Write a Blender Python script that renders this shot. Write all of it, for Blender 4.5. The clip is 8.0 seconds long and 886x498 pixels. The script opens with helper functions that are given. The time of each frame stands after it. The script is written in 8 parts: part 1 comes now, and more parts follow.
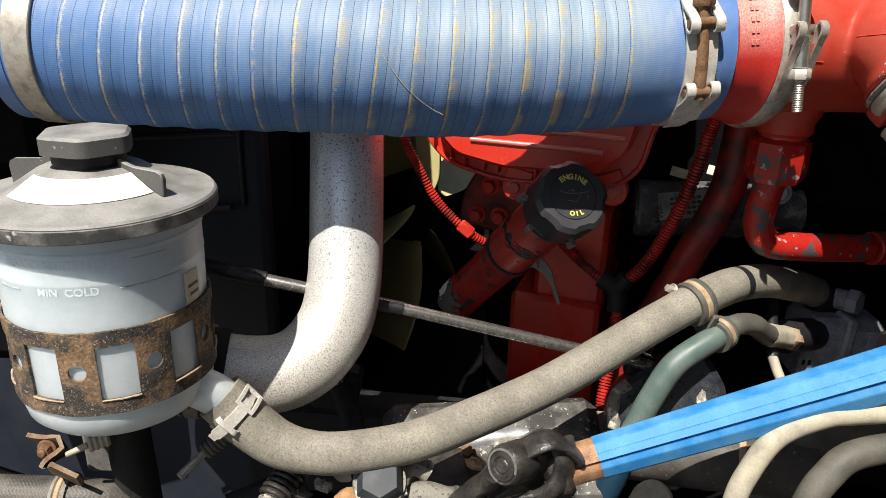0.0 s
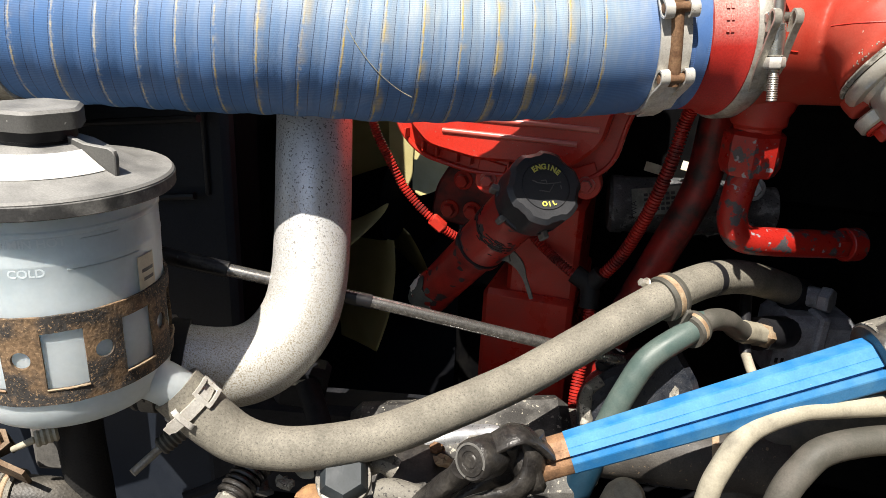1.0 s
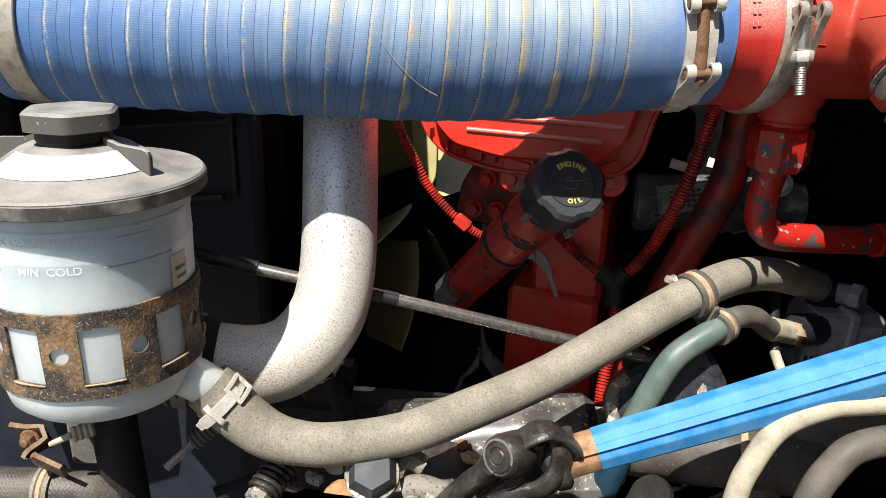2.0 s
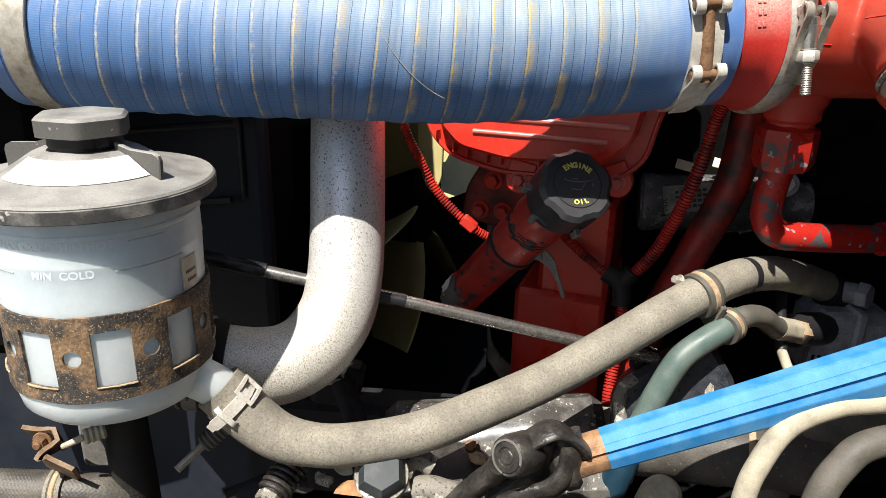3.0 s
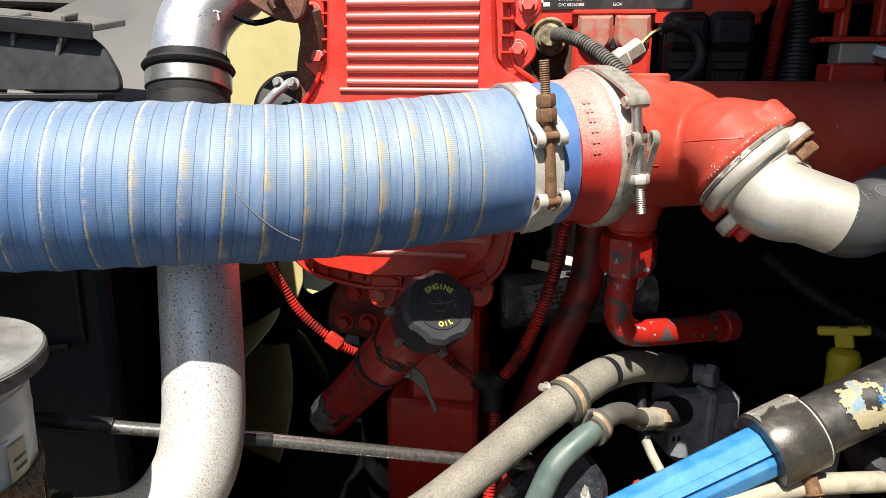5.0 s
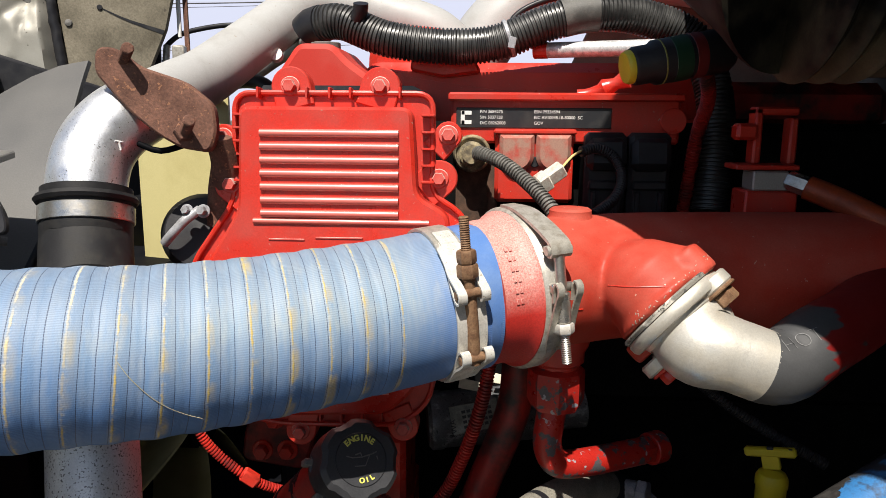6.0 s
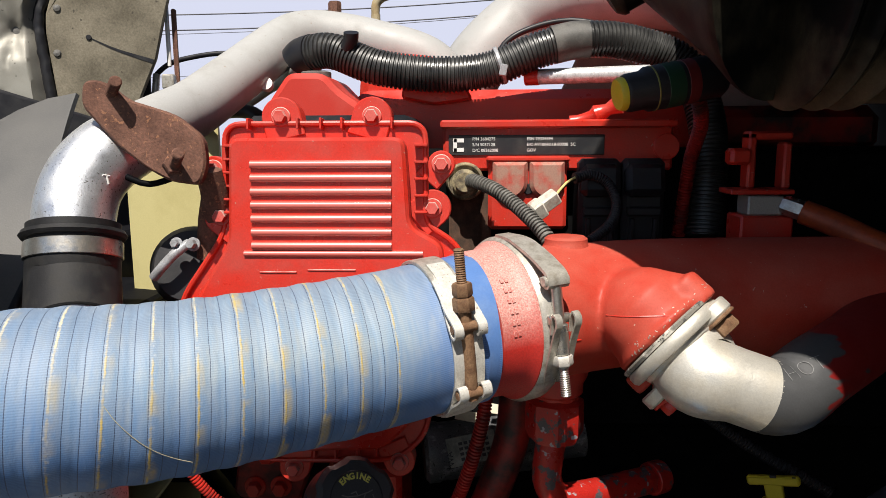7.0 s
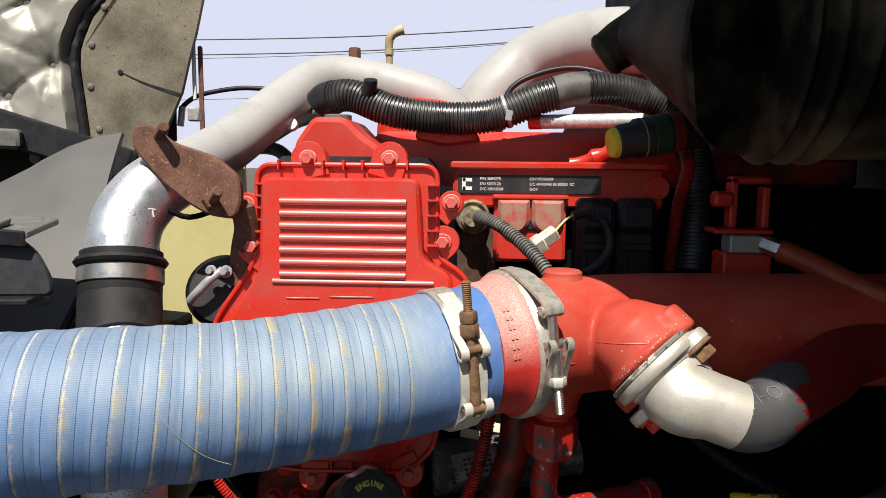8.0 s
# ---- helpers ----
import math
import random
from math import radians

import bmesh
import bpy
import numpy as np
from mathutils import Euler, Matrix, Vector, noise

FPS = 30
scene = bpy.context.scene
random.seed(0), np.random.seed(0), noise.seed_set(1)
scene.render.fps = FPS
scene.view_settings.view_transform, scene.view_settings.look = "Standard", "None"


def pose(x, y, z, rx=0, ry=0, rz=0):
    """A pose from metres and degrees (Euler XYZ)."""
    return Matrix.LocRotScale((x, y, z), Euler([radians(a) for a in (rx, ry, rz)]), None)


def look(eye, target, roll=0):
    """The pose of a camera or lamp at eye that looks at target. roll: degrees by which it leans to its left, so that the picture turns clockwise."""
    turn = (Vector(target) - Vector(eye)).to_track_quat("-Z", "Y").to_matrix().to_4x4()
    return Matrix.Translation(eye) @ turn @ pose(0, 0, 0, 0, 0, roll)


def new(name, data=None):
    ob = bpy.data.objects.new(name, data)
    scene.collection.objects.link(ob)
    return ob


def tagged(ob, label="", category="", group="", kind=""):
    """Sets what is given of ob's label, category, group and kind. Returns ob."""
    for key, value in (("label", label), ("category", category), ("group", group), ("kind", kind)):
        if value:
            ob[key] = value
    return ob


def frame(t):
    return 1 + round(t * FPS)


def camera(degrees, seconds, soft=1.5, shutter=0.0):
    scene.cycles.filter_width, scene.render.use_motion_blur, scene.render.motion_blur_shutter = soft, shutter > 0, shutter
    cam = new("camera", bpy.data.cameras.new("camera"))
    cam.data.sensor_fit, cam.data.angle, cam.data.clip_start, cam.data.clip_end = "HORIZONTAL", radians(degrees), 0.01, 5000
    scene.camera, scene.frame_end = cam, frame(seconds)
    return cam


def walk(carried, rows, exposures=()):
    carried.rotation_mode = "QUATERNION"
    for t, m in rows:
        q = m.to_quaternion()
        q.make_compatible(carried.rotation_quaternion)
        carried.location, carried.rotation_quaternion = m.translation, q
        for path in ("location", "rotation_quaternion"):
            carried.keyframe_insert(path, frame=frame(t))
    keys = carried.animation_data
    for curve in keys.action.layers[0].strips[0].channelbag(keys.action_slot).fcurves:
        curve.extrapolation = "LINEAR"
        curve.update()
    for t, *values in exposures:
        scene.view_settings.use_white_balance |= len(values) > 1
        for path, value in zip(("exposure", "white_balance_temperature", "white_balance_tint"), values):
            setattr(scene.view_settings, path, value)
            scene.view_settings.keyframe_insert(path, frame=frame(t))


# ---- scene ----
cam = camera(64.4, 8.0, soft=0.8)
PATH = [
    (0, (0.309, 0.156, 1.659), (-0.318, 1.919, 0.952), 1.6),
    (0.2, (0.3134, 0.1612, 1.6532), (-0.3129, 1.9094, 0.9106), 1.4),
    (0.5, (0.312, 0.164, 1.648), (-0.291, 1.94, 0.954), 1.5),
    (0.8, (0.3135, 0.1674, 1.6425), (-0.263, 1.9465, 0.9339), 2.9),
    (1, (0.312, 0.168, 1.64), (-0.256, 1.959, 0.955), 2.8),
    (1.2, (0.3123, 0.1653, 1.6364), (-0.2657, 1.949, 0.9406), 3.1),
    (1.5, (0.31, 0.164, 1.635), (-0.299, 1.94, 0.945), 2.3),
    (1.7, (0.3105, 0.1631, 1.6362), (-0.3139, 1.9368, 0.955), 1.9),
    (2.8, (0.3091, 0.1613, 1.6389), (-0.3199, 1.9319, 0.9538), 1.6),
    (3, (0.309, 0.159, 1.639), (-0.331, 1.929, 0.96), 1.3),
    (3.5, (0.309, 0.154, 1.641), (-0.361, 1.914, 0.968), 0.7),
    (4, (0.308, 0.152, 1.649), (-0.367, 1.92, 1.002), -0.1),
    (4.2, (0.3072, 0.154, 1.6529), (-0.328, 1.9428, 1.023), -0.1),
    (4.5, (0.303, 0.167, 1.66), (-0.187, 1.993, 1.01), 0.7),
    (4.7, (0.306, 0.172, 1.673), (-0.118, 2.038, 1.091), 0.5),
    (4.8, (0.3063, 0.1754, 1.6755), (-0.0725, 2.0624, 1.1314), 0.2),
    (5, (0.305, 0.182, 1.686), (0.014, 2.098, 1.19), 0.2),
    (5.2, (0.311, 0.188, 1.7), (0.104, 2.121, 1.229), 2.3),
    (6.3, (0.307, 0.237, 1.769), (0.239, 2.21, 1.448), -0.0),
    (6.5, (0.305, 0.239, 1.768), (0.25, 2.217, 1.474), 0.2),
    (7, (0.307, 0.237, 1.767), (0.224, 2.211, 1.456), -0.3),
    (7.5, (0.306, 0.226, 1.769), (0.226, 2.2, 1.461), 0.3),
    (7.8, (0.3051, 0.1984, 1.7764), (0.2057, 2.1788, 1.5153), -0.5),
    (8, (0.308, 0.171, 1.783), (0.204, 2.154, 1.542), 0.5),
]
walk(cam, [(t, look(eye, target, roll)) for t, eye, target, roll in PATH], exposures=[(0, 0.68, 6750, 10), (1, 0.82, 6750, 10), (3, 0.91, 6750, 10), (5.2, 0.9, 6750, 10), (6.4, 0.43, 6750, 10), (8, 0.49, 6750, 10)])

# ---- light ----
SUN_EL, SUN_AZ = 59.0, -97.0          # degrees; azimuth counted from +x towards +y
sun_way = Vector((math.cos(radians(SUN_EL)) * math.cos(radians(SUN_AZ)),
                  math.cos(radians(SUN_EL)) * math.sin(radians(SUN_AZ)), math.sin(radians(SUN_EL))))
world = bpy.data.worlds.new("sky")
scene.world = world
world.use_nodes = True
wn = world.node_tree.nodes
sky = wn.new("ShaderNodeTexSky")
sky.sky_type, sky.sun_disc = "NISHITA", False
sky.sun_elevation, sky.sun_rotation = radians(SUN_EL), radians(90 - SUN_AZ)
sky.air_density, sky.dust_density, sky.ozone_density = 1.0, 1.2, 1.5
bg = next(n for n in wn if n.type == "BACKGROUND")
bg.inputs["Strength"].default_value = 0.057
world.node_tree.links.new(sky.outputs["Color"], bg.inputs["Color"])
sun = new("sun", bpy.data.lights.new("sun", "SUN"))
sun.data.energy, sun.data.angle, sun.data.color = 5.0, radians(0.5), (1.0, 0.955, 0.89)
sun.matrix_world = look(Vector((0, 0, 5)) + sun_way, Vector((0, 0, 5)))


# ---- materials ----
def mat(name, base, rough=0.5, metal=0.0, alt=None, share=0.5, soft=0.12, scale=60.0, grain=0.18, fine=700.0,
        bump=0.12, coarse=0.0, gloss=0.5, dust_up=None, specks=None, speck_share=0.66, speck_scale=420.0, rough_var=0.12, coat=0.0):
    m = bpy.data.materials.new(name)
    m.use_nodes = True
    nt = m.node_tree
    b = nt.nodes["Principled BSDF"]
    geo = nt.nodes.new("ShaderNodeNewGeometry")
    link = nt.links.new

    def noise_at(sc, detail=5.0, rgh=0.6):
        n = nt.nodes.new("ShaderNodeTexNoise")
        n.inputs["Scale"].default_value, n.inputs["Detail"].default_value = sc, detail
        n.inputs["Roughness"].default_value = rgh
        link(geo.outputs["Position"], n.inputs["Vector"])
        return n.outputs["Fac"]

    def ramp(src, a, c):
        r = nt.nodes.new("ShaderNodeMapRange")
        r.inputs["From Min"].default_value, r.inputs["From Max"].default_value = a, c
        link(src, r.inputs["Value"])
        return r.outputs["Result"]

    def mix(fac, a, c, blend="MIX"):
        x = nt.nodes.new("ShaderNodeMix")
        x.data_type, x.blend_type = "RGBA", blend
        if isinstance(fac, float):
            x.inputs["Factor"].default_value = fac
        else:
            link(fac, x.inputs["Factor"])
        for sock, val in ((x.inputs[6], a), (x.inputs[7], c)):
            if isinstance(val, tuple):
                sock.default_value = (*val, 1)
            else:
                link(val, sock)
        return x.outputs[2]

    big, small = noise_at(scale), noise_at(fine, 3.0)
    col = base
    if alt:
        col = mix(ramp(big, share - soft, share + soft), base, alt)
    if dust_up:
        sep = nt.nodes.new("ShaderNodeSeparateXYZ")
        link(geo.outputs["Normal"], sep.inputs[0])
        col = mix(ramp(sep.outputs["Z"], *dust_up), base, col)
    if specks:
        col = mix(ramp(noise_at(speck_scale, 2.0), speck_share, speck_share + 0.04), col, specks)
    shade = nt.nodes.new("ShaderNodeMapRange")
    shade.inputs["From Min"].default_value, shade.inputs["From Max"].default_value = 0.25, 0.75
    shade.inputs["To Min"].default_value, shade.inputs["To Max"].default_value = 1 - grain, 1 + grain
    link(small, shade.inputs["Value"])
    vec = nt.nodes.new("ShaderNodeVectorMath")
    vec.operation = "SCALE"
    if isinstance(col, tuple):
        vec.inputs[0].default_value = col
    else:
        link(col, vec.inputs[0])
    link(shade.outputs["Result"], vec.inputs["Scale"])
    link(vec.outputs["Vector"], b.inputs["Base Color"])
    rr = nt.nodes.new("ShaderNodeMapRange")
    rr.inputs["From Min"].default_value, rr.inputs["From Max"].default_value = 0.3, 0.7
    rr.inputs["To Min"].default_value, rr.inputs["To Max"].default_value = max(0.03, rough - rough_var), min(1.0, rough + rough_var)
    link(big, rr.inputs["Value"])
    link(rr.outputs["Result"], b.inputs["Roughness"])
    b.inputs["Metallic"].default_value = metal
    b.inputs["Coat Weight"].default_value = coat
    b.inputs["Specular IOR Level"].default_value = gloss
    bp = nt.nodes.new("ShaderNodeBump")
    bp.inputs["Strength"].default_value, bp.inputs["Distance"].default_value = bump, 0.0006
    link(small, bp.inputs["Height"])
    last = bp
    if coarse:
        b2 = nt.nodes.new("ShaderNodeBump")
        b2.inputs["Strength"].default_value, b2.inputs["Distance"].default_value = coarse, 0.003
        link(big, b2.inputs["Height"])
        link(bp.outputs["Normal"], b2.inputs["Normal"])
        last = b2
    link(last.outputs["Normal"], b.inputs["Normal"])
    return m


# base paler than the cover's red: the ribs' sun glare put into colour
RED_RIB = mat("glossy_glare_red", (0.6, 0.12, 0.09), 0.36, gloss=1.0, grain=0.05, bump=0.03, coat=1.0, rough_var=0.04)
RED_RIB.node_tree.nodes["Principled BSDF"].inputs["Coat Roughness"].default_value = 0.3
RED = mat("red_engine_paint", (0.55, 0.03, 0.017), 0.34, alt=(0.46, 0.05, 0.035), share=0.55, scale=28, grain=0.12, bump=0.12, coarse=0.05, specks=(0.42, 0.22, 0.18), speck_share=0.7, speck_scale=300)
RED_SOOT = mat("matt_dusty_red", (0.43, 0.042, 0.025), 0.5, gloss=0.22, alt=(0.45, 0.09, 0.06), share=0.54, soft=0.2, scale=22, grain=0.1, bump=0.14, coarse=0.06, specks=(0.5, 0.3, 0.24), speck_share=0.72, speck_scale=260)
# near-black in place of engine red, for castings lost in deep shade
BLOCK_SHADE = mat("shade_black_iron", (0.004, 0.004, 0.0045), 0.7, gloss=0.03, alt=(0.008, 0.0078, 0.0075), share=0.55, scale=40, grain=0.3, bump=0.3)
RED_DUST = mat("dusty_red_paint", (0.52, 0.035, 0.022), 0.5, alt=(0.6, 0.43, 0.38), share=0.40, soft=0.14, scale=60, grain=0.14, bump=0.14, dust_up=(0.0, 0.45))
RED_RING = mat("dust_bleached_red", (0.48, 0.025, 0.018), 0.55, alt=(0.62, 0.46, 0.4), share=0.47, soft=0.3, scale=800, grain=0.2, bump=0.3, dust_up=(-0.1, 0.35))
RED_FADED = mat("sun_faded_red", (0.5, 0.04, 0.028), 0.5, gloss=0.3, alt=(0.5, 0.06, 0.045), share=0.55, scale=20, grain=0.08, bump=0.1)
RED_WORN = mat("chipped_red_paint", (0.36, 0.016, 0.011), 0.36, alt=(0.07, 0.065, 0.07), share=0.565, soft=0.02, scale=62, grain=0.16, bump=0.2, specks=(0.3, 0.29, 0.31), speck_share=0.655, speck_scale=120)
RED_DARK = mat("red_over_black_rubber", (0.32, 0.016, 0.012), 0.45, alt=(0.03, 0.016, 0.014), share=0.52, soft=0.1, scale=22, grain=0.15)
RED_LOOM = mat("red_overspray_conduit", (0.46, 0.025, 0.017), 0.4, alt=(0.1, 0.01, 0.009), share=0.54, scale=40, grain=0.1)
STEEL = mat("dull_zinc_steel", (0.55, 0.54, 0.51), 0.34, 0.9, alt=(0.4, 0.37, 0.32), share=0.55, scale=90, grain=0.12)
CUFF_BLUE = mat("clean_blue_silicone", (0.09, 0.19, 0.44), 0.45, alt=(0.15, 0.25, 0.46), share=0.55, scale=25, grain=0.06, bump=0.08)
STEEL_DUST = mat("weathered_strip_steel", (0.5, 0.475, 0.42), 0.45, 0.5, alt=(0.3, 0.27, 0.22), share=0.56, scale=120, grain=0.15)
CAST_ALU = mat("pale_cast_aluminium", (0.66, 0.63, 0.56), 0.42, 0.55, alt=(0.56, 0.52, 0.44), share=0.56, scale=60, grain=0.1, bump=0.22)
PIPE = mat("dusted_aluminised_pipe", (0.8, 0.81, 0.83), 0.4, 0.45, alt=(0.7, 0.71, 0.73), share=0.58, scale=24, grain=0.12, fine=900, specks=(0.12, 0.12, 0.13), speck_share=0.6, speck_scale=600, bump=0.3)


def dust_sunlit_pipe(m, z0, z1):
    """Pale tan road dust down the pipe; its ragged edge between two heights follows the hose's shadow, so light is put
    into colour.
    """
    nt = m.node_tree
    b, link = nt.nodes["Principled BSDF"], nt.links.new

    def node(kind, **kw):
        n = nt.nodes.new(kind)
        for k, v in kw.items():
            n.inputs[k.replace("_", " ")].default_value = v
        return n

    geo, sep = node("ShaderNodeNewGeometry"), node("ShaderNodeSeparateXYZ")
    link(geo.outputs["Position"], sep.inputs[0])
    ragged, flecks = node("ShaderNodeTexNoise", Scale=260.0, Detail=4.0), node("ShaderNodeTexNoise", Scale=950.0, Detail=3.0)
    for n in (ragged, flecks):
        link(geo.outputs["Position"], n.inputs["Vector"])
    add = nt.nodes.new("ShaderNodeMath")
    add.operation = "MULTIPLY_ADD"
    link(ragged.outputs["Fac"], add.inputs[0])
    add.inputs[1].default_value = 0.16
    link(sep.outputs["Z"], add.inputs[2])
    fac = node("ShaderNodeMapRange", From_Min=z1 + 0.08, From_Max=z0 + 0.08)
    link(add.outputs[0], fac.inputs["Value"])
    tan = node("ShaderNodeMapRange", From_Min=0.46, From_Max=0.64)
    link(flecks.outputs["Fac"], tan.inputs["Value"])
    dust, x = nt.nodes.new("ShaderNodeMix"), nt.nodes.new("ShaderNodeMix")
    dust.data_type = x.data_type = "RGBA"
    link(tan.outputs["Result"], dust.inputs["Factor"])
    dust.inputs[6].default_value, dust.inputs[7].default_value = (0.78, 0.77, 0.73, 1), (0.43, 0.37, 0.25, 1)
    link(fac.outputs["Result"], x.inputs["Factor"])
    link(b.inputs["Base Color"].links[0].from_socket, x.inputs[6])
    link(dust.outputs[2], x.inputs[7])
    link(x.outputs[2], b.inputs["Base Color"])
    bare = node("ShaderNodeMapRange", To_Min=0.45, To_Max=0.4)
    link(fac.outputs["Result"], bare.inputs["Value"])
    link(bare.outputs["Result"], b.inputs["Metallic"])


dust_sunlit_pipe(PIPE, 1.36, 1.50)
PIPE_TOP = mat("scuffed_aluminised_pipe", (0.8, 0.82, 0.85), 0.38, 0.85, alt=(0.66, 0.67, 0.68), share=0.6, scale=60, grain=0.14, specks=(0.2, 0.19, 0.18), speck_share=0.645, speck_scale=420, bump=0.25)
PIPE_GREY = mat("grey_painted_pipe", (0.385, 0.385, 0.375), 0.55, 0.0, alt=(0.32, 0.315, 0.3), share=0.6, scale=22, grain=0.08, specks=(0.3, 0.27, 0.23), speck_share=0.7, speck_scale=160)
RUST = mat("rust", (0.15, 0.066, 0.042), 0.85, alt=(0.1, 0.045, 0.03), share=0.5, scale=60, grain=0.35, fine=420, bump=0.9, specks=(0.24, 0.11, 0.06), speck_share=0.62, speck_scale=240)
RUST_BAND = mat("rusted_strap", (0.2, 0.128, 0.072), 0.85, alt=(0.045, 0.041, 0.038), share=0.49, soft=0.07, scale=42, grain=0.55, fine=420, bump=0.8, coarse=0.4, specks=(0.31, 0.21, 0.12), speck_share=0.6, speck_scale=800)
RUST_BOLT = mat("rusted_bolt", (0.22, 0.125, 0.065), 0.8, 0.1, alt=(0.14, 0.07, 0.035), share=0.5, scale=150, grain=0.3, bump=0.6)
NYLON = mat("milky_polyethylene", (0.67, 0.765, 0.82), 0.36, alt=(0.56, 0.66, 0.71), share=0.55, scale=22, grain=0.03, fine=300, bump=0.05)
NYLON.node_tree.nodes["Principled BSDF"].inputs["Subsurface Weight"].default_value = 0.6
NYLON.node_tree.nodes["Principled BSDF"].inputs["Subsurface Radius"].default_value = (0.9, 1.0, 1.1)
NYLON.node_tree.nodes["Principled BSDF"].inputs["Subsurface Scale"].default_value = 0.05

LID = mat("dusty_lid_plastic", (0.085, 0.084, 0.08), 0.6, alt=(0.27, 0.266, 0.252), share=0.38, soft=0.22, scale=34, grain=0.2, fine=900, bump=0.2, dust_up=(0.1, 0.75), specks=(0.3, 0.29, 0.27), speck_share=0.7, speck_scale=160)
BLACK_DUST = mat("dusty_black_plastic", (0.105, 0.102, 0.096), 0.6, alt=(0.17, 0.163, 0.15), share=0.55, soft=0.2, scale=130, grain=0.2, bump=0.25)
CAP_BLACK = mat("dusty_cap_plastic", (0.03, 0.031, 0.035), 0.42, alt=(0.095, 0.092, 0.085), share=0.57, soft=0.16, scale=45, grain=0.2, bump=0.2, dust_up=(0.5, 1.2))
BRAID = mat("dark_braided_rubber", (0.05, 0.047, 0.042), 0.55, alt=(0.11, 0.1, 0.085), share=0.52, scale=36, grain=0.25, bump=0.4)
BLACK = mat("black_plastic", (0.015, 0.015, 0.018), 0.45, gloss=0.35, alt=(0.022, 0.022, 0.024), share=0.55, scale=40, grain=0.2)
BLACK_MATT = mat("black_rubber", (0.012, 0.012, 0.013), 0.62, gloss=0.3, alt=(0.024, 0.023, 0.021), share=0.58, scale=45, grain=0.2, bump=0.25)
# blacker than bare plastic: the bay's deep shade is put into the colour
SHROUD = mat("shade_black_plastic", (0.004, 0.0043, 0.0055), 0.6, gloss=0.04, alt=(0.008, 0.008, 0.009), share=0.55, scale=12, grain=0.25)
GREY_SHEET = mat("dusty_grey_plastic", (0.085, 0.084, 0.082), 0.6, alt=(0.115, 0.112, 0.106), share=0.5, soft=0.2, scale=9, grain=0.1, bump=0.15)
HOSE_TAN = mat("dust_caked_grey_hose", (0.245, 0.227, 0.185), 0.75, alt=(0.15, 0.14, 0.115), share=0.55, soft=0.16, scale=32, grain=0.28, fine=520, bump=0.6, specks=(0.12, 0.112, 0.095), speck_share=0.6, speck_scale=900)
HOSE_DARK = mat("dark_grey_hose", (0.075, 0.072, 0.06), 0.65, alt=(0.11, 0.1, 0.085), share=0.55, scale=50, grain=0.18, bump=0.3)
HOSE_BEIGE = mat("beige_dusted_hose", (0.4, 0.365, 0.28), 0.7, alt=(0.23, 0.21, 0.165), share=0.56, scale=45, grain=0.14, bump=0.25)
HOSE_GREEN = mat("green_grey_hose", (0.075, 0.115, 0.105), 0.45, alt=(0.13, 0.165, 0.148), share=0.56, soft=0.16, scale=38, grain=0.15, bump=0.2)
CLAMP_TAN = mat("dusty_clamp_liner", (0.3, 0.19, 0.11), 0.7, alt=(0.42, 0.33, 0.22), share=0.5, scale=110, grain=0.2, bump=0.3)
SHAFT_BLUE = mat("blue_shaft_paint", (0.025, 0.19, 0.46), 0.58, gloss=0.25, alt=(0.08, 0.27, 0.5), share=0.52, scale=35, grain=0.1, bump=0.12, specks=(0.2, 0.3, 0.42), speck_share=0.75, speck_scale=260)
IRON = mat("greasy_cast_iron", (0.024, 0.022, 0.021), 0.36, 0.1, alt=(0.055, 0.05, 0.044), share=0.55, scale=65, grain=0.4, fine=420, bump=0.9)
IRON_PALE = mat("crusted_grey_casting", (0.2, 0.188, 0.16), 0.8, alt=(0.56, 0.53, 0.46), share=0.56, soft=0.03, scale=55, grain=0.25, bump=0.5, specks=(0.07, 0.065, 0.06), speck_share=0.6, speck_scale=300)
BLOCK_DARK = mat("dark_painted_iron", (0.014, 0.015, 0.018), 0.55, 0.0, gloss=0.12, alt=(0.025, 0.025, 0.028), share=0.55, scale=60, grain=0.25, bump=0.3)
PUMP = mat("dull_grey_casting", (0.34, 0.35, 0.37), 0.4, 0.1, alt=(0.2, 0.2, 0.205), share=0.55, scale=70, grain=0.2, bump=0.4)
PUMP_ALU = mat("oily_bare_aluminium", (0.32, 0.335, 0.37), 0.4, 0.1, alt=(0.17, 0.175, 0.19), share=0.55, scale=70, grain=0.25, bump=0.4)
CHROME = mat("worn_bright_rod", (0.4, 0.39, 0.37), 0.3, 0.85, alt=(0.17, 0.16, 0.15), share=0.54, soft=0.12, scale=200, grain=0.2)
CREAM = mat("cream_fan_plastic", (0.56, 0.5, 0.24), 0.5, alt=(0.5, 0.44, 0.2), share=0.55, scale=18, grain=0.06)
YELLOW = mat("yellow_plastic", (0.62, 0.52, 0.03), 0.4, grain=0.05)
WHITE_INK = mat("white_print", (0.75, 0.76, 0.74), 0.5, grain=0.04)
PAPER = mat("bleached_paper_label", (0.83, 0.82, 0.78), 0.7, alt=(0.74, 0.72, 0.66), share=0.56, scale=60, grain=0.05)
STICKER = mat("cream_sticker", (0.62, 0.58, 0.44), 0.6, alt=(0.5, 0.46, 0.34), share=0.56, scale=90, grain=0.08)
PLATE = mat("black_data_plate", (0.02, 0.021, 0.024), 0.4, alt=(0.045, 0.043, 0.04), share=0.6, scale=40, grain=0.12)
INK = mat("dark_ink", (0.03, 0.03, 0.03), 0.6, grain=0.05)
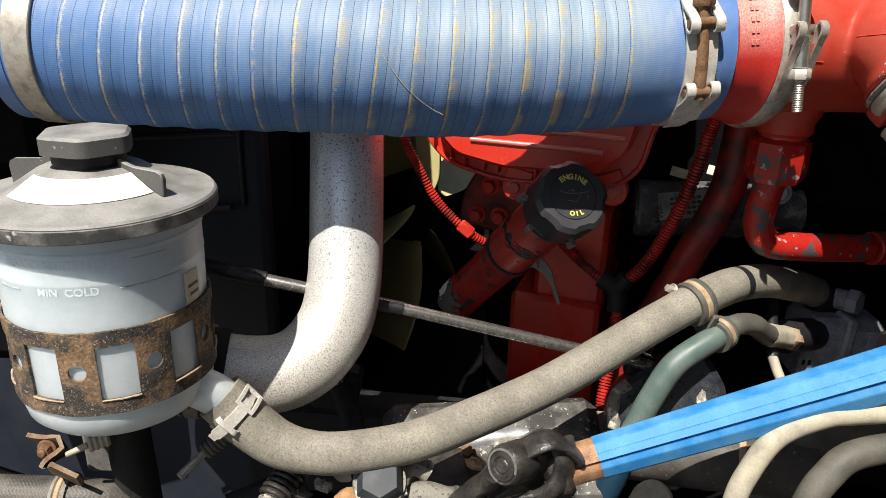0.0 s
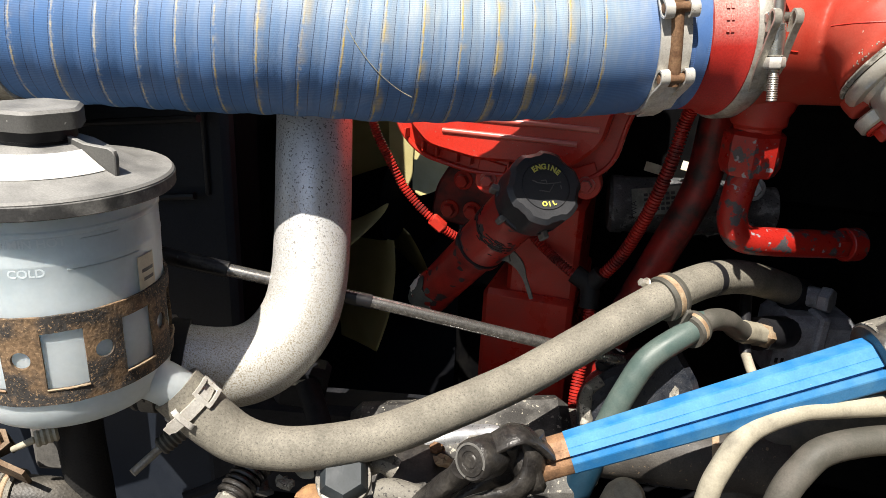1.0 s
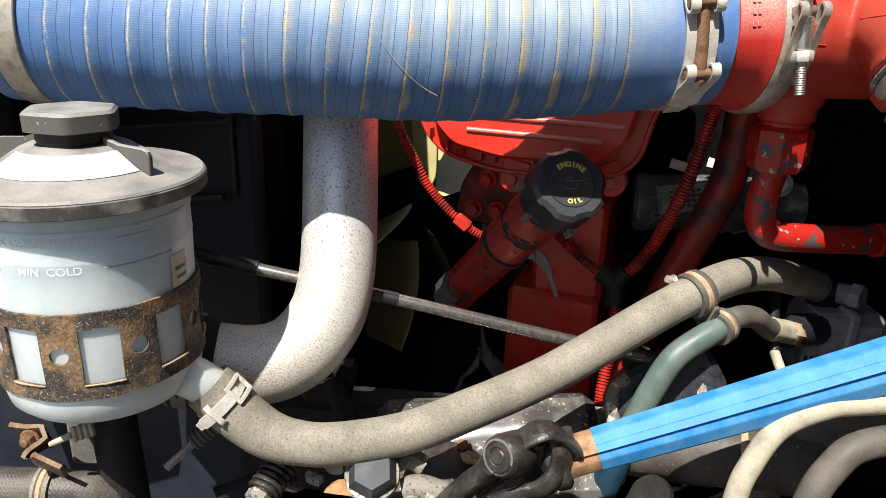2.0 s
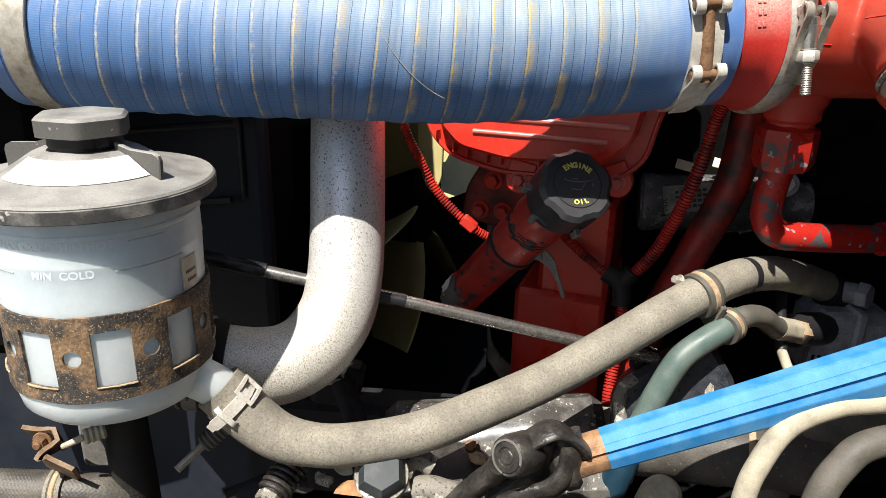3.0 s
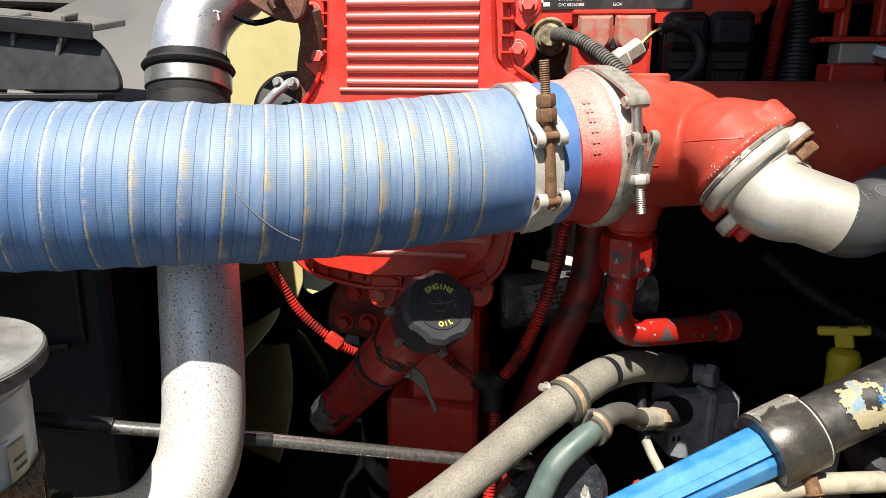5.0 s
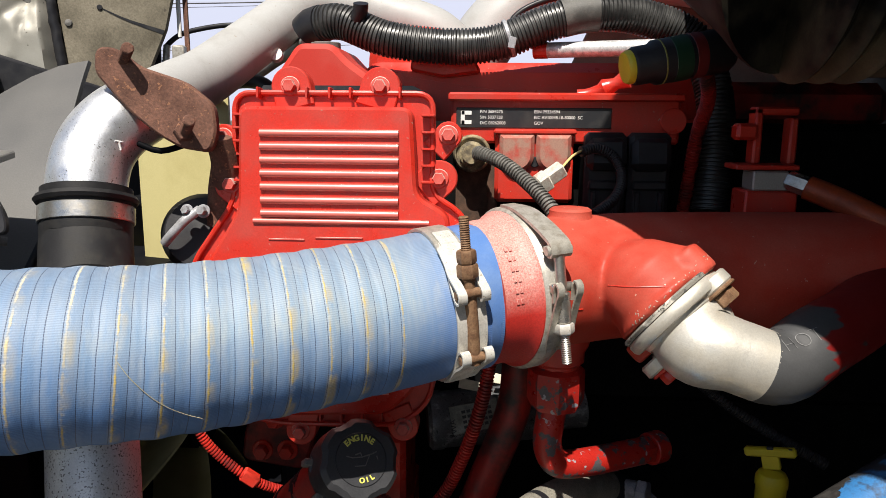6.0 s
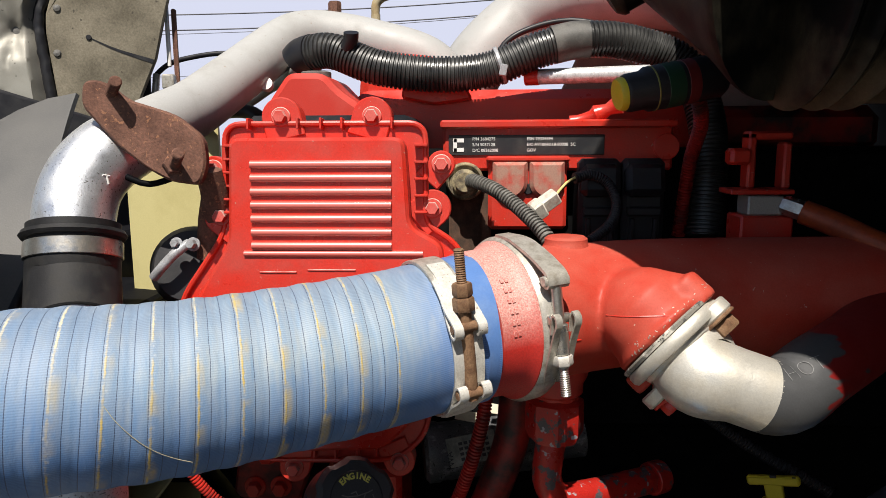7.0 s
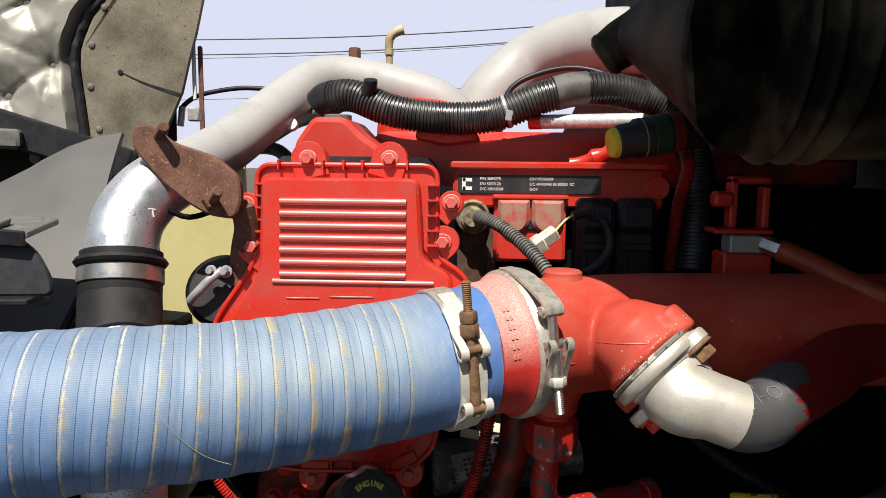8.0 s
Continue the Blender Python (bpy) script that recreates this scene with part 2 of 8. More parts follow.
FOIL = mat("crinkled_foil", (0.33, 0.32, 0.28), 0.5, 0.25, alt=(0.25, 0.235, 0.2), share=0.52, soft=0.16, scale=9, grain=0.06, coarse=0.05, specks=(0.13, 0.12, 0.1), speck_share=0.7, speck_scale=90)
STRAP_PALE = mat("bleached_strap_steel", (0.62, 0.6, 0.55), 0.5, 0.25, alt=(0.5, 0.47, 0.42), share=0.56, scale=140, grain=0.15, specks=(0.25, 0.2, 0.15), speck_share=0.66, speck_scale=600)
FELT = mat("brown_grey_insulation", (0.21, 0.185, 0.135), 0.85, alt=(0.085, 0.074, 0.052), share=0.55, soft=0.16, scale=9, grain=0.28, fine=260, bump=0.5, specks=(0.07, 0.06, 0.045), speck_share=0.68, speck_scale=70)
DUCT = mat("black_intake_rubber", (0.005, 0.005, 0.005), 0.55, gloss=0.1, alt=(0.075, 0.064, 0.042), share=0.56, soft=0.1, scale=9, grain=0.2)
ORANGE = mat("orange_paint", (0.3, 0.05, 0.012), 0.5, alt=(0.17, 0.03, 0.012), share=0.55, scale=40, grain=0.15)
SOLENOID = mat("dusty_brown_casting", (0.36, 0.2, 0.15), 0.75, alt=(0.45, 0.07, 0.05), share=0.54, scale=70, grain=0.15)
LABEL_GREEN = mat("green_label", (0.012, 0.05, 0.025), 0.45, grain=0.08)
LABEL_RED = mat("red_label", (0.13, 0.014, 0.014), 0.45, grain=0.08)
SILVER_TAG = mat("silver_tag", (0.7, 0.7, 0.7), 0.45, 0.4, alt=(0.4, 0.4, 0.4), share=0.55, scale=160, grain=0.2)
EARTH = mat("oily_packed_earth", (0.1, 0.085, 0.065), 0.95, alt=(0.07, 0.06, 0.048), share=0.5, scale=1.5, grain=0.2, fine=60)
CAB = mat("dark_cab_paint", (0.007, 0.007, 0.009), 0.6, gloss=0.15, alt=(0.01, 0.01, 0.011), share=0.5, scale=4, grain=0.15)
LEAF = mat("dry_leaf", (0.22, 0.11, 0.05), 0.8, alt=(0.38, 0.22, 0.1), share=0.5, scale=90, grain=0.2)
WIRE = mat("power_line", (0.09, 0.09, 0.1), 0.7, grain=0.1)
STACK = mat("weathered_stack_pipe", (0.5, 0.43, 0.28), 0.6, alt=(0.35, 0.25, 0.12), share=0.6, scale=12, grain=0.15)


HAZE = bpy.data.materials.new("hazy_sky")
HAZE.use_nodes = True
hz = HAZE.node_tree
for n_ in list(hz.nodes):
    hz.nodes.remove(n_)
h_out, h_em = hz.nodes.new("ShaderNodeOutputMaterial"), hz.nodes.new("ShaderNodeEmission")
h_em.inputs["Color"].default_value, h_em.inputs["Strength"].default_value = (0.74, 0.79, 1.0, 1), 0.68
hz.links.new(h_em.outputs[0], h_out.inputs["Surface"])


def hose_material():
    """Blue wrapped fabric: helical wraps, frayed pale threads at every wrap, dark stitch rows between."""
    m = bpy.data.materials.new("blue_wrapped_hose")
    m.use_nodes = True
    nt = m.node_tree
    b = nt.nodes["Principled BSDF"]
    link = nt.links.new
    uv = nt.nodes.new("ShaderNodeUVMap")
    sep = nt.nodes.new("ShaderNodeSeparateXYZ")
    link(uv.outputs["UV"], sep.inputs[0])
    geo = nt.nodes.new("ShaderNodeNewGeometry")

    def op(kind, a, c=None, d=None):
        n = nt.nodes.new("ShaderNodeMath")
        n.operation = kind
        for sock, val in zip(n.inputs, (a, c, d)):
            if val is None:
                continue
            if isinstance(val, (int, float)):
                sock.default_value = val
            else:
                link(val, sock)
        return n.outputs[0]

    def noise_of(sc, src, detail=4.0):
        n = nt.nodes.new("ShaderNodeTexNoise")
        n.inputs["Scale"].default_value, n.inputs["Detail"].default_value = sc, detail
        link(src, n.inputs["Vector"])
        return n.outputs["Fac"]

    def mix(fac, a, c):
        x = nt.nodes.new("ShaderNodeMix")
        x.data_type = "RGBA"
        link(fac, x.inputs["Factor"])
        for sock, val in ((x.inputs[6], a), (x.inputs[7], c)):
            if isinstance(val, tuple):
                sock.default_value = (*val, 1)
            else:
                link(val, sock)
        return x.outputs[2]

    pos = geo.outputs["Position"]
    wob = op("MULTIPLY", op("SUBTRACT", noise_of(40, pos), 0.5), 0.045)
    u = op("ADD", sep.outputs["X"], wob)             # wraps along the hose
    fr = op("FRACT", u)
    tiny = noise_of(900, pos, 2.0)
    smooth_end = op("LESS_THAN", sep.outputs["X"], 17.6)
    late = op("GREATER_THAN", sep.outputs["X"], 1.6)
    on = op("MULTIPLY", smooth_end, late)

    def line(at, half, noisy, lo, hi):
        d = op("ABSOLUTE", op("SUBTRACT", fr, at))
        near = nt.nodes.new("ShaderNodeMapRange")
        near.inputs["From Min"].default_value, near.inputs["From Max"].default_value = half, half * 0.4
        link(d, near.inputs["Value"])
        brk = nt.nodes.new("ShaderNodeMapRange")
        brk.inputs["From Min"].default_value, brk.inputs["From Max"].default_value = lo, hi
        link(noisy, brk.inputs["Value"])
        return op("MULTIPLY", op("MULTIPLY", near.outputs["Result"], brk.outputs["Result"]), on)

    def ramp(src, a, c, lo=0.0, hi=1.0):
        r = nt.nodes.new("ShaderNodeMapRange")
        r.inputs["From Min"].default_value, r.inputs["From Max"].default_value = a, c
        r.inputs["To Min"].default_value, r.inputs["To Max"].default_value = lo, hi
        link(src, r.inputs["Value"])
        return r.outputs["Result"]

    turn = op("MULTIPLY", sep.outputs["Y"], 2 * math.pi)

    def round_noise(per_wrap, around, detail=4.0):
        """Noise drawn out round the hose: per_wrap along it, around across it."""
        c = nt.nodes.new("ShaderNodeCombineXYZ")
        link(op("MULTIPLY", u, per_wrap), c.inputs[0])
        link(op("MULTIPLY", op("COSINE", turn), around), c.inputs[1])
        link(op("MULTIPLY", op("SINE", turn), around), c.inputs[2])
        return noise_of(1.0, c.outputs[0], detail)

    dash = op("FRACT", op("MULTIPLY", sep.outputs["Y"], 170.0))
    fray = op("MULTIPLY", op("SUBTRACT", noise_of(420, pos, 6.0), 0.5), 0.07)
    fr_plain = fr
    fr = op("ADD", fr, fray)
    thread = line(0.53, 0.034, round_noise(0.9, 5.0, 5.0), 0.36, 0.62)
    fuzz = line(0.53, 0.10, noise_of(500, pos, 6.0), 0.5, 0.75)
    fr = fr_plain
    s1 = line(0.13, 0.013, dash, 0.12, 0.2)
    s2 = line(0.80, 0.011, dash, 0.12, 0.2)
    s3 = line(0.465, 0.012, dash, 0.12, 0.2)
    rows_ = op("MAXIMUM", op("MAXIMUM", s1, s2), s3)
    streak = round_noise(9.0, 1.6)
    base = mix(ramp(streak, 0.3, 0.7), (0.21, 0.315, 0.435), (0.31, 0.37, 0.42))
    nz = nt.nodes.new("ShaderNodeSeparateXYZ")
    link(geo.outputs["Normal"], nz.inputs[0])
    # dust paling the top, with underside shade put into a deeper blue
    top_pale = ramp(op("ADD", nz.outputs["Z"], op("MULTIPLY", op("SUBTRACT", round_noise(2.0, 2.5), 0.5), 0.6)), -0.52, 0.4)
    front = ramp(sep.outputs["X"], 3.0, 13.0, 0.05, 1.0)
    base = mix(op("MULTIPLY", top_pale, front), (0.065, 0.165, 0.38), base)
    clean = mix(op("MULTIPLY", ramp(sep.outputs["X"], 19.6, 17.8), late), (0.1, 0.2, 0.45), base)
    dusty = op("MULTIPLY", op("MULTIPLY", ramp(round_noise(3.2, 3.0, 6.0), 0.5, 0.8, 0.0, 0.6), ramp(sep.outputs["X"], 1.0, 9.0, 0.35, 1.0)), ramp(nz.outputs["Z"], -0.3, 0.5, 0.25, 1.0))
    c1 = mix(dusty, clean, (0.38, 0.405, 0.395))
    aged = ramp(sep.outputs["X"], 6.0, 13.0, 0.5, 1.9)
    whole = nt.nodes.new("ShaderNodeTexWhiteNoise")
    whole.noise_dimensions = "1D"
    link(op("FLOOR", u), whole.inputs["W"])
    worn = op("MINIMUM", op("MULTIPLY", op("MULTIPLY", op("ADD", noise_of(20, pos), op("MULTIPLY", whole.outputs["Value"], 0.5)), ramp(nz.outputs["Z"], 0.9, -0.4, 0.55, 1.35)), aged), 1.0)
    yellowish = mix(worn, (0.62, 0.62, 0.58), (0.5, 0.38, 0.13))
    # a little top dirt, mostly dimming of the sunlit side put into colour
    top_dim = op("MULTIPLY", ramp(nz.outputs["Z"], 0.4, 0.9, 0.0, 0.8), ramp(round_noise(5.0, 2.0), 0.25, 0.7, 0.45, 1.0))
    c1 = mix(top_dim, c1, (0.15, 0.205, 0.285))
    stain = line(0.58, 0.17, round_noise(1.2, 2.0), 0.52, 0.75)
    c1 = mix(op("MINIMUM", op("MULTIPLY", op("MULTIPLY", stain, 0.66), aged), 0.9), c1, (0.42, 0.34, 0.17))
    c1 = mix(op("MULTIPLY", fuzz, 0.5), c1, (0.5, 0.51, 0.5))
    c2 = mix(thread, c1, yellowish)
    c3 = mix(op("MULTIPLY", rows_, 0.9), c2, (0.03, 0.045, 0.09))
    weave = op("SINE", op("MULTIPLY", sep.outputs["Y"], 1500.0))
    wv = nt.nodes.new("ShaderNodeMapRange")
    wv.inputs["From Min"].default_value = -1.0
    wv.inputs["To Min"].default_value, wv.inputs["To Max"].default_value = 0.86, 1.09
    link(weave, wv.inputs["Value"])
    sc = nt.nodes.new("ShaderNodeVectorMath")
    sc.operation = "SCALE"
    link(c3, sc.inputs[0])
    link(wv.outputs["Result"], sc.inputs["Scale"])
    link(sc.outputs["Vector"], b.inputs["Base Color"])
    b.inputs["Roughness"].default_value = 0.58
    h = op("ADD", op("MULTIPLY", weave, 0.05), op("SUBTRACT", op("ADD", tiny, op("MULTIPLY", thread, 1.2)), op("MULTIPLY", rows_, 1.8)))
    bp = nt.nodes.new("ShaderNodeBump")
    bp.inputs["Strength"].default_value, bp.inputs["Distance"].default_value = 0.28, 0.0006
    link(h, bp.inputs["Height"])
    link(bp.outputs["Normal"], b.inputs["Normal"])
    return m


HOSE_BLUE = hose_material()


# ---- geometry helpers ----
def basis(axis, up=(0, 0, 1)):
    """Columns x, y, z with z along axis and y near up."""
    z = Vector(axis).normalized()
    u = Vector(up)
    if abs(z.dot(u.normalized())) > 0.98:
        u = Vector((0, 1, 0))
    if u.cross(z).length < 1e-4:
        u = Vector((0, 0, 1))
    x = u.cross(z).normalized()
    y = z.cross(x)
    return Matrix((x, y, z)).transposed()


def place(at, axis=(0, 0, 1), up=(0, 1, 0)):
    return Matrix.Translation(at) @ basis(axis, up).to_4x4()


def spline(pts, step=0.006):
    """A smooth curve through the points, at about even steps."""
    p = [Vector(q) for q in pts]
    p = [p[0] * 2 - p[1]] + p + [p[-1] * 2 - p[-2]]
    out = []
    for a, b, c, d in zip(p, p[1:], p[2:], p[3:]):
        n = max(2, int((c - b).length / step))
        for i in range(n):
            t = i / n
            out.append(0.5 * ((2 * b) + (c - a) * t + (2 * a - 5 * b + 4 * c - d) * t * t + (3 * b - a - 3 * c + d) * t ** 3))
    out.append(p[-2])
    return out


class G:
    """Gathers faces for one mesh."""

    def __init__(self):
        self.v, self.f, self.uv = [], [], {}

    def add(self, verts, faces):
        o = len(self.v)
        self.v += [tuple(q) for q in verts]
        self.f += [tuple(i + o for i in fc) for fc in faces]
        return self

    def tube(self, pts, r, seg=18, step=0.006, rf=None, cap=True, wrap=0.0, raw=False, squash=None):
        c = [Vector(q) for q in pts] if raw else spline(pts, step)
        n = len(c)
        tang = [(c[min(i + 1, n - 1)] - c[max(i - 1, 0)]).normalized() for i in range(n)]
        x = basis(tang[0]).col[0].copy()
        s, rows, base = 0.0, [], len(self.v)
        vs, fs = [], []
        for i in range(n):
            x = (x - tang[i] * x.dot(tang[i])).normalized()
            y = tang[i].cross(x)
            if i:
                s += (c[i] - c[i - 1]).length
            for k in range(seg):
                a = 2 * math.pi * k / seg
                rad = (r if not callable(r) else r(s)) * (rf(s, a) if rf else 1.0)
                q = x * math.cos(a) + y * math.sin(a)
                if squash:
                    q = x * math.cos(a) * squash[0] + y * math.sin(a) * squash[1]
                vs.append(c[i] + q * rad)
            rows.append(s)
        for i in range(n - 1):
            for k in range(seg):
                k2 = (k + 1) % seg
                fs.append((i * seg + k, i * seg + k2, (i + 1) * seg + k2, (i + 1) * seg + k))
                if wrap:
                    a0, a1 = k / seg, (k + 1) / seg
                    self.uv[len(self.f) + len(fs) - 1] = [(rows[i] / wrap + a0, a0), (rows[i] / wrap + a1, a1), (rows[i + 1] / wrap + a1, a1), (rows[i + 1] / wrap + a0, a0)]
        if cap:
            fs.append(tuple(range(seg - 1, -1, -1)))
            fs.append(tuple((n - 1) * seg + k for k in range(seg)))
        return self.add(vs, fs)

    def lathe(self, prof, at=(0, 0, 0), axis=(0, 0, 1), seg=36, arc=None, up=(0, 1, 0)):
        """prof: (radius, height) pairs, turned round the axis."""
        m = place(at, axis, up)
        vs, fs, n = [], [], len(prof)
        full = arc is None
        a0, a1 = (0, 360) if full else arc
        cols = seg if full else seg + 1
        for k in range(cols):
            a = radians(a0 + (a1 - a0) * k / seg)
            for rad, h in prof:
                vs.append(m @ Vector((rad * math.cos(a), rad * math.sin(a), h)))
        for k in range(seg):
            k2 = (k + 1) % cols
            for i in range(n - 1):
                fs.append((k * n + i, k2 * n + i, k2 * n + i + 1, k * n + i + 1))
        if full:
            if prof[0][0] > 1e-6:
                fs.append(tuple(k * n for k in range(seg - 1, -1, -1)))
            if prof[-1][0] > 1e-6:
                fs.append(tuple(k * n + n - 1 for k in range(seg)))
        else:
            fs.append(tuple(range(n - 1, -1, -1)))
            fs.append(tuple((cols - 1) * n + i for i in range(n)))
        return self.add(vs, fs)

    def ring(self, r0, r1, h0, h1, at, axis, seg=48, bev=0.0006, arc=None, up=(0, 1, 0)):
        """A ring of rectangular section."""
        p = [(r0, h0), (r1 - bev, h0), (r1, h0 + bev), (r1, h1 - bev), (r1 - bev, h1), (r0, h1)]
        if arc:
            return self.lathe(p + [p[0]], at, axis, seg, arc, up)
        m = place(at, axis, up)
        vs, fs, n = [], [], len(p)
        for k in range(seg):
            a = 2 * math.pi * k / seg
            vs += [m @ Vector((q * math.cos(a), q * math.sin(a), h)) for q, h in p]
        for k in range(seg):
            k2 = (k + 1) % seg
            fs += [(k * n + i, k2 * n + i, k2 * n + (i + 1) % n, k * n + (i + 1) % n) for i in range(n)]
        return self.add(vs, fs)

    def cyl(self, a, b, r, r2=None, seg=20, bev=0.0008):
        a, b = Vector(a), Vector(b)
        h, r2 = (b - a).length, r if r2 is None else r2
        bev = min(bev, h * 0.3, r * 0.4)
        return self.lathe([(r - bev, 0), (r, bev), (r2, h - bev), (r2 - bev, h)], a, b - a, seg)

    def hexa(self, a, b, r, sides=6):
        a, b = Vector(a), Vector(b)
        h = (b - a).length
        return self.lathe([(r * 0.9, 0), (r, h * 0.12), (r, h * 0.85), (r * 0.88, h)], a, b - a, sides)

    def bolt(self, at, axis, r, head, washer=True):
        at, n = Vector(at), Vector(axis).normalized()
        if washer:
            self.cyl(at, at + n * head * 0.22, r * 1.45, seg=20)
        return self.hexa(at + n * head * 0.22, at + n * head, r)

    def thread(self, a, b, r, pitch=0.0016, seg=12):
        a, b = Vector(a), Vector(b)
        n = max(4, int((b - a).length / pitch))
        prof = []
        for i in range(n):
            h = (b - a).length * i / n
            d = (b - a).length / n
            prof += [(r * 0.86, h), (r, h + d * 0.5)]
        prof.append((r * 0.8, (b - a).length))
        return self.lathe(prof, a, b - a, seg)

    def box(self, size, m=None, bev=0.001):
        hx, hy, hz = (q / 2 for q in size)
        bev = min(bev, hx * 0.8, hy * 0.8, hz * 0.8)
        m = m or Matrix.Identity(4)
        vs, idx = [], {}
        for sx in (-1, 1):
            for sy in (-1, 1):
                for sz in (-1, 1):
                    for ax in range(3):
                        q = [sx * (hx - bev), sy * (hy - bev), sz * (hz - bev)]
                        q[ax] = (sx * hx, sy * hy, sz * hz)[ax]
                        idx[sx, sy, sz, ax] = len(vs)
                        vs.append(m @ Vector(q))
        fs = []
        for ax in range(3):
            o1, o2 = [i for i in range(3) if i != ax]
            for s in (-1, 1):
                loop = []
                for t1, t2 in ((-1, -1), (1, -1), (1, 1), (-1, 1)):
                    sg = [0, 0, 0]
                    sg[ax], sg[o1], sg[o2] = s, t1, t2
                    loop.append(idx[(*sg, ax)])
                fs.append(tuple(loop))
            for t1 in (-1, 1):
                for t2 in (-1, 1):
                    sa, sb = [0, 0, 0], [0, 0, 0]
                    sa[ax], sa[o1], sa[o2] = -1, t1, t2
                    sb[ax], sb[o1], sb[o2] = 1, t1, t2
                    fs.append((idx[(*sa, o1)], idx[(*sa, o2)], idx[(*sb, o2)], idx[(*sb, o1)]))
        for sx in (-1, 1):
            for sy in (-1, 1):
                for sz in (-1, 1):
                    fs.append(tuple(idx[sx, sy, sz, ax] for ax in range(3)))
        return self.add(vs, fs)

    def prism(self, outline, m, depth, bev=0.001):
        """A flat outline (local x, y) raised along local z, with a bevelled top edge."""
        n = len(outline)
        area = sum(outline[i][0] * outline[(i + 1) % n][1] - outline[(i + 1) % n][0] * outline[i][1] for i in range(n))
        o = outline if area > 0 else outline[::-1]
        inner = []
        for i in range(n):
            a, b, c = Vector(o[i - 1]), Vector(o[i]), Vector(o[(i + 1) % n])
            d1, d2 = (b - a).normalized(), (c - b).normalized()
            n1, n2 = Vector((-d1.y, d1.x)), Vector((-d2.y, d2.x))
            w = n1 + n2
            w = w / max(0.5, w.dot(n1)) if w.length > 1e-6 else n1
            inner.append(b + w * bev)
        vs = [m @ Vector((*q, 0)) for q in o] + [m @ Vector((*q, depth - bev)) for q in o] + [m @ Vector((q.x, q.y, depth)) for q in inner]
        fs = [tuple(range(n - 1, -1, -1)), tuple(range(2 * n, 3 * n))]
        for i in range(n):
            j = (i + 1) % n
            fs += [(i, j, n + j, n + i), (n + i, n + j, 2 * n + j, 2 * n + i)]
        return self.add(vs, fs)


def rounded(pts, r, k=5):
    """The outline with its corners rounded."""
    out, n = [], len(pts)
    for i in range(n):
        a, b, c = Vector(pts[i - 1]), Vector(pts[i]), Vector(pts[(i + 1) % n])
        d = min(r, (b - a).length * 0.45, (c - b).length * 0.45)
        p, q = b + (a - b).normalized() * d, b + (c - b).normalized() * d
        for j in range(k + 1):
            t = j / k
            out.append(tuple(p * (1 - t) ** 2 + b * 2 * t * (1 - t) + q * t * t))
    return out


def thing(name, label, category, at=(0, 0, 0), group="", kind=""):
    e = new(name)
    e.empty_display_size = 0.02
    e.location = at
    return tagged(e, label, category, group, kind)


def part(name, g, material, parent=None, label="", sharp=38, flat=False):
    me = bpy.data.meshes.new(name)
    me.from_pydata(g.v, [], g.f)
    me.materials.append(material)
    if g.uv:
        lay = me.uv_layers.new(name="wraps")
        for p in me.polygons:
            if p.index in g.uv:
                for li, q in zip(p.loop_indices, g.uv[p.index]):
                    lay.data[li].uv = q
    if not flat:
        for p in me.polygons:
            p.use_smooth = True
        me.set_sharp_from_angle(angle=radians(sharp))
    me.update()
    bm = bmesh.new()
    bm.from_mesh(me)
    bmesh.ops.recalc_face_normals(bm, faces=bm.faces)
    bm.to_mesh(me)
    bm.free()
    ob = new(name, me)
    if parent:
        ob.parent = parent
        if parent.type == "EMPTY":
            ob.matrix_parent_inverse = Matrix.Translation(parent.location).inverted()
    if label:
        ob["label"] = label
    return ob


def single(name, g, material, label, category, group="", kind="", sharp=38):
    return tagged(part(name, g, material, None, "", sharp), label, category, group, kind)


def lettering(body, size, m, material, parent, thick=0.0003, bend=None, name="lettering", align="CENTER", spacing=1.0, bold=0.0):
    """Words as a mesh at the pose m; bend: a function from flat (x, y, z) to a place."""
    cu = bpy.data.curves.new(name, "FONT")
    cu.body, cu.size, cu.extrude, cu.align_x, cu.space_character, cu.offset = body, size, thick, align, spacing, bold
    tmp = bpy.data.objects.new(name, cu)
    scene.collection.objects.link(tmp)
    bpy.context.view_layer.update()
    me = bpy.data.meshes.new_from_object(tmp.evaluated_get(bpy.context.evaluated_depsgraph_get()))
    bpy.data.objects.remove(tmp)
    for v in me.vertices:
        v.co = bend(v.co) if bend else m @ v.co
    me.materials.clear()
    me.materials.append(material)
    ob = new(name, me)
    if parent:
        ob.parent = parent
        if parent.type == "EMPTY":
            ob.matrix_parent_inverse = Matrix.Translation(parent.location).inverted()
    return ob


def drape(ob, pts, way=(0, 1, 0), lift=0.0004):
    """The points carried along a direction onto an object's surface."""
    w = Vector(way).normalized()
    out_ = []
    for q in pts:
        hit, at, nrm, _ = ob.ray_cast(Vector(q) - w * 0.3, w)
        out_.append(at + nrm * lift if hit else Vector(q))
    return out_


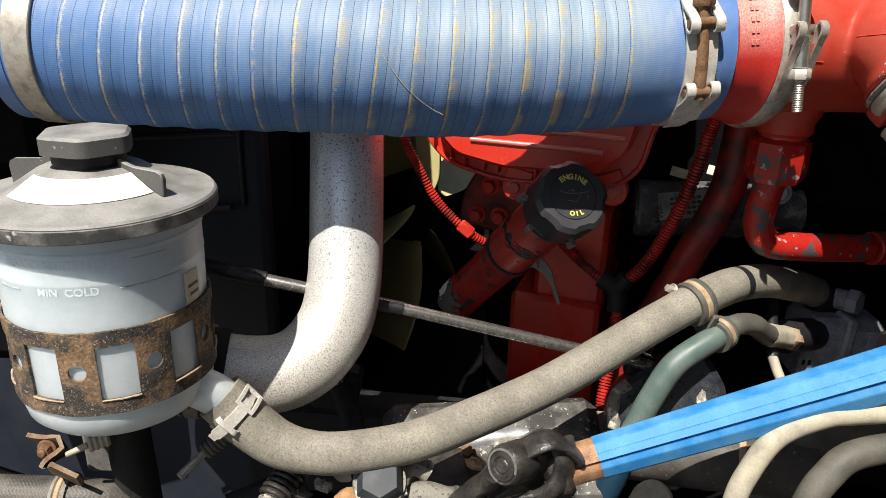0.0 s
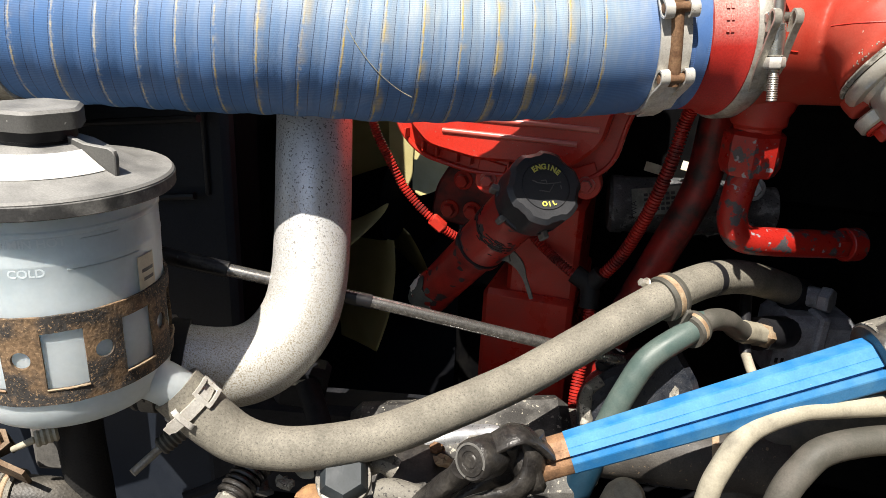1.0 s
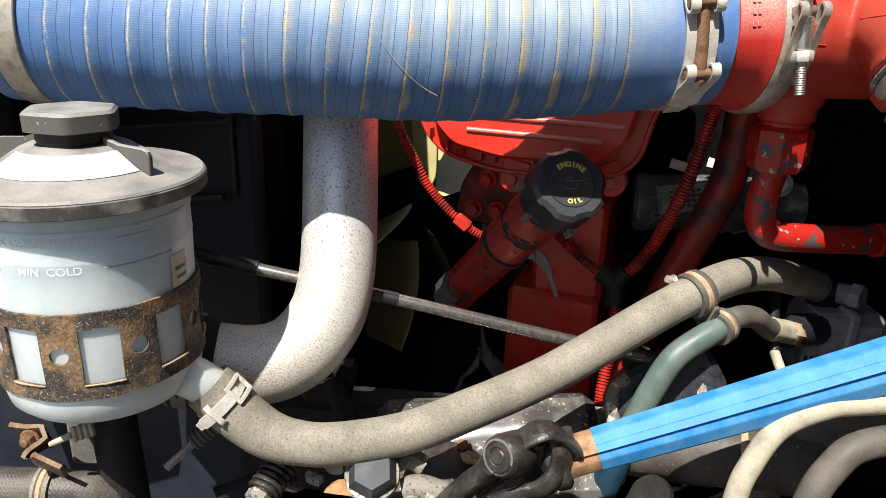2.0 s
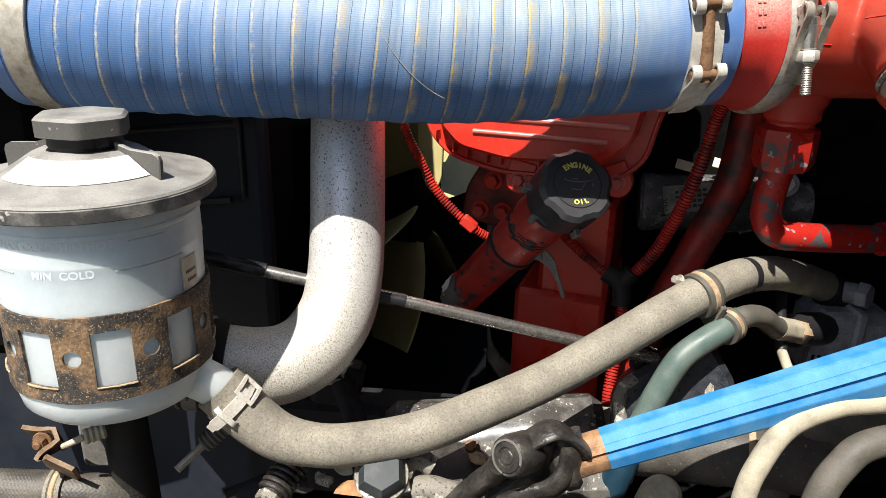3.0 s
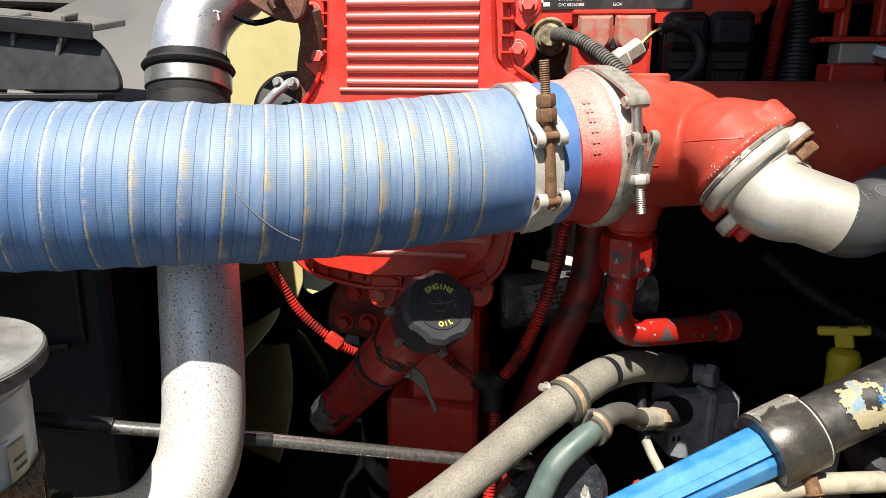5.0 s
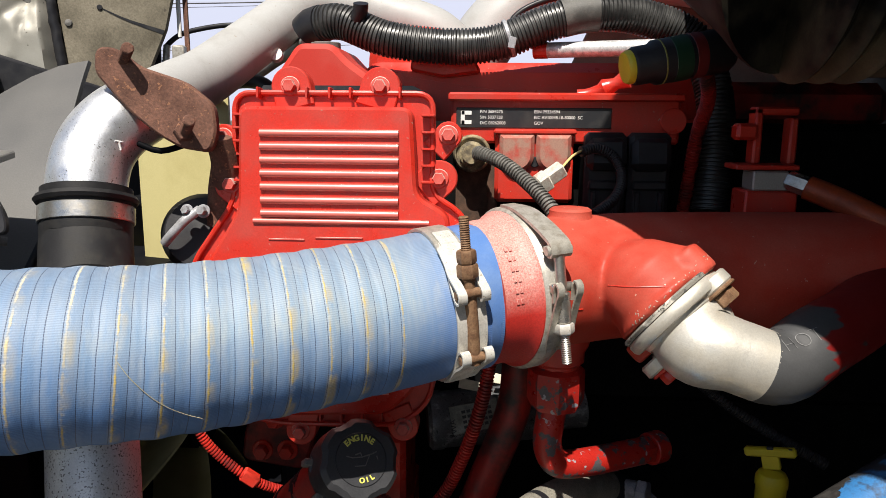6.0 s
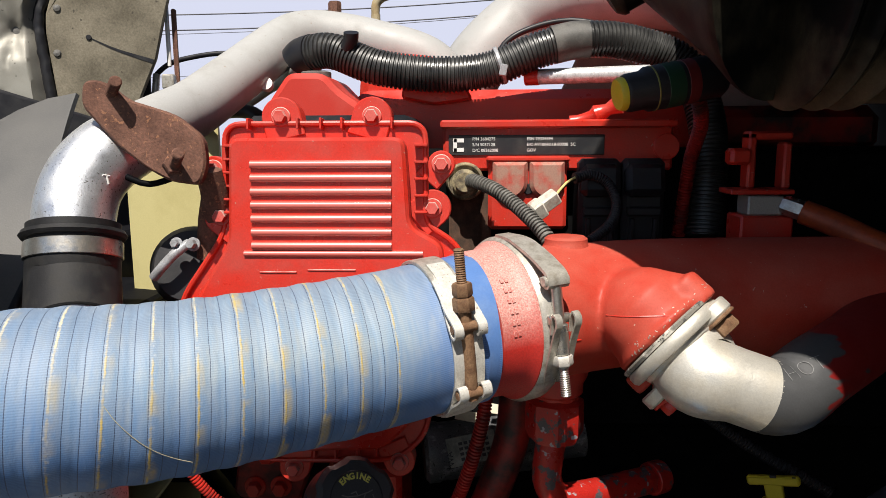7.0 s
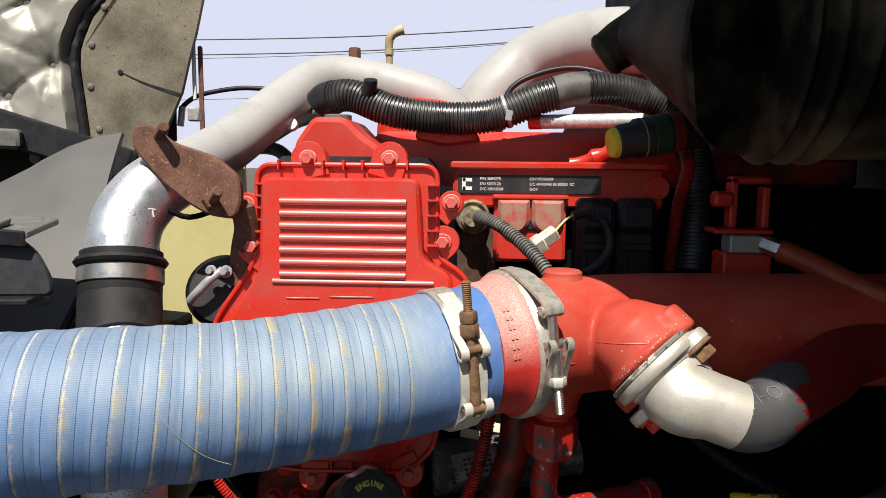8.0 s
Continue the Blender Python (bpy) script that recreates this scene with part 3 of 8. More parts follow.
def shell(at, axis, up, rad, inside, s0, s1, a0, a1, ns=60, na=60, lift=0.0005):
    """A thin skin on a round bar, kept where inside(s, degrees) holds; 0 degrees faces up."""
    m = place(at, axis, up)
    g, pts = G(), {}

    def vert(i, j, k):
        if (i, j, k) not in pts:
            s, a = s0 + (s1 - s0) * i / ns, radians(a0 + (a1 - a0) * j / na)
            r_ = rad + lift * (1 if k else -1)
            pts[i, j, k] = len(g.v)
            g.v.append(tuple(m @ Vector((r_ * math.sin(a), r_ * math.cos(a), s))))
        return pts[i, j, k]

    keep = [[inside(s0 + (s1 - s0) * (i + 0.5) / ns, a0 + (a1 - a0) * (j + 0.5) / na) for j in range(na)] for i in range(ns)]
    for i in range(ns):
        for j in range(na):
            if not keep[i][j]:
                continue
            g.f.append((vert(i, j, 1), vert(i, j + 1, 1), vert(i + 1, j + 1, 1), vert(i + 1, j, 1)))
            for di, dj, (p_, q_) in ((1, 0, ((1, 0), (1, 1))), (-1, 0, ((0, 1), (0, 0))), (0, 1, ((1, 1), (0, 1))), (0, -1, ((0, 0), (1, 0)))):
                ii, jj = i + di, j + dj
                if ii < 0 or jj < 0 or ii >= ns or jj >= na or not keep[ii][jj]:
                    g.f.append((vert(i + p_[0], j + p_[1], 1), vert(i + p_[0], j + p_[1], 0), vert(i + q_[0], j + q_[1], 0), vert(i + q_[0], j + q_[1], 1)))
    return g


def ribbon(g, pts, wide, width, thick, step=0.002, taper=None):
    """A flat strap along a curve; wide: the direction across it."""
    c = spline(pts, step)
    vs, fs, n = [], [], len(c)
    for i, q in enumerate(c):
        t = (c[min(i + 1, n - 1)] - c[max(i - 1, 0)]).normalized()
        w = (Vector(wide) - t * t.dot(Vector(wide))).normalized()
        nn = t.cross(w)
        hw = width / 2 * (taper(i / (n - 1)) if taper else 1.0)
        vs += [q + w * hw - nn * thick / 2, q + w * hw + nn * thick / 2, q - w * hw + nn * thick / 2, q - w * hw - nn * thick / 2]
    for i in range(n - 1):
        fs += [(i * 4 + k, i * 4 + (k + 1) % 4, i * 4 + 4 + (k + 1) % 4, i * 4 + 4 + k) for k in range(4)]
    fs += [(3, 2, 1, 0), tuple((n - 1) * 4 + k for k in range(4))]
    return g.add(vs, fs)


# ---- ground and the closed sides of the bay ----
g = G()
N = 40
xs = [-400 * (1 - 2 * i / N) for i in range(N + 1)]
vs = [(x, y, 0.0) for y in xs for x in xs]
g.add(vs, [(j * (N + 1) + i, j * (N + 1) + i + 1, (j + 1) * (N + 1) + i + 1, (j + 1) * (N + 1) + i) for j in range(N) for i in range(N)])
single("ground", g, EARTH, "dry packed earth of a truck yard", "ground", kind="structure")

# near-black walls added round the bay to shut skylight and bounce out
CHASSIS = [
    ("bay_floor", (2.4, 1.5, 0.05), (0.3, 1.3, 0.95), "added dark sheet shutting out light below the engine bay"),
    ("firewall", (0.06, 3.0, 2.0), (0.93, 0.80, 1.9), "dark cab firewall behind the engine, stretched forward to block skylight"),
    ("right_sky_block", (0.04, 1.26, 1.0), (0.69, -0.07, 1.48), "added unseen dark panel blocking skylight from the right"),
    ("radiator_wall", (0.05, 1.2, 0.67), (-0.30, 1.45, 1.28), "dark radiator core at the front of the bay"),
    ("far_wall", (2.2, 0.05, 0.6), (0.3, 2.05, 1.2), "added dark wall closing the far side of the bay"),
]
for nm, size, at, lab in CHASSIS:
    single(nm, G().box(size, Matrix.Translation(at), 0.008), CAB if nm in ("firewall", "right_sky_block") else SHROUD, lab, "vehicle body", kind="structure")

# ---- charge air hose ----
HOSE = [(-0.177, 0.572, 1.611), (-0.10, 0.598, 1.607), (-0.03, 0.625, 1.605), (0.032, 0.648, 1.605), (0.10, 0.680, 1.602),
        (0.171, 0.716, 1.604), (0.24, 0.750, 1.610), (0.277, 0.768, 1.615), (0.302, 0.781, 1.617)]
WRAP = 0.0262


def hose_bulge(s, a):
    ph = (s / WRAP + a / (2 * math.pi)) % 1
    k = 1.0 if 0.05 < s < 0.435 else 0.15
    uneven = 0.008 * noise.noise((s * 14, math.cos(a) * 0.8, math.sin(a) * 0.8))
    uneven += 0.0035 * noise.noise((s * 130, math.cos(a) * 1.3, math.sin(a) * 1.3)) * k
    for row in (0.13, 0.465, 0.80):
        uneven -= 0.0028 * k * math.exp(-((ph - row) / 0.035) ** 2)
    return 1 + k * (0.0085 * math.cos(2 * math.pi * (ph - 0.5)) - 0.006 * math.exp(-((ph - 0.0) / 0.05) ** 2)) + uneven


hose = thing("charge_air_hose", "sun-faded blue wrapped fabric hose with frayed yellow threads", "hose", HOSE[0])
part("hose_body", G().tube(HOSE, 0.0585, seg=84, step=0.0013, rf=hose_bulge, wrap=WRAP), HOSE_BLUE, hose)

part("rear_cuff", G().tube([Vector(HOSE[7]) + Vector((0.013, 0.0065, 0.001)), Vector(HOSE[8]) - Vector((0.004, 0.002, 0)), HOSE[8]], 0.0589, seg=64, step=0.004), CUFF_BLUE, hose, "clean saturated blue cuff")
part("front_cuff", G().tube([HOSE[0], (-0.172, 0.5737, 1.6107), (-0.166, 0.5757, 1.6104)], 0.0592, seg=64, step=0.003), CUFF_BLUE, hose, "clean saturated blue cuff")
hb = bpy.data.objects["hose_body"]
bpy.context.view_layer.update()
part("frayed_thread", G().tube(drape(hb, [(0.1285, 0.5336, 1.6249), (0.1363, 0.5324, 1.6138), (0.148, 0.5319, 1.6009), (0.1583, 0.5324, 1.5919), (0.1689, 0.5337, 1.5848), (0.1773, 0.5353, 1.5807)], (-0.381, 0.919, -0.099), 0.0005), 0.00022, 5, step=0.002),
     mat("loose_yellow_thread", (0.45, 0.42, 0.28), 0.7), hose, "loose frayed yellow thread")
hc = spline(HOSE, 0.004)


def along(k):
    """Place and direction on the hose, k from 0 (front end) to 1."""
    i = min(len(hc) - 2, int(k * (len(hc) - 1)))
    return hc[i], (hc[i + 1] - hc[i]).normalized()


# a plain band at the front end, on a black spigot
p, d = along(0.055)
bandc = thing("band_clamp", "wide dull steel band clamp round the blue hose", "hose clamp", p)
part("band", G().ring(0.0575, 0.0612, -0.0095, 0.0095, p, d, 64), STEEL_DUST, bandc)
single("hose_spigot", G().tube([(-0.15, 0.581, 1.61), (-0.2, 0.563, 1.612), (-0.27, 0.55, 1.62), (-0.34, 0.60, 1.64)], 0.053, 32), SHROUD,
       "black plastic cooler outlet carrying the blue hose", "pipe")

# the T-bolt clamp at the engine end
p, d = along(0.945)
side = Vector((0.48, -0.87, 0)).normalized()
up_n = d.cross(side).normalized() * -1
if up_n.z < 0:
    up_n = -up_n
tcl = thing("t_bolt_clamp", "bare steel hose clamp with a rusted draw bolt", "hose clamp", p)
part("band", G().ring(0.0585, 0.0612, -0.0105, 0.0105, p, d, 64), STEEL_DUST, tcl)
out = (side - d * side.dot(d)).normalized()
vert = d.cross(out).normalized()
vert = vert if vert.z > 0 else -vert


def on_ring(c, rad, deg, off=0.0):
    """A point round the clamp: 0 faces the viewer's side, positive is up."""
    return c + (out * math.cos(radians(deg)) + vert * math.sin(radians(deg))) * rad + d * off


br = on_ring(p, 0.0685, 28)
bl = on_ring(p, 0.0685, -27)
ax = (br - bl).normalized()
part("draw_bolt", G().tube([bl, bl * 0.5 + br * 0.5 + out * 0.0015, br + ax * 0.004], 0.0046, 12).thread(br + ax * 0.004, br + ax * 0.046, 0.0038), RUST_BOLT, tcl, "rusted bolt")
part("nut", G().hexa(br + ax * 0.002, br + ax * 0.012, 0.0078).hexa(br + ax * 0.0125, br + ax * 0.022, 0.0072), RUST_BOLT, tcl, "rusted nut")
for sg, deg in ((1, 20), (-1, -22)):
    for off in (-0.0092, 0.0092):
        lo = G()
        eye = on_ring(p, 0.0682, deg, off)
        path = [on_ring(p, 0.0612, deg + sg * 46, off * 0.35), on_ring(p, 0.0616, deg + sg * 30, off * 0.7), on_ring(p, 0.064, deg + sg * 15, off), on_ring(p, 0.0705, deg + sg * 4, off),
                on_ring(p, 0.0735, deg - sg * 1, off), on_ring(p, 0.0705, deg - sg * 5.5, off), on_ring(p, 0.0655, deg - sg * 4, off), on_ring(p, 0.0628, deg + sg * 6, off), on_ring(p, 0.0622, deg + sg * 20, off * 0.8)]
        ribbon(lo, path, d, 0.0068, 0.0016)
        part("trunnion_loop", lo, STRAP_PALE, tcl)
    part("trunnion", G().cyl(on_ring(p, 0.0685, deg, -0.0125), on_ring(p, 0.0685, deg, 0.0125), 0.0036, seg=16), RUST_BOLT, tcl)
part("bridge_plate", ribbon(G(), [on_ring(p, 0.0624, q) for q in (75, 60, 45, 30, 15, 0, -15, -30, -45, -60, -75)], d, 0.0235, 0.0012, taper=lambda k: 1.0 if 0.12 < k < 0.88 else 0.6), STRAP_PALE, tcl)

# ---- intake manifold with its V-band, branch and elbow ----
VC = Vector((0.331, 0.804, 1.619))
vd = Vector((0.87, 0.47, 0.05)).normalized()
man = thing("intake_manifold", "red painted cast intake pipe with a raised branch", "engine part", (0.6, 0.885, 1.55))
g = G()
g.lathe([(0.0560, -0.034), (0.0595, -0.033), (0.0602, -0.012), (0.0625, -0.006), (0.0655, -0.003), (0.0655, 0.004), (0.054, 0.004)], VC, vd, 64)
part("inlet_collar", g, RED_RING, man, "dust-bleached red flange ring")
FL = Vector((0.466, 0.781, 1.607))
fn = Vector((0.66, -0.40, -0.63)).normalized()
be = Vector((0.4896, 0.7673, 1.6328))
lo_ = Vector((0.4575, 0.7805, 1.5655))            # the lower flange bolt


def fused(name, g, material, parent, voxel=0.002, rounds=16):
    """One casting: the pieces grown together, with soft fillets where they meet."""
    me = bpy.data.meshes.new(name)
    me.from_pydata(g.v, [], g.f)
    me.update()
    raw = bpy.data.objects.new(name, me)
    scene.collection.objects.link(raw)
    rm_ = raw.modifiers.new("grow", "REMESH")
    rm_.mode, rm_.voxel_size, rm_.use_smooth_shade = "VOXEL", voxel, True
    sm_ = raw.modifiers.new("soften", "SMOOTH")
    sm_.factor, sm_.iterations = 0.5, rounds
    bpy.context.view_layer.update()
    cast = bpy.data.meshes.new_from_object(raw.evaluated_get(bpy.context.evaluated_depsgraph_get()))
    bpy.data.objects.remove(raw)
    cast.materials.clear()
    cast.materials.append(material)
    for p_ in cast.polygons:
        p_.use_smooth = True
    ob = new(name, cast)
    ob.parent = parent
    ob.matrix_parent_inverse = Matrix.Translation(parent.location).inverted()
    return ob


body = G().tube([VC, (0.36, 0.821, 1.62), (0.40, 0.843, 1.62), (0.46, 0.866, 1.62), (0.55, 0.879, 1.62), (0.7, 0.89, 1.62), (0.78, 0.91, 1.62), (0.84, 0.97, 1.62)], 0.0565, 40)
body.tube([(0.405, 0.862, 1.612), (0.424, 0.838, 1.620), FL - fn * 0.030, FL - fn * 0.018, FL - fn * 0.0095], lambda s: 0.047 - 0.26 * min(s, 0.04) + 0.17 * max(0.0, s - 0.068), 36, step=0.003)
body.cyl(FL - fn * 0.0155, FL - fn * 0.0095, 0.0445, seg=48, bev=0.002)
for at_, back_, r_ in ((be, 0.034, 0.0155), (lo_, 0.026, 0.014)):
    body.tube([at_ - fn * 0.0095, at_ - fn * 0.02, at_ - fn * back_], r_, 24)
body.tube([be - fn * 0.026, be - fn * 0.036 + (FL - be) * 0.18, be - fn * 0.05 + (FL - be) * 0.45], 0.0125, 18)
body.tube([(0.388, 0.843, 1.64), (0.388, 0.843, 1.66), (0.388, 0.843, 1.673)], 0.021, 24)
body.tube([(0.382, 0.841, 1.59), (0.382, 0.841, 1.57), (0.382, 0.841, 1.556)], 0.026, 24)
branch = fused("casting", body, RED_SOOT, man)
part("port_plug", G().lathe([(0.021, -0.018), (0.02, 0), (0.0185, 0.002), (0.0185, 0.006), (0.016, 0.008)], (0.388, 0.843, 1.675), (0, 0, 1), 24), RED_SOOT, man)
bpy.context.view_layer.update()
part("casting_seam", G().tube(drape(branch, [(0.409 + 0.008 * i, 0.75, 1.633 + 0.0006 * i) for i in range(7)], (0.1, 1, -0.12), -0.0002), 0.0008, 6, step=0.003), RED, man)
part("casting_seam", G().tube(drape(branch, [(0.372 + 0.006 * i, 0.75, 1.613) for i in range(4)], (0.1, 1, -0.12), -0.0002), 0.0008, 6, step=0.003), RED, man)
chips = G()
rc_ = random.Random(11)
for i in range(46):
    a = radians(rc_.uniform(-20, 130))
    e1 = fn.cross(Vector((0, 0, 1))).normalized()
    e2 = e1.cross(fn)
    rad_ = e1 * math.cos(a) + e2 * math.sin(a)
    q = FL - fn * (0.0115 + abs(rc_.gauss(0, 0.0028))) + rad_ * 0.09
    bo = branch
    hit, at, nrm, _ = bo.ray_cast(q, -rad_)
    if hit:
        chips.box((rc_.uniform(0.0006, 0.0022), rc_.uniform(0.0005, 0.0012), 0.0003), Matrix.Translation(at) @ nrm.to_track_quat("Z", "Y").to_matrix().to_4x4() @ Matrix.Rotation(rc_.uniform(0, 6.28), 4, "Z"), 0.0001)
part("bare_chips", chips, STEEL_DUST, man, "pale chips in the red paint")
marks = G()
for i in range(6):
    a = radians(46 - i * 8)
    o = (side - vd * side.dot(vd)).normalized()
    w = vd.cross(o)
    w = w if w.z > 0 else -w
    n_ = (o * math.cos(a) + w * math.sin(a)).normalized()
    c0 = VC - vd * 0.021 + n_ * 0.0603
    t_ = vd.cross(n_)
    mm = Matrix((vd, t_, n_)).transposed().to_4x4()
    for dx in (-0.0019, 0.0019):
        marks.box((0.0026, 0.0042, 0.0009), Matrix.Translation(c0 + vd * dx) @ mm, 0.0003)
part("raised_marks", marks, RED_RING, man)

vb = thing("v_band_clamp", "galvanised V-band clamp with a bright draw bolt", "pipe clamp", VC)
o_ = (side - vd * side.dot(vd)).normalized()
w_ = vd.cross(o_)
w_ = w_ if w_.z > 0 else -w_
vg = G().lathe([(0.062, -0.003), (0.066, -0.002), (0.0685, 0.002), (0.0685, 0.013), (0.066, 0.0175), (0.058, 0.0185)], VC, vd, 72)
part("band", vg, STEEL_DUST, vb)


def v_at(rad, deg, off=0.0):
    return VC + (o_ * math.cos(radians(deg)) + w_ * math.sin(radians(deg))) * rad + vd * off


t0, t1 = v_at(0.0775, 34, 0.010), v_at(0.081, -24, 0.010)
ta = (t1 - t0).normalized()
part("draw_bolt", G().cyl(t0 - ta * 0.002, t0 + ta * 0.05, 0.0044, seg=16), STEEL, vb, "bright steel bolt")
part("trunnion", G().cyl(t0 + ta * 0.029 - vd * 0.0095, t0 + ta * 0.029 + vd * 0.0095, 0.0038, seg=16), STEEL, vb)
part("barrel", G().cyl(t0 + ta * 0.033, t0 + ta * 0.056, 0.0064, 0.0058, seg=20), STEEL, vb)
part("nut", G().hexa(t0 + ta * 0.0565, t0 + ta * 0.0645, 0.0078), STRAP_PALE, vb, "pale zinc nut")
part("bolt_thread", G().thread(t0 + ta * 0.0645, t0 + ta * 0.088, 0.004), STEEL, vb)
part("saddle", ribbon(G(), [v_at(0.0692, 96, 0.008), v_at(0.0698, 76, 0.009), v_at(0.0725, 56, 0.010), v_at(0.0785, 42, 0.010), v_at(0.0815, 36, 0.010), v_at(0.0800, 31, 0.010), v_at(0.0755, 31, 0.010), v_at(0.0725, 38, 0.010)], vd, 0.0175, 0.0026,
     taper=lambda k: 0.75 + 0.3 * min(1, k * 3)), STEEL_DUST, vb)
part("eye_pin", G().cyl(v_at(0.0775, 34, -0.001), v_at(0.0775, 34, 0.021), 0.0042, seg=18), STEEL_DUST, vb)
for off in (0.0015, 0.0185):
    part("lower_loop", ribbon(G(), [v_at(0.0690, -34, off * 0.6 + 0.004), v_at(0.0698, -18, off), v_at(0.072, -6, off), v_at(0.0775, 5, off), v_at(0.0812, 9, off), v_at(0.082, 12.5, off), v_at(0.079, 15, off), v_at(0.0755, 12, off), v_at(0.073, 4, off)], vd, 0.0056, 0.0018), STEEL_DUST, vb)

elb = thing("outlet_elbow", "pale cast aluminium elbow bolted to the red branch", "pipe", FL)
part("elbow_body", G().tube([FL, FL + fn * 0.016, (0.4815, 0.7595, 1.588), (0.5045, 0.7527, 1.5825), (0.5265, 0.7506, 1.5752)], lambda s: 0.0378 - 0.0095 * min(1, s / 0.06), 40, step=0.003), CAST_ALU, elb)
part("flange", G().lathe([(0.03, -0.004), (0.0442, -0.004), (0.0455, -0.002), (0.0455, 0.003), (0.0435, 0.006), (0.02, 0.008)], FL, fn, 56), CAST_ALU, elb)
part("gasket", G().lathe([(0.03, -0.0085), (0.0452, -0.0085), (0.0462, -0.007), (0.0452, -0.0045), (0.03, -0.0045)], FL, fn, 56), IRON_PALE, elb, "crusted grey gasket")
fb = fn
for at_ in (be, lo_):
    part("lug", G().cyl(at_ - fb * 0.006, at_ + fb * 0.005, 0.0155, seg=32, bev=0.0015).tube([at_ - fb * 0.0015, at_ * 0.55 + FL * 0.45 - fb * 0.001, FL * 0.9 + at_ * 0.1], 0.0125, 20, squash=(1.0, 0.42)), CAST_ALU, elb)
part("bolt", G().bolt(lo_ + fb * 0.005, fb, 0.0092, 0.012), RED, elb, "red painted flange bolt")
part("bolt", G().bolt(be + fb * 0.005, fb, 0.0105, 0.013), RUST_BOLT, elb, "rusted flange bolt")


def oversprayed_rubber():
    """Dark rubber whose far end carries ragged red overspray."""
    m = mat("sprayed_dark_sleeve", (0.055, 0.056, 0.058), 0.5, grain=0.12)
    nt = m.node_tree
    b = nt.nodes["Principled BSDF"]
    geo = nt.nodes.new("ShaderNodeNewGeometry")
    sep = nt.nodes.new("ShaderNodeSeparateXYZ")
    nt.links.new(geo.outputs["Position"], sep.inputs[0])
    stretch = nt.nodes.new("ShaderNodeVectorMath")
    stretch.operation = "MULTIPLY"
    stretch.inputs[1].default_value = (18, 60, 75)
    nt.links.new(geo.outputs["Position"], stretch.inputs[0])
    n = nt.nodes.new("ShaderNodeTexNoise")
    n.inputs["Scale"].default_value = 1.0
    nt.links.new(stretch.outputs["Vector"], n.inputs["Vector"])
    add = nt.nodes.new("ShaderNodeMath")
    add.operation = "MULTIPLY_ADD"
    nt.links.new(n.outputs["Fac"], add.inputs[0])
    add.inputs[1].default_value = 0.13
    nt.links.new(sep.outputs["X"], add.inputs[2])
    r = nt.nodes.new("ShaderNodeMapRange")
    r.inputs["From Min"].default_value, r.inputs["From Max"].default_value = 0.642, 0.647
    nt.links.new(add.outputs[0], r.inputs["Value"])
    x = nt.nodes.new("ShaderNodeMix")
    x.data_type = "RGBA"
    nt.links.new(r.outputs["Result"], x.inputs["Factor"])
    nt.links.new(b.inputs["Base Color"].links[0].from_socket, x.inputs[6])
    x.inputs[7].default_value = (0.17, 0.008, 0.007, 1)
    nt.links.new(x.outputs[2], b.inputs["Base Color"])
    return m


slv = thing("outlet_sleeve", "dark rubber sleeve with red overspray and chalk marks", "hose", (0.6, 0.77, 1.57))
part("sleeve_body", G().tube([(0.524, 0.7507, 1.576), (0.533, 0.7513, 1.5738), (0.5475, 0.7565, 1.5755), (0.5718, 0.77, 1.5872), (0.6147, 0.8009, 1.5976), (0.6662, 0.838, 1.6101), (0.8162, 0.908, 1.6301)], 0.0284, 36),
     oversprayed_rubber(), slv)
HZ_ = Vector((0.05, -0.75, 0.66)).normalized()
HX_ = (Vector((0.9, 0.22, 0.3)) - HZ_ * HZ_.dot(Vector((0.9, 0.22, 0.3)))).normalized()
HM = Matrix.Translation((0.5515, 0.7335, 1.599)) @ Matrix((HX_, HZ_.cross(HX_), HZ_)).transposed().to_4x4()
bpy.context.view_layer.update()
slv_body = bpy.data.objects["sleeve_body"]
lettering("HOT", 0.0165, HM, mat("grey_chalk", (0.2, 0.2, 0.2), 0.8), slv, 0.00004, lambda co: drape(slv_body, [HM @ Vector((co.x, co.y, 0))], -HZ_, 0.0007 + co.z)[0], "chalk_marks", bold=-0.00055)

# coolant leg below the manifold
leg = thing("coolant_fitting", "chipped red pipe fitting hanging under the manifold", "pipe", (0.381, 0.84, 1.43))
part("upper_collar", G().lathe([(0.03, 1.575), (0.027, 1.56), (0.0235, 1.553), (0.0235, 1.545), (0.02, 1.542), (0.02, 1.536)], (0.382, 0.841, 0), (0, 0, 1), 32), RED, leg)
part("hex_collar", G().lathe([(0.0205, 1.540), (0.0258, 1.536), (0.0262, 1.530), (0.0262, 1.508), (0.0225, 1.5)], (0.381, 0.841, 0), (0, 0, 1), 8), RED_WORN, leg, "chipped red clamp collar")
part("bent_pipe", G().tube([(0.380, 0.842, 1.505), (0.377, 0.846, 1.48), (0.3765, 0.849, 1.455), (0.388, 0.853, 1.4365), (0.42, 0.868, 1.432), (0.478, 0.904, 1.427)], 0.0136, 22, step=0.003), RED_WORN, leg)
part("end_nut", G().hexa((0.474, 0.902, 1.4275), (0.486, 0.909, 1.4265), 0.0145).cyl((0.486, 0.909, 1.4265), (0.5, 0.918, 1.426), 0.0165), RED_WORN, leg)

# ---- ribbed cover on the engine side ----
SL = 0.07


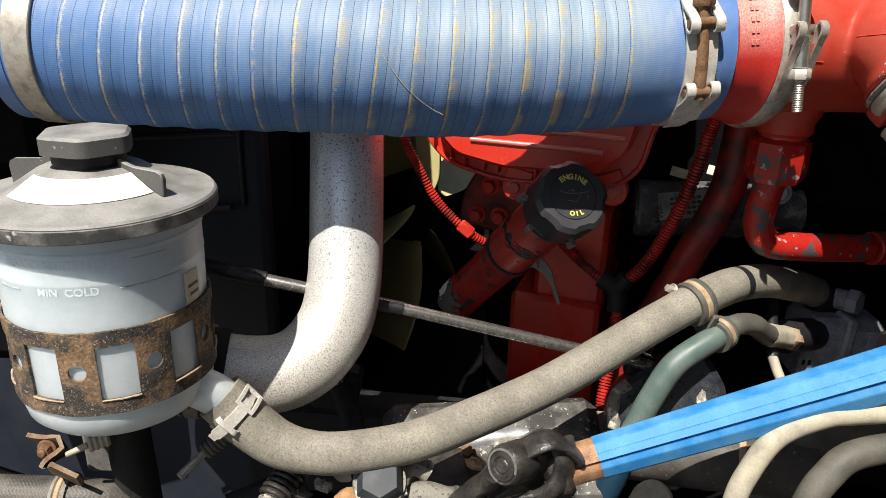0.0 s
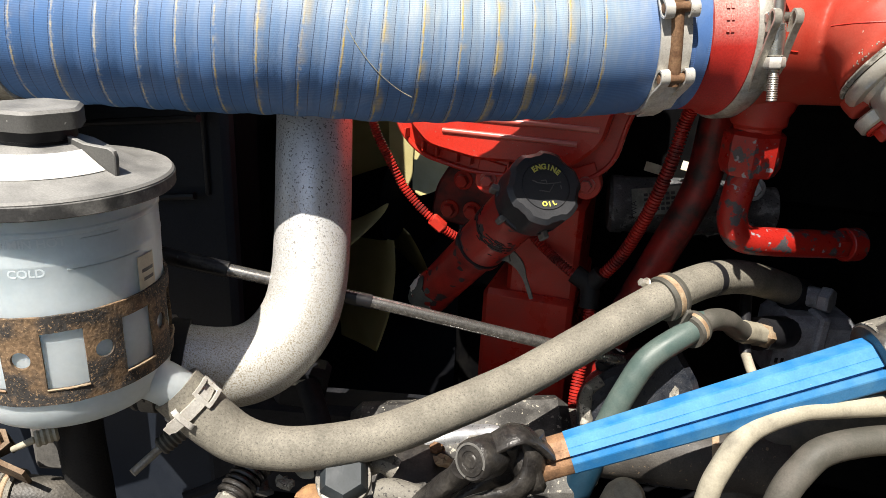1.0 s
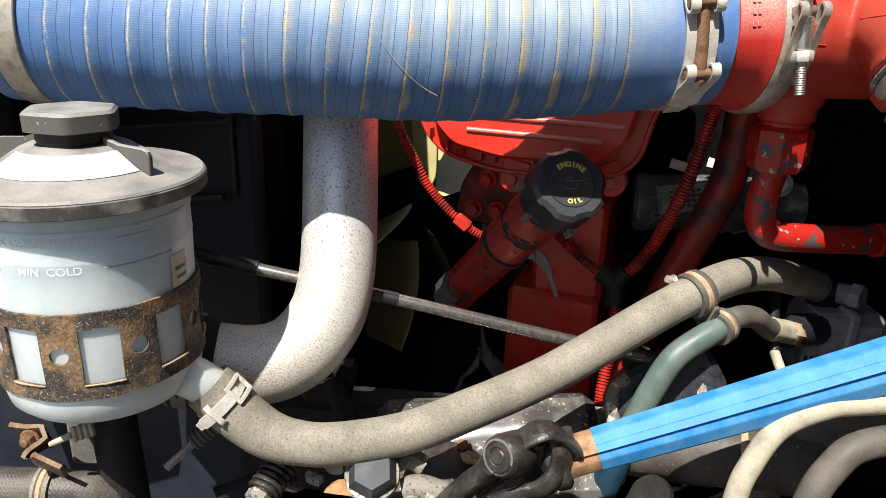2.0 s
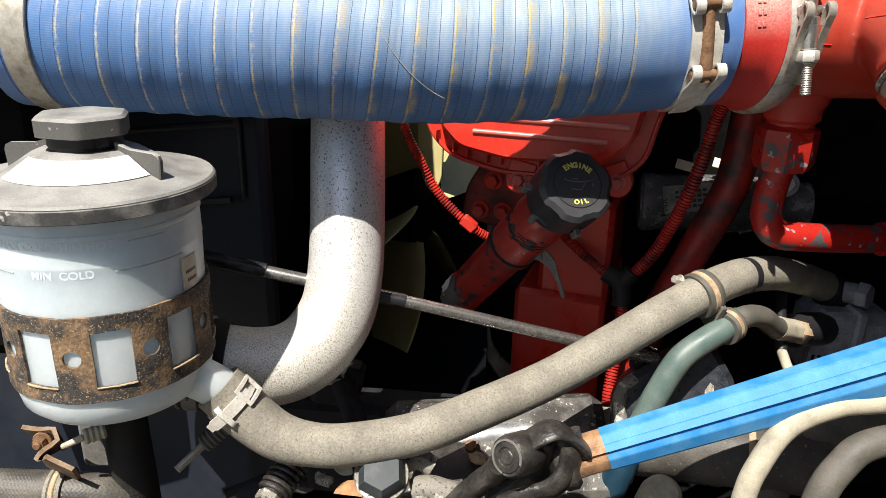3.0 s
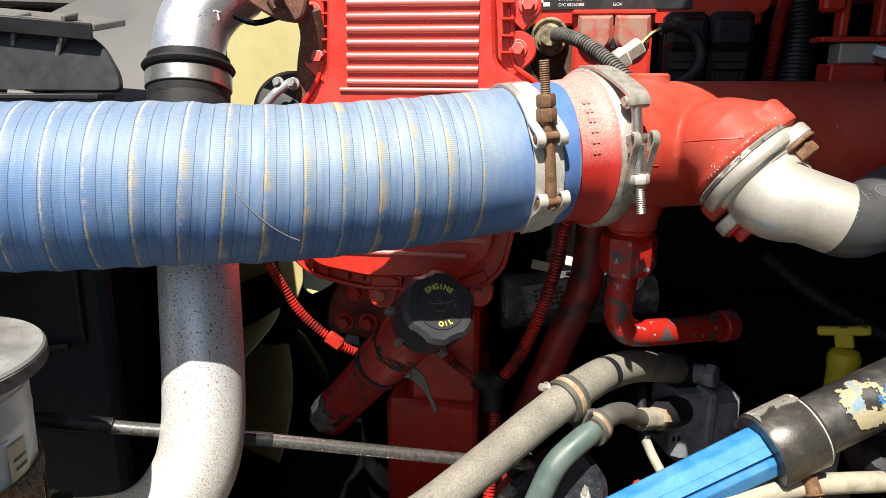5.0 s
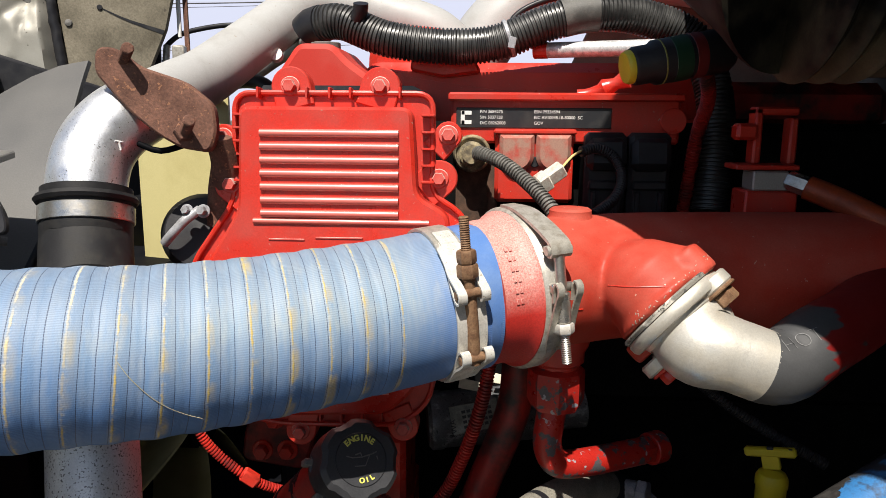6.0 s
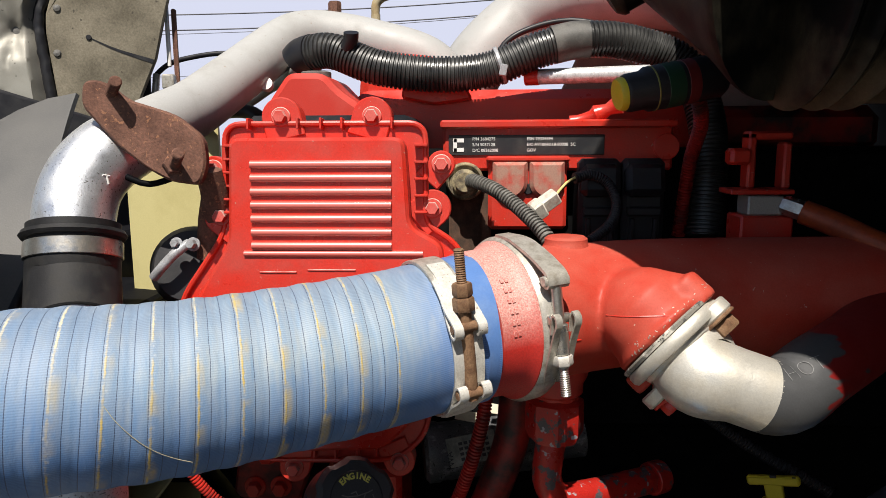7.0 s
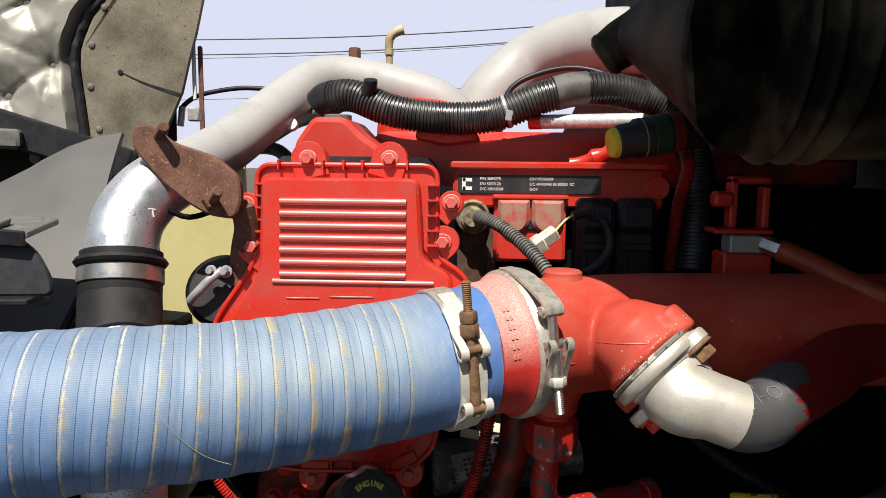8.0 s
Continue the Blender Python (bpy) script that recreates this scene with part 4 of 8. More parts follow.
def cover_pose(z0=1.463):
    """Local x along the engine, y up the cover, z out towards the fender."""
    y_ax = Vector((0, SL, 1)).normalized()
    x_ax = Vector((1, 0, 0))
    z_ax = x_ax.cross(y_ax)
    m3 = Matrix((x_ax, y_ax, z_ax)).transposed()
    return Matrix.Translation((0, 0.868, z0)) @ m3.to_4x4()


CM = cover_pose()
cov = thing("ribbed_cover", "glossy red engine side cover with seven raised ribs", "engine cover", (0.17, 0.87, 1.46))


def L2(pts):
    return [(x, (z - 1.463) * math.sqrt(1 + SL * SL)) for x, z in pts]


flange = rounded(L2([(0.036, 1.50), (0.062, 1.476), (0.118, 1.464), (0.236, 1.466), (0.264, 1.488), (0.272, 1.53), (0.298, 1.60), (0.298, 1.665), (0.288, 1.676),
                     (0.266, 1.69), (0.266, 1.782), (0.080, 1.782), (0.078, 1.682), (0.036, 1.622), (0.022, 1.56)]), 0.016)
part("flange", G().prism(flange, CM @ Matrix.Translation((0, 0, -0.008)), 0.016, 0.0015), RED, cov)
part("rim", G().tube([CM @ Vector((x * 1.0 + (0.17 - x) * 0.012, y + (0.16 - y) * 0.012, 0.0105)) for x, y in flange + flange[:2]], 0.0026, 8, raw=True), RED, cov)
panel = rounded(L2([(0.056, 1.512), (0.078, 1.491), (0.13, 1.482), (0.226, 1.486), (0.252, 1.51), (0.258, 1.54), (0.281, 1.60), (0.281, 1.672), (0.252, 1.688),
                    (0.2475, 1.766), (0.0925, 1.766), (0.090, 1.674), (0.056, 1.618), (0.042, 1.56)]), 0.010)
part("panel", G().prism(panel, CM, 0.035, 0.003), RED, cov)
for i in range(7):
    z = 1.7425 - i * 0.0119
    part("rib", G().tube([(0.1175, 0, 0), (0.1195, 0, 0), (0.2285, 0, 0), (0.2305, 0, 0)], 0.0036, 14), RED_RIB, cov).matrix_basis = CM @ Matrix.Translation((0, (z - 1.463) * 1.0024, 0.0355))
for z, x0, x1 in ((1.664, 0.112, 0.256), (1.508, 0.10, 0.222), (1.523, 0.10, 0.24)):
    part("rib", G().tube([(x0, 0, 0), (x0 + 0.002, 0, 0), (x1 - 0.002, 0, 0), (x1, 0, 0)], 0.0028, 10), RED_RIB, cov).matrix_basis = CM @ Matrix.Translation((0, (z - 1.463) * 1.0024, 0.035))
for x0, x1, z in ((0.118, 0.151, 1.648), (0.161, 0.204, 1.65)):
    part("raised_mark", G().box((x1 - x0, 0.0016, 0.001), CM @ Matrix.Translation(((x0 + x1) / 2, (z - 1.463), 0.0355)), 0.0003), RED_DUST, cov)
EARS = [(0.1335, 1.786, 0, 0.018), (0.2164, 1.786, 0, 0.018), (0.070, 1.739, 0, 0.0125), (0.0763, 1.6965, 0, 0.017), (0.279, 1.743, 0, 0.0125), (0.2708, 1.7035, 0, 0.017), (0.139, 1.459, 0, 0.0145), (0.239, 1.466, 0, 0.0145)]
for x, z, _, r in EARS:
    m = CM @ Matrix.Translation((x, (z - 1.463) * 1.0024, 0))
    zc = 1.62
    ear = G()
    inn = Vector((0.17 - x, zc - z)).normalized() * 0.02
    n_ = Vector((-inn.y, inn.x)).normalized() * r
    arc = [(math.cos(math.atan2(-inn.y, -inn.x) + radians(q)) * r, math.sin(math.atan2(-inn.y, -inn.x) + radians(q)) * r) for q in range(-90, 91, 15)]
    ear.prism(arc + [(arc[-1][0] + inn.x, arc[-1][1] + inn.y), (arc[0][0] + inn.x, arc[0][1] + inn.y)], m @ Matrix.Translation((0, 0, -0.008)), 0.019, 0.001)
    part("ear", ear, RED, cov)
    part("cover_bolt", G().bolt(m @ Vector((0, 0, 0.011)), CM.to_3x3().col[2], 0.0062, 0.009), RED_DUST, cov)
# small webs round the raised panel
webs = [((0.0875, z), 0) for z in (1.70, 1.712, 1.724, 1.736, 1.748, 1.76)] + [((0.261, z), 0) for z in (1.70, 1.715, 1.73, 1.745, 1.76)]
webs += [((x, 1.7755), 1) for x in (0.105, 0.15, 0.171, 0.19, 0.235)] + [((0.289, z), 0) for z in (1.61, 1.625, 1.64, 1.655)]
webs += [((x, 1.472 + abs(x - 0.17) * 0.05), 1) for x in (0.105, 0.12, 0.16, 0.18, 0.2, 0.218)] + [((0.068, 1.4835), 1), ((0.083, 1.479), 1), ((0.0475, 1.495), 1)]
for (x, z), flip in webs:
    part("web", G().box((0.0022 if flip else 0.012, 0.010 if flip else 0.0022, 0.014), CM @ Matrix.Translation((x, (z - 1.463) * 1.0024 + (0.004 if flip else 0), 0.013)), 0.0004), RED, cov)

# ---- red engine block behind ----
blk = thing("engine_block", "red painted diesel engine block with stepped castings", "engine", (0.4, 1.2, 0.98))
# body and head are coloured black to stand for the shade around them
part("block_body", G().box((0.78, 0.42, 0.46), Matrix.Translation((0.44, 1.28, 1.27)), 0.01), BLOCK_SHADE, blk)
part("lower_case", G().box((0.10, 0.10, 0.20), Matrix.Translation((0.120, 1.06, 1.37)), 0.008), BLOCK_DARK, blk)
part("gear_case", G().box((0.105, 0.2, 0.30), Matrix.Translation((0.183, 1.0, 1.17)), 0.006), RED, blk)
part("gear_case_step", G().box((0.08, 0.12, 0.12), Matrix.Translation((0.195, 0.97, 1.37)), 0.006), RED, blk)
part("head", G().box((0.71, 0.34, 0.33), Matrix.Translation((0.475, 1.205, 1.59)), 0.008), BLOCK_SHADE, blk)
part("front_case", G().box((0.17, 0.24, 0.34), Matrix.Translation((0.165, 1.05, 1.62)), 0.01), BLOCK_DARK, blk)
# dark red here stands for the conduit's shade on the cover
part("valve_cover", G().box((0.58, 0.22, 0.06), Matrix.Translation((0.52, 1.24, 1.775)), 0.015), RED_DARK, blk)
tp = rounded([(0.05, 1.385), (0.12, 1.375), (0.135, 1.42), (0.12, 1.462), (0.075, 1.458), (0.056, 1.425)], 0.012)
# engine red darkened for the shade the plate lies in, bolts left bright
part("timing_plate", G().prism(tp, Matrix.Translation((0, 0.955, 0)) @ Matrix((Vector((1, 0, 0)), Vector((0, 0, 1)), Vector((0, -1, 0)))).transposed().to_4x4(), 0.02, 0.003), mat("shaded_maroon_plate", (0.26, 0.02, 0.015), 0.5, alt=(0.06, 0.015, 0.013), share=0.5, scale=50, grain=0.2, bump=0.2), blk)
for x, z in ((0.075, 1.399), (0.103, 1.400), (0.090, 1.436)):
    part("plate_bolt", G().bolt((x, 0.935, z), (0, -1, 0), 0.008, 0.012), RED, blk)

# ---- coolant pipe ----
PIPE_LOW = [(-0.022, 0.79, 1.625), (-0.005, 0.755, 1.585), (0.010, 0.727, 1.545), (0.0215, 0.702, 1.49), (0.029, 0.684, 1.44), (0.034, 0.668, 1.405), (0.034, 0.650, 1.376),
            (0.026, 0.627, 1.356), (0.012, 0.606, 1.347), (-0.008, 0.589, 1.347), (-0.035, 0.572, 1.353), (-0.07, 0.556, 1.36)]
pipe = thing("coolant_pipe", "dust-speckled aluminised pipe bent at the foot", "pipe", (0.0, 0.6, 1.31))
part("pipe_body", G().tube(PIPE_LOW, 0.0328, 40, step=0.004), PIPE, pipe)
PIPE_UP = [(-0.036, 0.818, 1.65), (-0.037, 0.826, 1.684), (-0.0385, 0.834, 1.706), (-0.036, 0.846, 1.729), (-0.026, 0.864, 1.750), (-0.014, 0.893, 1.766), (-0.004, 0.95, 1.784), (0.006, 1.01, 1.803),
           (0.0272, 1.09, 1.8422), (0.0592, 1.17, 1.8888), (0.0826, 1.2, 1.9044), (0.122, 1.215, 1.905), (0.1837, 1.218, 1.8927), (0.2458, 1.218, 1.8724), (0.285, 1.22, 1.835)]
up = thing("upper_coolant_pipe", "bright scuffed pipe elbow running grey across the engine", "pipe", (0.0, 0.85, 1.65))
part("elbow", G().tube(PIPE_UP[:6], 0.0335, 40, step=0.004), PIPE_TOP, up)
bpy.context.view_layer.update()
pe = bpy.data.objects["elbow"]
for pts in ([(0.037, 0.7358, 1.7327), (0.0397, 0.7359, 1.732), (0.0429, 0.736, 1.7312)], [(0.0402, 0.7359, 1.732), (0.0413, 0.7351, 1.7282), (0.0424, 0.7343, 1.7243)]):
    part("chalk_mark", G().tube(drape(pe, pts, (-0.443, 0.895, 0.048), 0.0002), 0.0009, 6, step=0.002), PAPER, up, "white chalk stroke")
part("cross_pipe", G().tube(PIPE_UP[4:], 0.0308, 36, step=0.006), PIPE_GREY, up, "dull grey crossing pipe")
boot = thing("pipe_coupling", "black rubber coupling with a bright steel band", "hose", (-0.03, 0.8, 1.62))
ca, cb = Vector((-0.0335, 0.814, 1.648)), Vector((-0.0375, 0.829, 1.694))
cd = (cb - ca).normalized()
part("rubber", G().tube([(-0.018, 0.782, 1.615), ca, ca + cd * 0.02, cb], 0.0375, 36), BLACK_MATT, boot)
part("band", G().ring(0.0372, 0.0392, 0.0, 0.0145, ca + cd * 0.018, cd, 56), STEEL, boot)
part("lip", G().lathe([(0.034, 0.0), (0.0405, 0.001), (0.0425, 0.004), (0.0405, 0.0075), (0.034, 0.008)], ca + cd * 0.0345, cd, 48), BLACK_MATT, boot)
ring = Vector((-0.035, 0.572, 1.353))
single("pipe_hose", G().tube([(-0.028, 0.575, 1.352), (-0.06, 0.56, 1.358), (-0.12, 0.57, 1.36), (-0.2, 0.62, 1.36)], 0.037, 32), BLACK_MATT, "black rubber hose on the foot of the pipe", "hose")
single("worm_clamp", G().ring(0.0365, 0.039, -0.006, 0.006, (-0.045, 0.567, 1.355), (-0.9, -0.4, 0.15), 48).ring(0.0365, 0.0385, 0.009, 0.012, (-0.045, 0.567, 1.355), (-0.9, -0.4, 0.15), 48), BLACK_DUST, "dusty worm drive clamp on the pipe hose", "hose clamp")

# ---- power steering reservoir ----
RC = Vector((-0.066, 0.506, 0))
res = thing("fluid_reservoir", "milky white plastic fluid reservoir with a black lid", "reservoir", (RC.x, RC.y, 1.365))
part("tank", G().lathe([(0.0, 1.364), (0.045, 1.3635), (0.0575, 1.366), (0.0635, 1.3725), (0.0655, 1.383), (0.0655, 1.452), (0.0662, 1.478), (0.0665, 1.479), (0.0665, 1.4805), (0.0662, 1.482), (0.0662, 1.497), (0.067, 1.498), (0.067, 1.5), (0.066, 1.501), (0.066, 1.516)], RC, (0, 0, 1), 96), NYLON, res)
lid = part("lid", G().lathe([(0.066, 1.513), (0.0775, 1.511), (0.0784, 1.5125), (0.0786, 1.5206), (0.0772, 1.5222), (0.058, 1.5245), (0.052, 1.527), (0.045, 1.5312), (0.034, 1.5385), (0.028, 1.541), (0.0, 1.541)], RC, (0, 0, 1), 96), LID, res, "dusty black ribbed lid")
part("rim_band", G().ring(0.0783, 0.0792, 1.5112, 1.5200, RC, (0, 0, 1), 96), mat("scuffed_rim_plastic", (0.05, 0.05, 0.05), 0.55, alt=(0.24, 0.235, 0.22), share=0.6, soft=0.12, scale=48, grain=0.25, bump=0.3, specks=(0.4, 0.39, 0.36), speck_share=0.68, speck_scale=130), lid, "scuffed dark rim")
part("filler_neck", G().lathe([(0.0215, 1.54), (0.0215, 1.543), (0.0228, 1.5435), (0.0228, 1.553), (0.0, 1.553)], RC, (0, 0, 1), 40), BLACK, res)
hx = rounded([(0.031 * math.cos(radians(8 + 60 * i)), 0.031 * math.sin(radians(8 + 60 * i))) for i in range(6)], 0.006)
part("screw_cap", G().prism(hx, Matrix.Translation(RC + Vector((0, 0, 1.5505))), 0.0125, 0.002), LID, res, "dusty hexagonal screw cap")
for deg in (1, 192):
    a = radians(deg)
    fin = [(0.024, 1.536), (0.058, 1.5225), (0.0588, 1.5365), (0.0575, 1.5398), (0.054, 1.5415), (0.036, 1.5425), (0.024, 1.546)]
    ux = Vector((math.cos(a), math.sin(a), 0))
    mm = Matrix((ux, (0, 0, 1), ux.cross(Vector((0, 0, 1))))).transposed().to_4x4()
    part("fin", G().prism(fin, Matrix.Translation(RC - ux.cross(Vector((0, 0, 1))) * 0.0016) @ mm, 0.0032, 0.0006), LID, lid)
part("paper_label", G().lathe([(0.0515, 1.5277), (0.0516, 1.528), (0.0455, 1.5318), (0.0345, 1.5390), (0.034, 1.5386)], RC, (0, 0, 1), 40, (-116, -2)), PAPER, res, "torn bleached paper label")
# embossed level marks on the tank


def on_tank(deg0, z0, rad):
    return lambda co: RC + Vector((math.cos(radians(deg0) + co.x / rad) * (rad + co.z), math.sin(radians(deg0) + co.x / rad) * (rad + co.z), z0 + co.y))


EMBOSS = mat("pale_embossing", (0.68, 0.765, 0.81), 0.45, grain=0.03)
lettering("MAX COLD/MIN HOT", 0.0072, None, EMBOSS, res, 0.00014, on_tank(-67, 1.4915, 0.0662), "embossed_word", bold=0.0001)
for z_, a0_, a1_ in ((1.476, -38, 2), (1.476, -106, -91), (1.494, -30, -10)):
    part("level_line", G().lathe([(0.0660, z_ - 0.0005), (0.0666, z_ - 0.0003), (0.0666, z_ + 0.0003), (0.0660, z_ + 0.0005)], RC, (0, 0, 1), 16, (a0_, a1_)), NYLON, res)
lettering("MIN  COLD", 0.0072, None, EMBOSS, res, 0.00014, on_tank(-64, 1.4735, 0.0662), "embossed_word", bold=0.0001)
stk = part("sticker", G().lathe([(0.0664, 1.449), (0.0668, 1.4492), (0.0668, 1.4718), (0.0664, 1.472)], RC, (0, 0, 1), 10, (0, 14)), STICKER, res, "small cream sticker")
part("print", G().lathe([(0.0669, 1.4605), (0.0671, 1.463)], RC, (0, 0, 1), 8, (2.5, 12.5)).lathe([(0.0669, 1.4545), (0.0671, 1.457)], RC, (0, 0, 1), 8, (3.5, 12.5)), INK, stk)


def strap():
    """The perforated strap: windows and round holes, every 40 degrees."""
    R0, R1, Z0, Z1 = 0.0661, 0.0680, 1.389, 1.4485
    na, nz = 360, 50
    g = G()
    pts = {}

    def inside(a, z):
        w = (a + 45.0 + 360) % 40
        w = w - 40 if w > 20 else w                      # degrees from a window's middle
        dx, dz = abs(w) * radians(1) * R1, abs(z - 1.4185)
        if dx < 0.0119 and dz < 0.0192:
            return True
        h = (a + 25.5 + 360) % 40
        h = h - 40 if h > 20 else h
        return math.hypot(h * radians(1) * R1, z - 1.4205) < 0.0057

    def snap(a, z):
        h = (a + 25.5 + 360) % 40
        h = h - 40 if h > 20 else h
        x, y = h * radians(1) * R1, z - 1.4205
        q = math.hypot(x, y)
        if 0.0043 < q < 0.0071 and q > 0:
            k = 0.0057 / q if abs(q - 0.0057) < 0.0009 else 1
            return a - h + h * k, 1.4205 + y * k
        return a, z

    keep = [[not inside(i + 0.5 - 180, Z0 + (Z1 - Z0) * (j + 0.5) / nz) for j in range(nz)] for i in range(na)]

    def vert(i, j, side_):
        key = (i % na, j, side_)
        if key not in pts:
            a, z = snap((i % na) - 180, Z0 + (Z1 - Z0) * j / nz)
            wob = 0.0007 * noise.noise((a * 0.05, z * 60, 3))
            rr = (R1 if side_ else R0) + wob
            pts[key] = len(g.v)
            g.v.append((RC.x + rr * math.cos(radians(a)), RC.y + rr * math.sin(radians(a)), z + 0.0006 * noise.noise((a * 0.08, 5, z * 20))))
        return pts[key]

    for i in range(na):
        for j in range(nz):
            if not keep[i][j]:
                continue
            g.f.append((vert(i, j, 1), vert(i + 1, j, 1), vert(i + 1, j + 1, 1), vert(i, j + 1, 1)))
            g.f.append((vert(i, j, 0), vert(i, j + 1, 0), vert(i + 1, j + 1, 0), vert(i + 1, j, 0)))
            for di, dj, e in ((1, 0, ((1, 0), (1, 1))), (-1, 0, ((0, 1), (0, 0))), (0, 1, ((1, 1), (0, 1))), (0, -1, ((0, 0), (1, 0)))):
                jj = j + dj
                if jj < 0 or jj >= nz or not keep[(i + di) % na][jj]:
                    (a1, b1), (a2, b2) = e
                    g.f.append((vert(i + a1, j + b1, 1), vert(i + a1, j + b1, 0), vert(i + a2, j + b2, 0), vert(i + a2, j + b2, 1)))
    return g


sb = thing("reservoir_strap", "rusted perforated steel strap round the reservoir", "mounting strap", (RC.x, RC.y, 1.389))
part("strap", strap(), RUST_BAND, sb, sharp=50)
for k in range(9):
    a = 40 * k - 45
    zz = 1.4185 - 0.0190
    part("crust", G().tube([RC + Vector((math.cos(radians(a + q)) * 0.0683, math.sin(radians(a + q)) * 0.0683, zz + 0.0005 * noise.noise((q, k, 1)))) for q in (-10, -6, -2, 2, 6, 10)], 0.0007, 7, step=0.0015, rf=lambda s, a_: 1 + 0.5 * noise.noise((s * 600, k, a_))), CLAMP_TAN, sb)
part("strap_ear", G().box((0.05, 0.004, 0.05), pose(RC.x - 0.02, RC.y + 0.085, 1.418), 0.001), RUST_BAND, sb)

# outlet and the return hose
part("outlet", G().tube([(-0.045, 0.495, 1.394), (-0.024, 0.508, 1.385), (-0.010, 0.523, 1.372), (0.001, 0.535, 1.357)], lambda s: 0.021 - 0.11 * min(s, 0.05), 28, step=0.003), NYLON, res)
RET = [(-0.003, 0.534, 1.3602), (0.003, 0.5362, 1.353), (0.010, 0.5385, 1.345), (0.024, 0.5415, 1.3315), (0.040, 0.5455, 1.3205), (0.060, 0.552, 1.3145), (0.088, 0.564, 1.313), (0.132, 0.593, 1.316), (0.175, 0.635, 1.325),
       (0.22, 0.681, 1.338), (0.26, 0.725, 1.355), (0.302, 0.766, 1.377), (0.335, 0.800, 1.391), (0.365, 0.838, 1.395), (0.398, 0.885, 1.386), (0.434, 0.938, 1.365), (0.47, 0.99, 1.34)]
ret = thing("return_hose", "dust-caked grey rubber hose sagging across the bay", "hose", (0.09, 0.56, 1.295))
part("hose_body", G().tube(RET, lambda s: 0.0195 - 0.0030 * max(0, min(1, (s - 0.03) / 0.06)) + 0.0004 * max(0, min(1, (s - 0.2) / 0.15)), 78, step=0.0013,
     rf=lambda s, a: 1 + 0.012 * noise.noise((s * 40, math.cos(a), math.sin(a))) + 0.007 * math.sin(s * 780 + a * 13) * math.sin(s * 780 - a * 13) * min(1.0, s / 0.25)), HOSE_TAN, ret)
cc, cx = Vector((0.006, 0.5375, 1.3492)), Vector((0.6, 0.28, -0.74)).normalized()
part("paint_mark", G().tube([(0.3655, 0.8385, 1.395), (0.3675, 0.841, 1.3948), (0.3695, 0.844, 1.3945)], 0.0172, 32), BLACK, ret, "black paint ring")
rp = spline(RET, 0.004)
prt = G()
for i in range(16):
    c = rp[int(len(rp) * (0.52 + 0.0085 * i))]
    d_ = (rp[int(len(rp) * (0.52 + 0.0085 * i)) + 1] - c).normalized()
    w0 = Vector((0.3, -0.75, 0.6))
    w0 = (w0 - d_ * w0.dot(d_)).normalized()
    if i % 5 != 4:
        prt.box((0.0012, 0.0028, 0.0003), Matrix.Translation(c + w0 * 0.0168) @ Matrix((d_, w0.cross(d_), w0)).transposed().to_4x4(), 0.0001)
part("print", prt, mat("worn_hose_print", (0.32, 0.3, 0.25), 0.7, alt=(0.22, 0.205, 0.165), share=0.5, scale=300, grain=0.2), ret, "pale worn print")
hcl = thing("spring_clamp", "bleached sheet-metal worm clamp on the hose end", "hose clamp", cc)
vw = Vector((0.45, -0.75, 0.48)).normalized()
vw = (vw - cx * vw.dot(cx)).normalized()
vt = cx.cross(vw).normalized()
vt = vt if vt.z > 0 else -vt


def round_hose(deg, rad, off=0.0):
    return cc + (vw * math.cos(radians(deg)) + vt * math.sin(radians(deg))) * rad + cx * off


part("band", ribbon(G(), [round_hose(q, 0.0202) for q in range(-40, 300, 20)], cx, 0.0085, 0.0013), STRAP_PALE, hcl)
part("tail", ribbon(G(), [round_hose(40, 0.0214), round_hose(15, 0.0218), round_hose(-15, 0.0222), round_hose(-42, 0.0236), round_hose(-62, 0.0275)], cx, 0.0088, 0.0016, taper=lambda k: 1.0 if k < 0.93 else 0.7), STRAP_PALE, hcl)
fr_ = G()
for off in (-0.0068, 0.0068):
    ribbon(fr_, [round_hose(q, 0.0226, off) for q in (24, 36, 48, 60)], cx, 0.0026, 0.0022)
for q in (22, 61):
    ribbon(fr_, [round_hose(q, 0.0226, o) for o in (-0.008, -0.003, 0.003, 0.008)], vt, 0.003, 0.0022)
part("buckle", fr_, STRAP_PALE, hcl)
part("keeper", ribbon(G(), [round_hose(-24, 0.0222, -0.0085), round_hose(-24, 0.0242, -0.0075), round_hose(-24, 0.0242, 0.0075), round_hose(-24, 0.0222, 0.0085)], vt, 0.0042, 0.0014), STRAP_PALE, hcl)

# P-clamps holding both hoses


def band_on(name, c, ax_, r, w, label):
    t = thing(name, label, "hose clamp", c)
    part("cushion", G().lathe([(r, -w), (r + 0.004, -w), (r + 0.005, -w * 0.5), (r + 0.0035, -w * 0.35), (r + 0.0035, w * 0.35), (r + 0.005, w * 0.5), (r + 0.004, w), (r, w)], c, ax_, 40), HOSE_DARK, t)
    part("metal_strap", G().ring(r + 0.0034, r + 0.0044, -w * 0.34, w * 0.34, c, ax_, 40), CLAMP_TAN, t, "dusty tan metal strap")
    return t


pc = band_on("p_clamp", Vector((0.3305, 0.7955, 1.388)), (0.033, 0.036, 0.011), 0.0167, 0.0085, "rubber-cushioned P-clamp with a rusty tan strap")
band_on("p_clamp", Vector((0.3565, 0.7955, 1.3605)), (0.02, 0.035, 0.006), 0.0116, 0.0075, "rubber-cushioned P-clamp on the green hose")
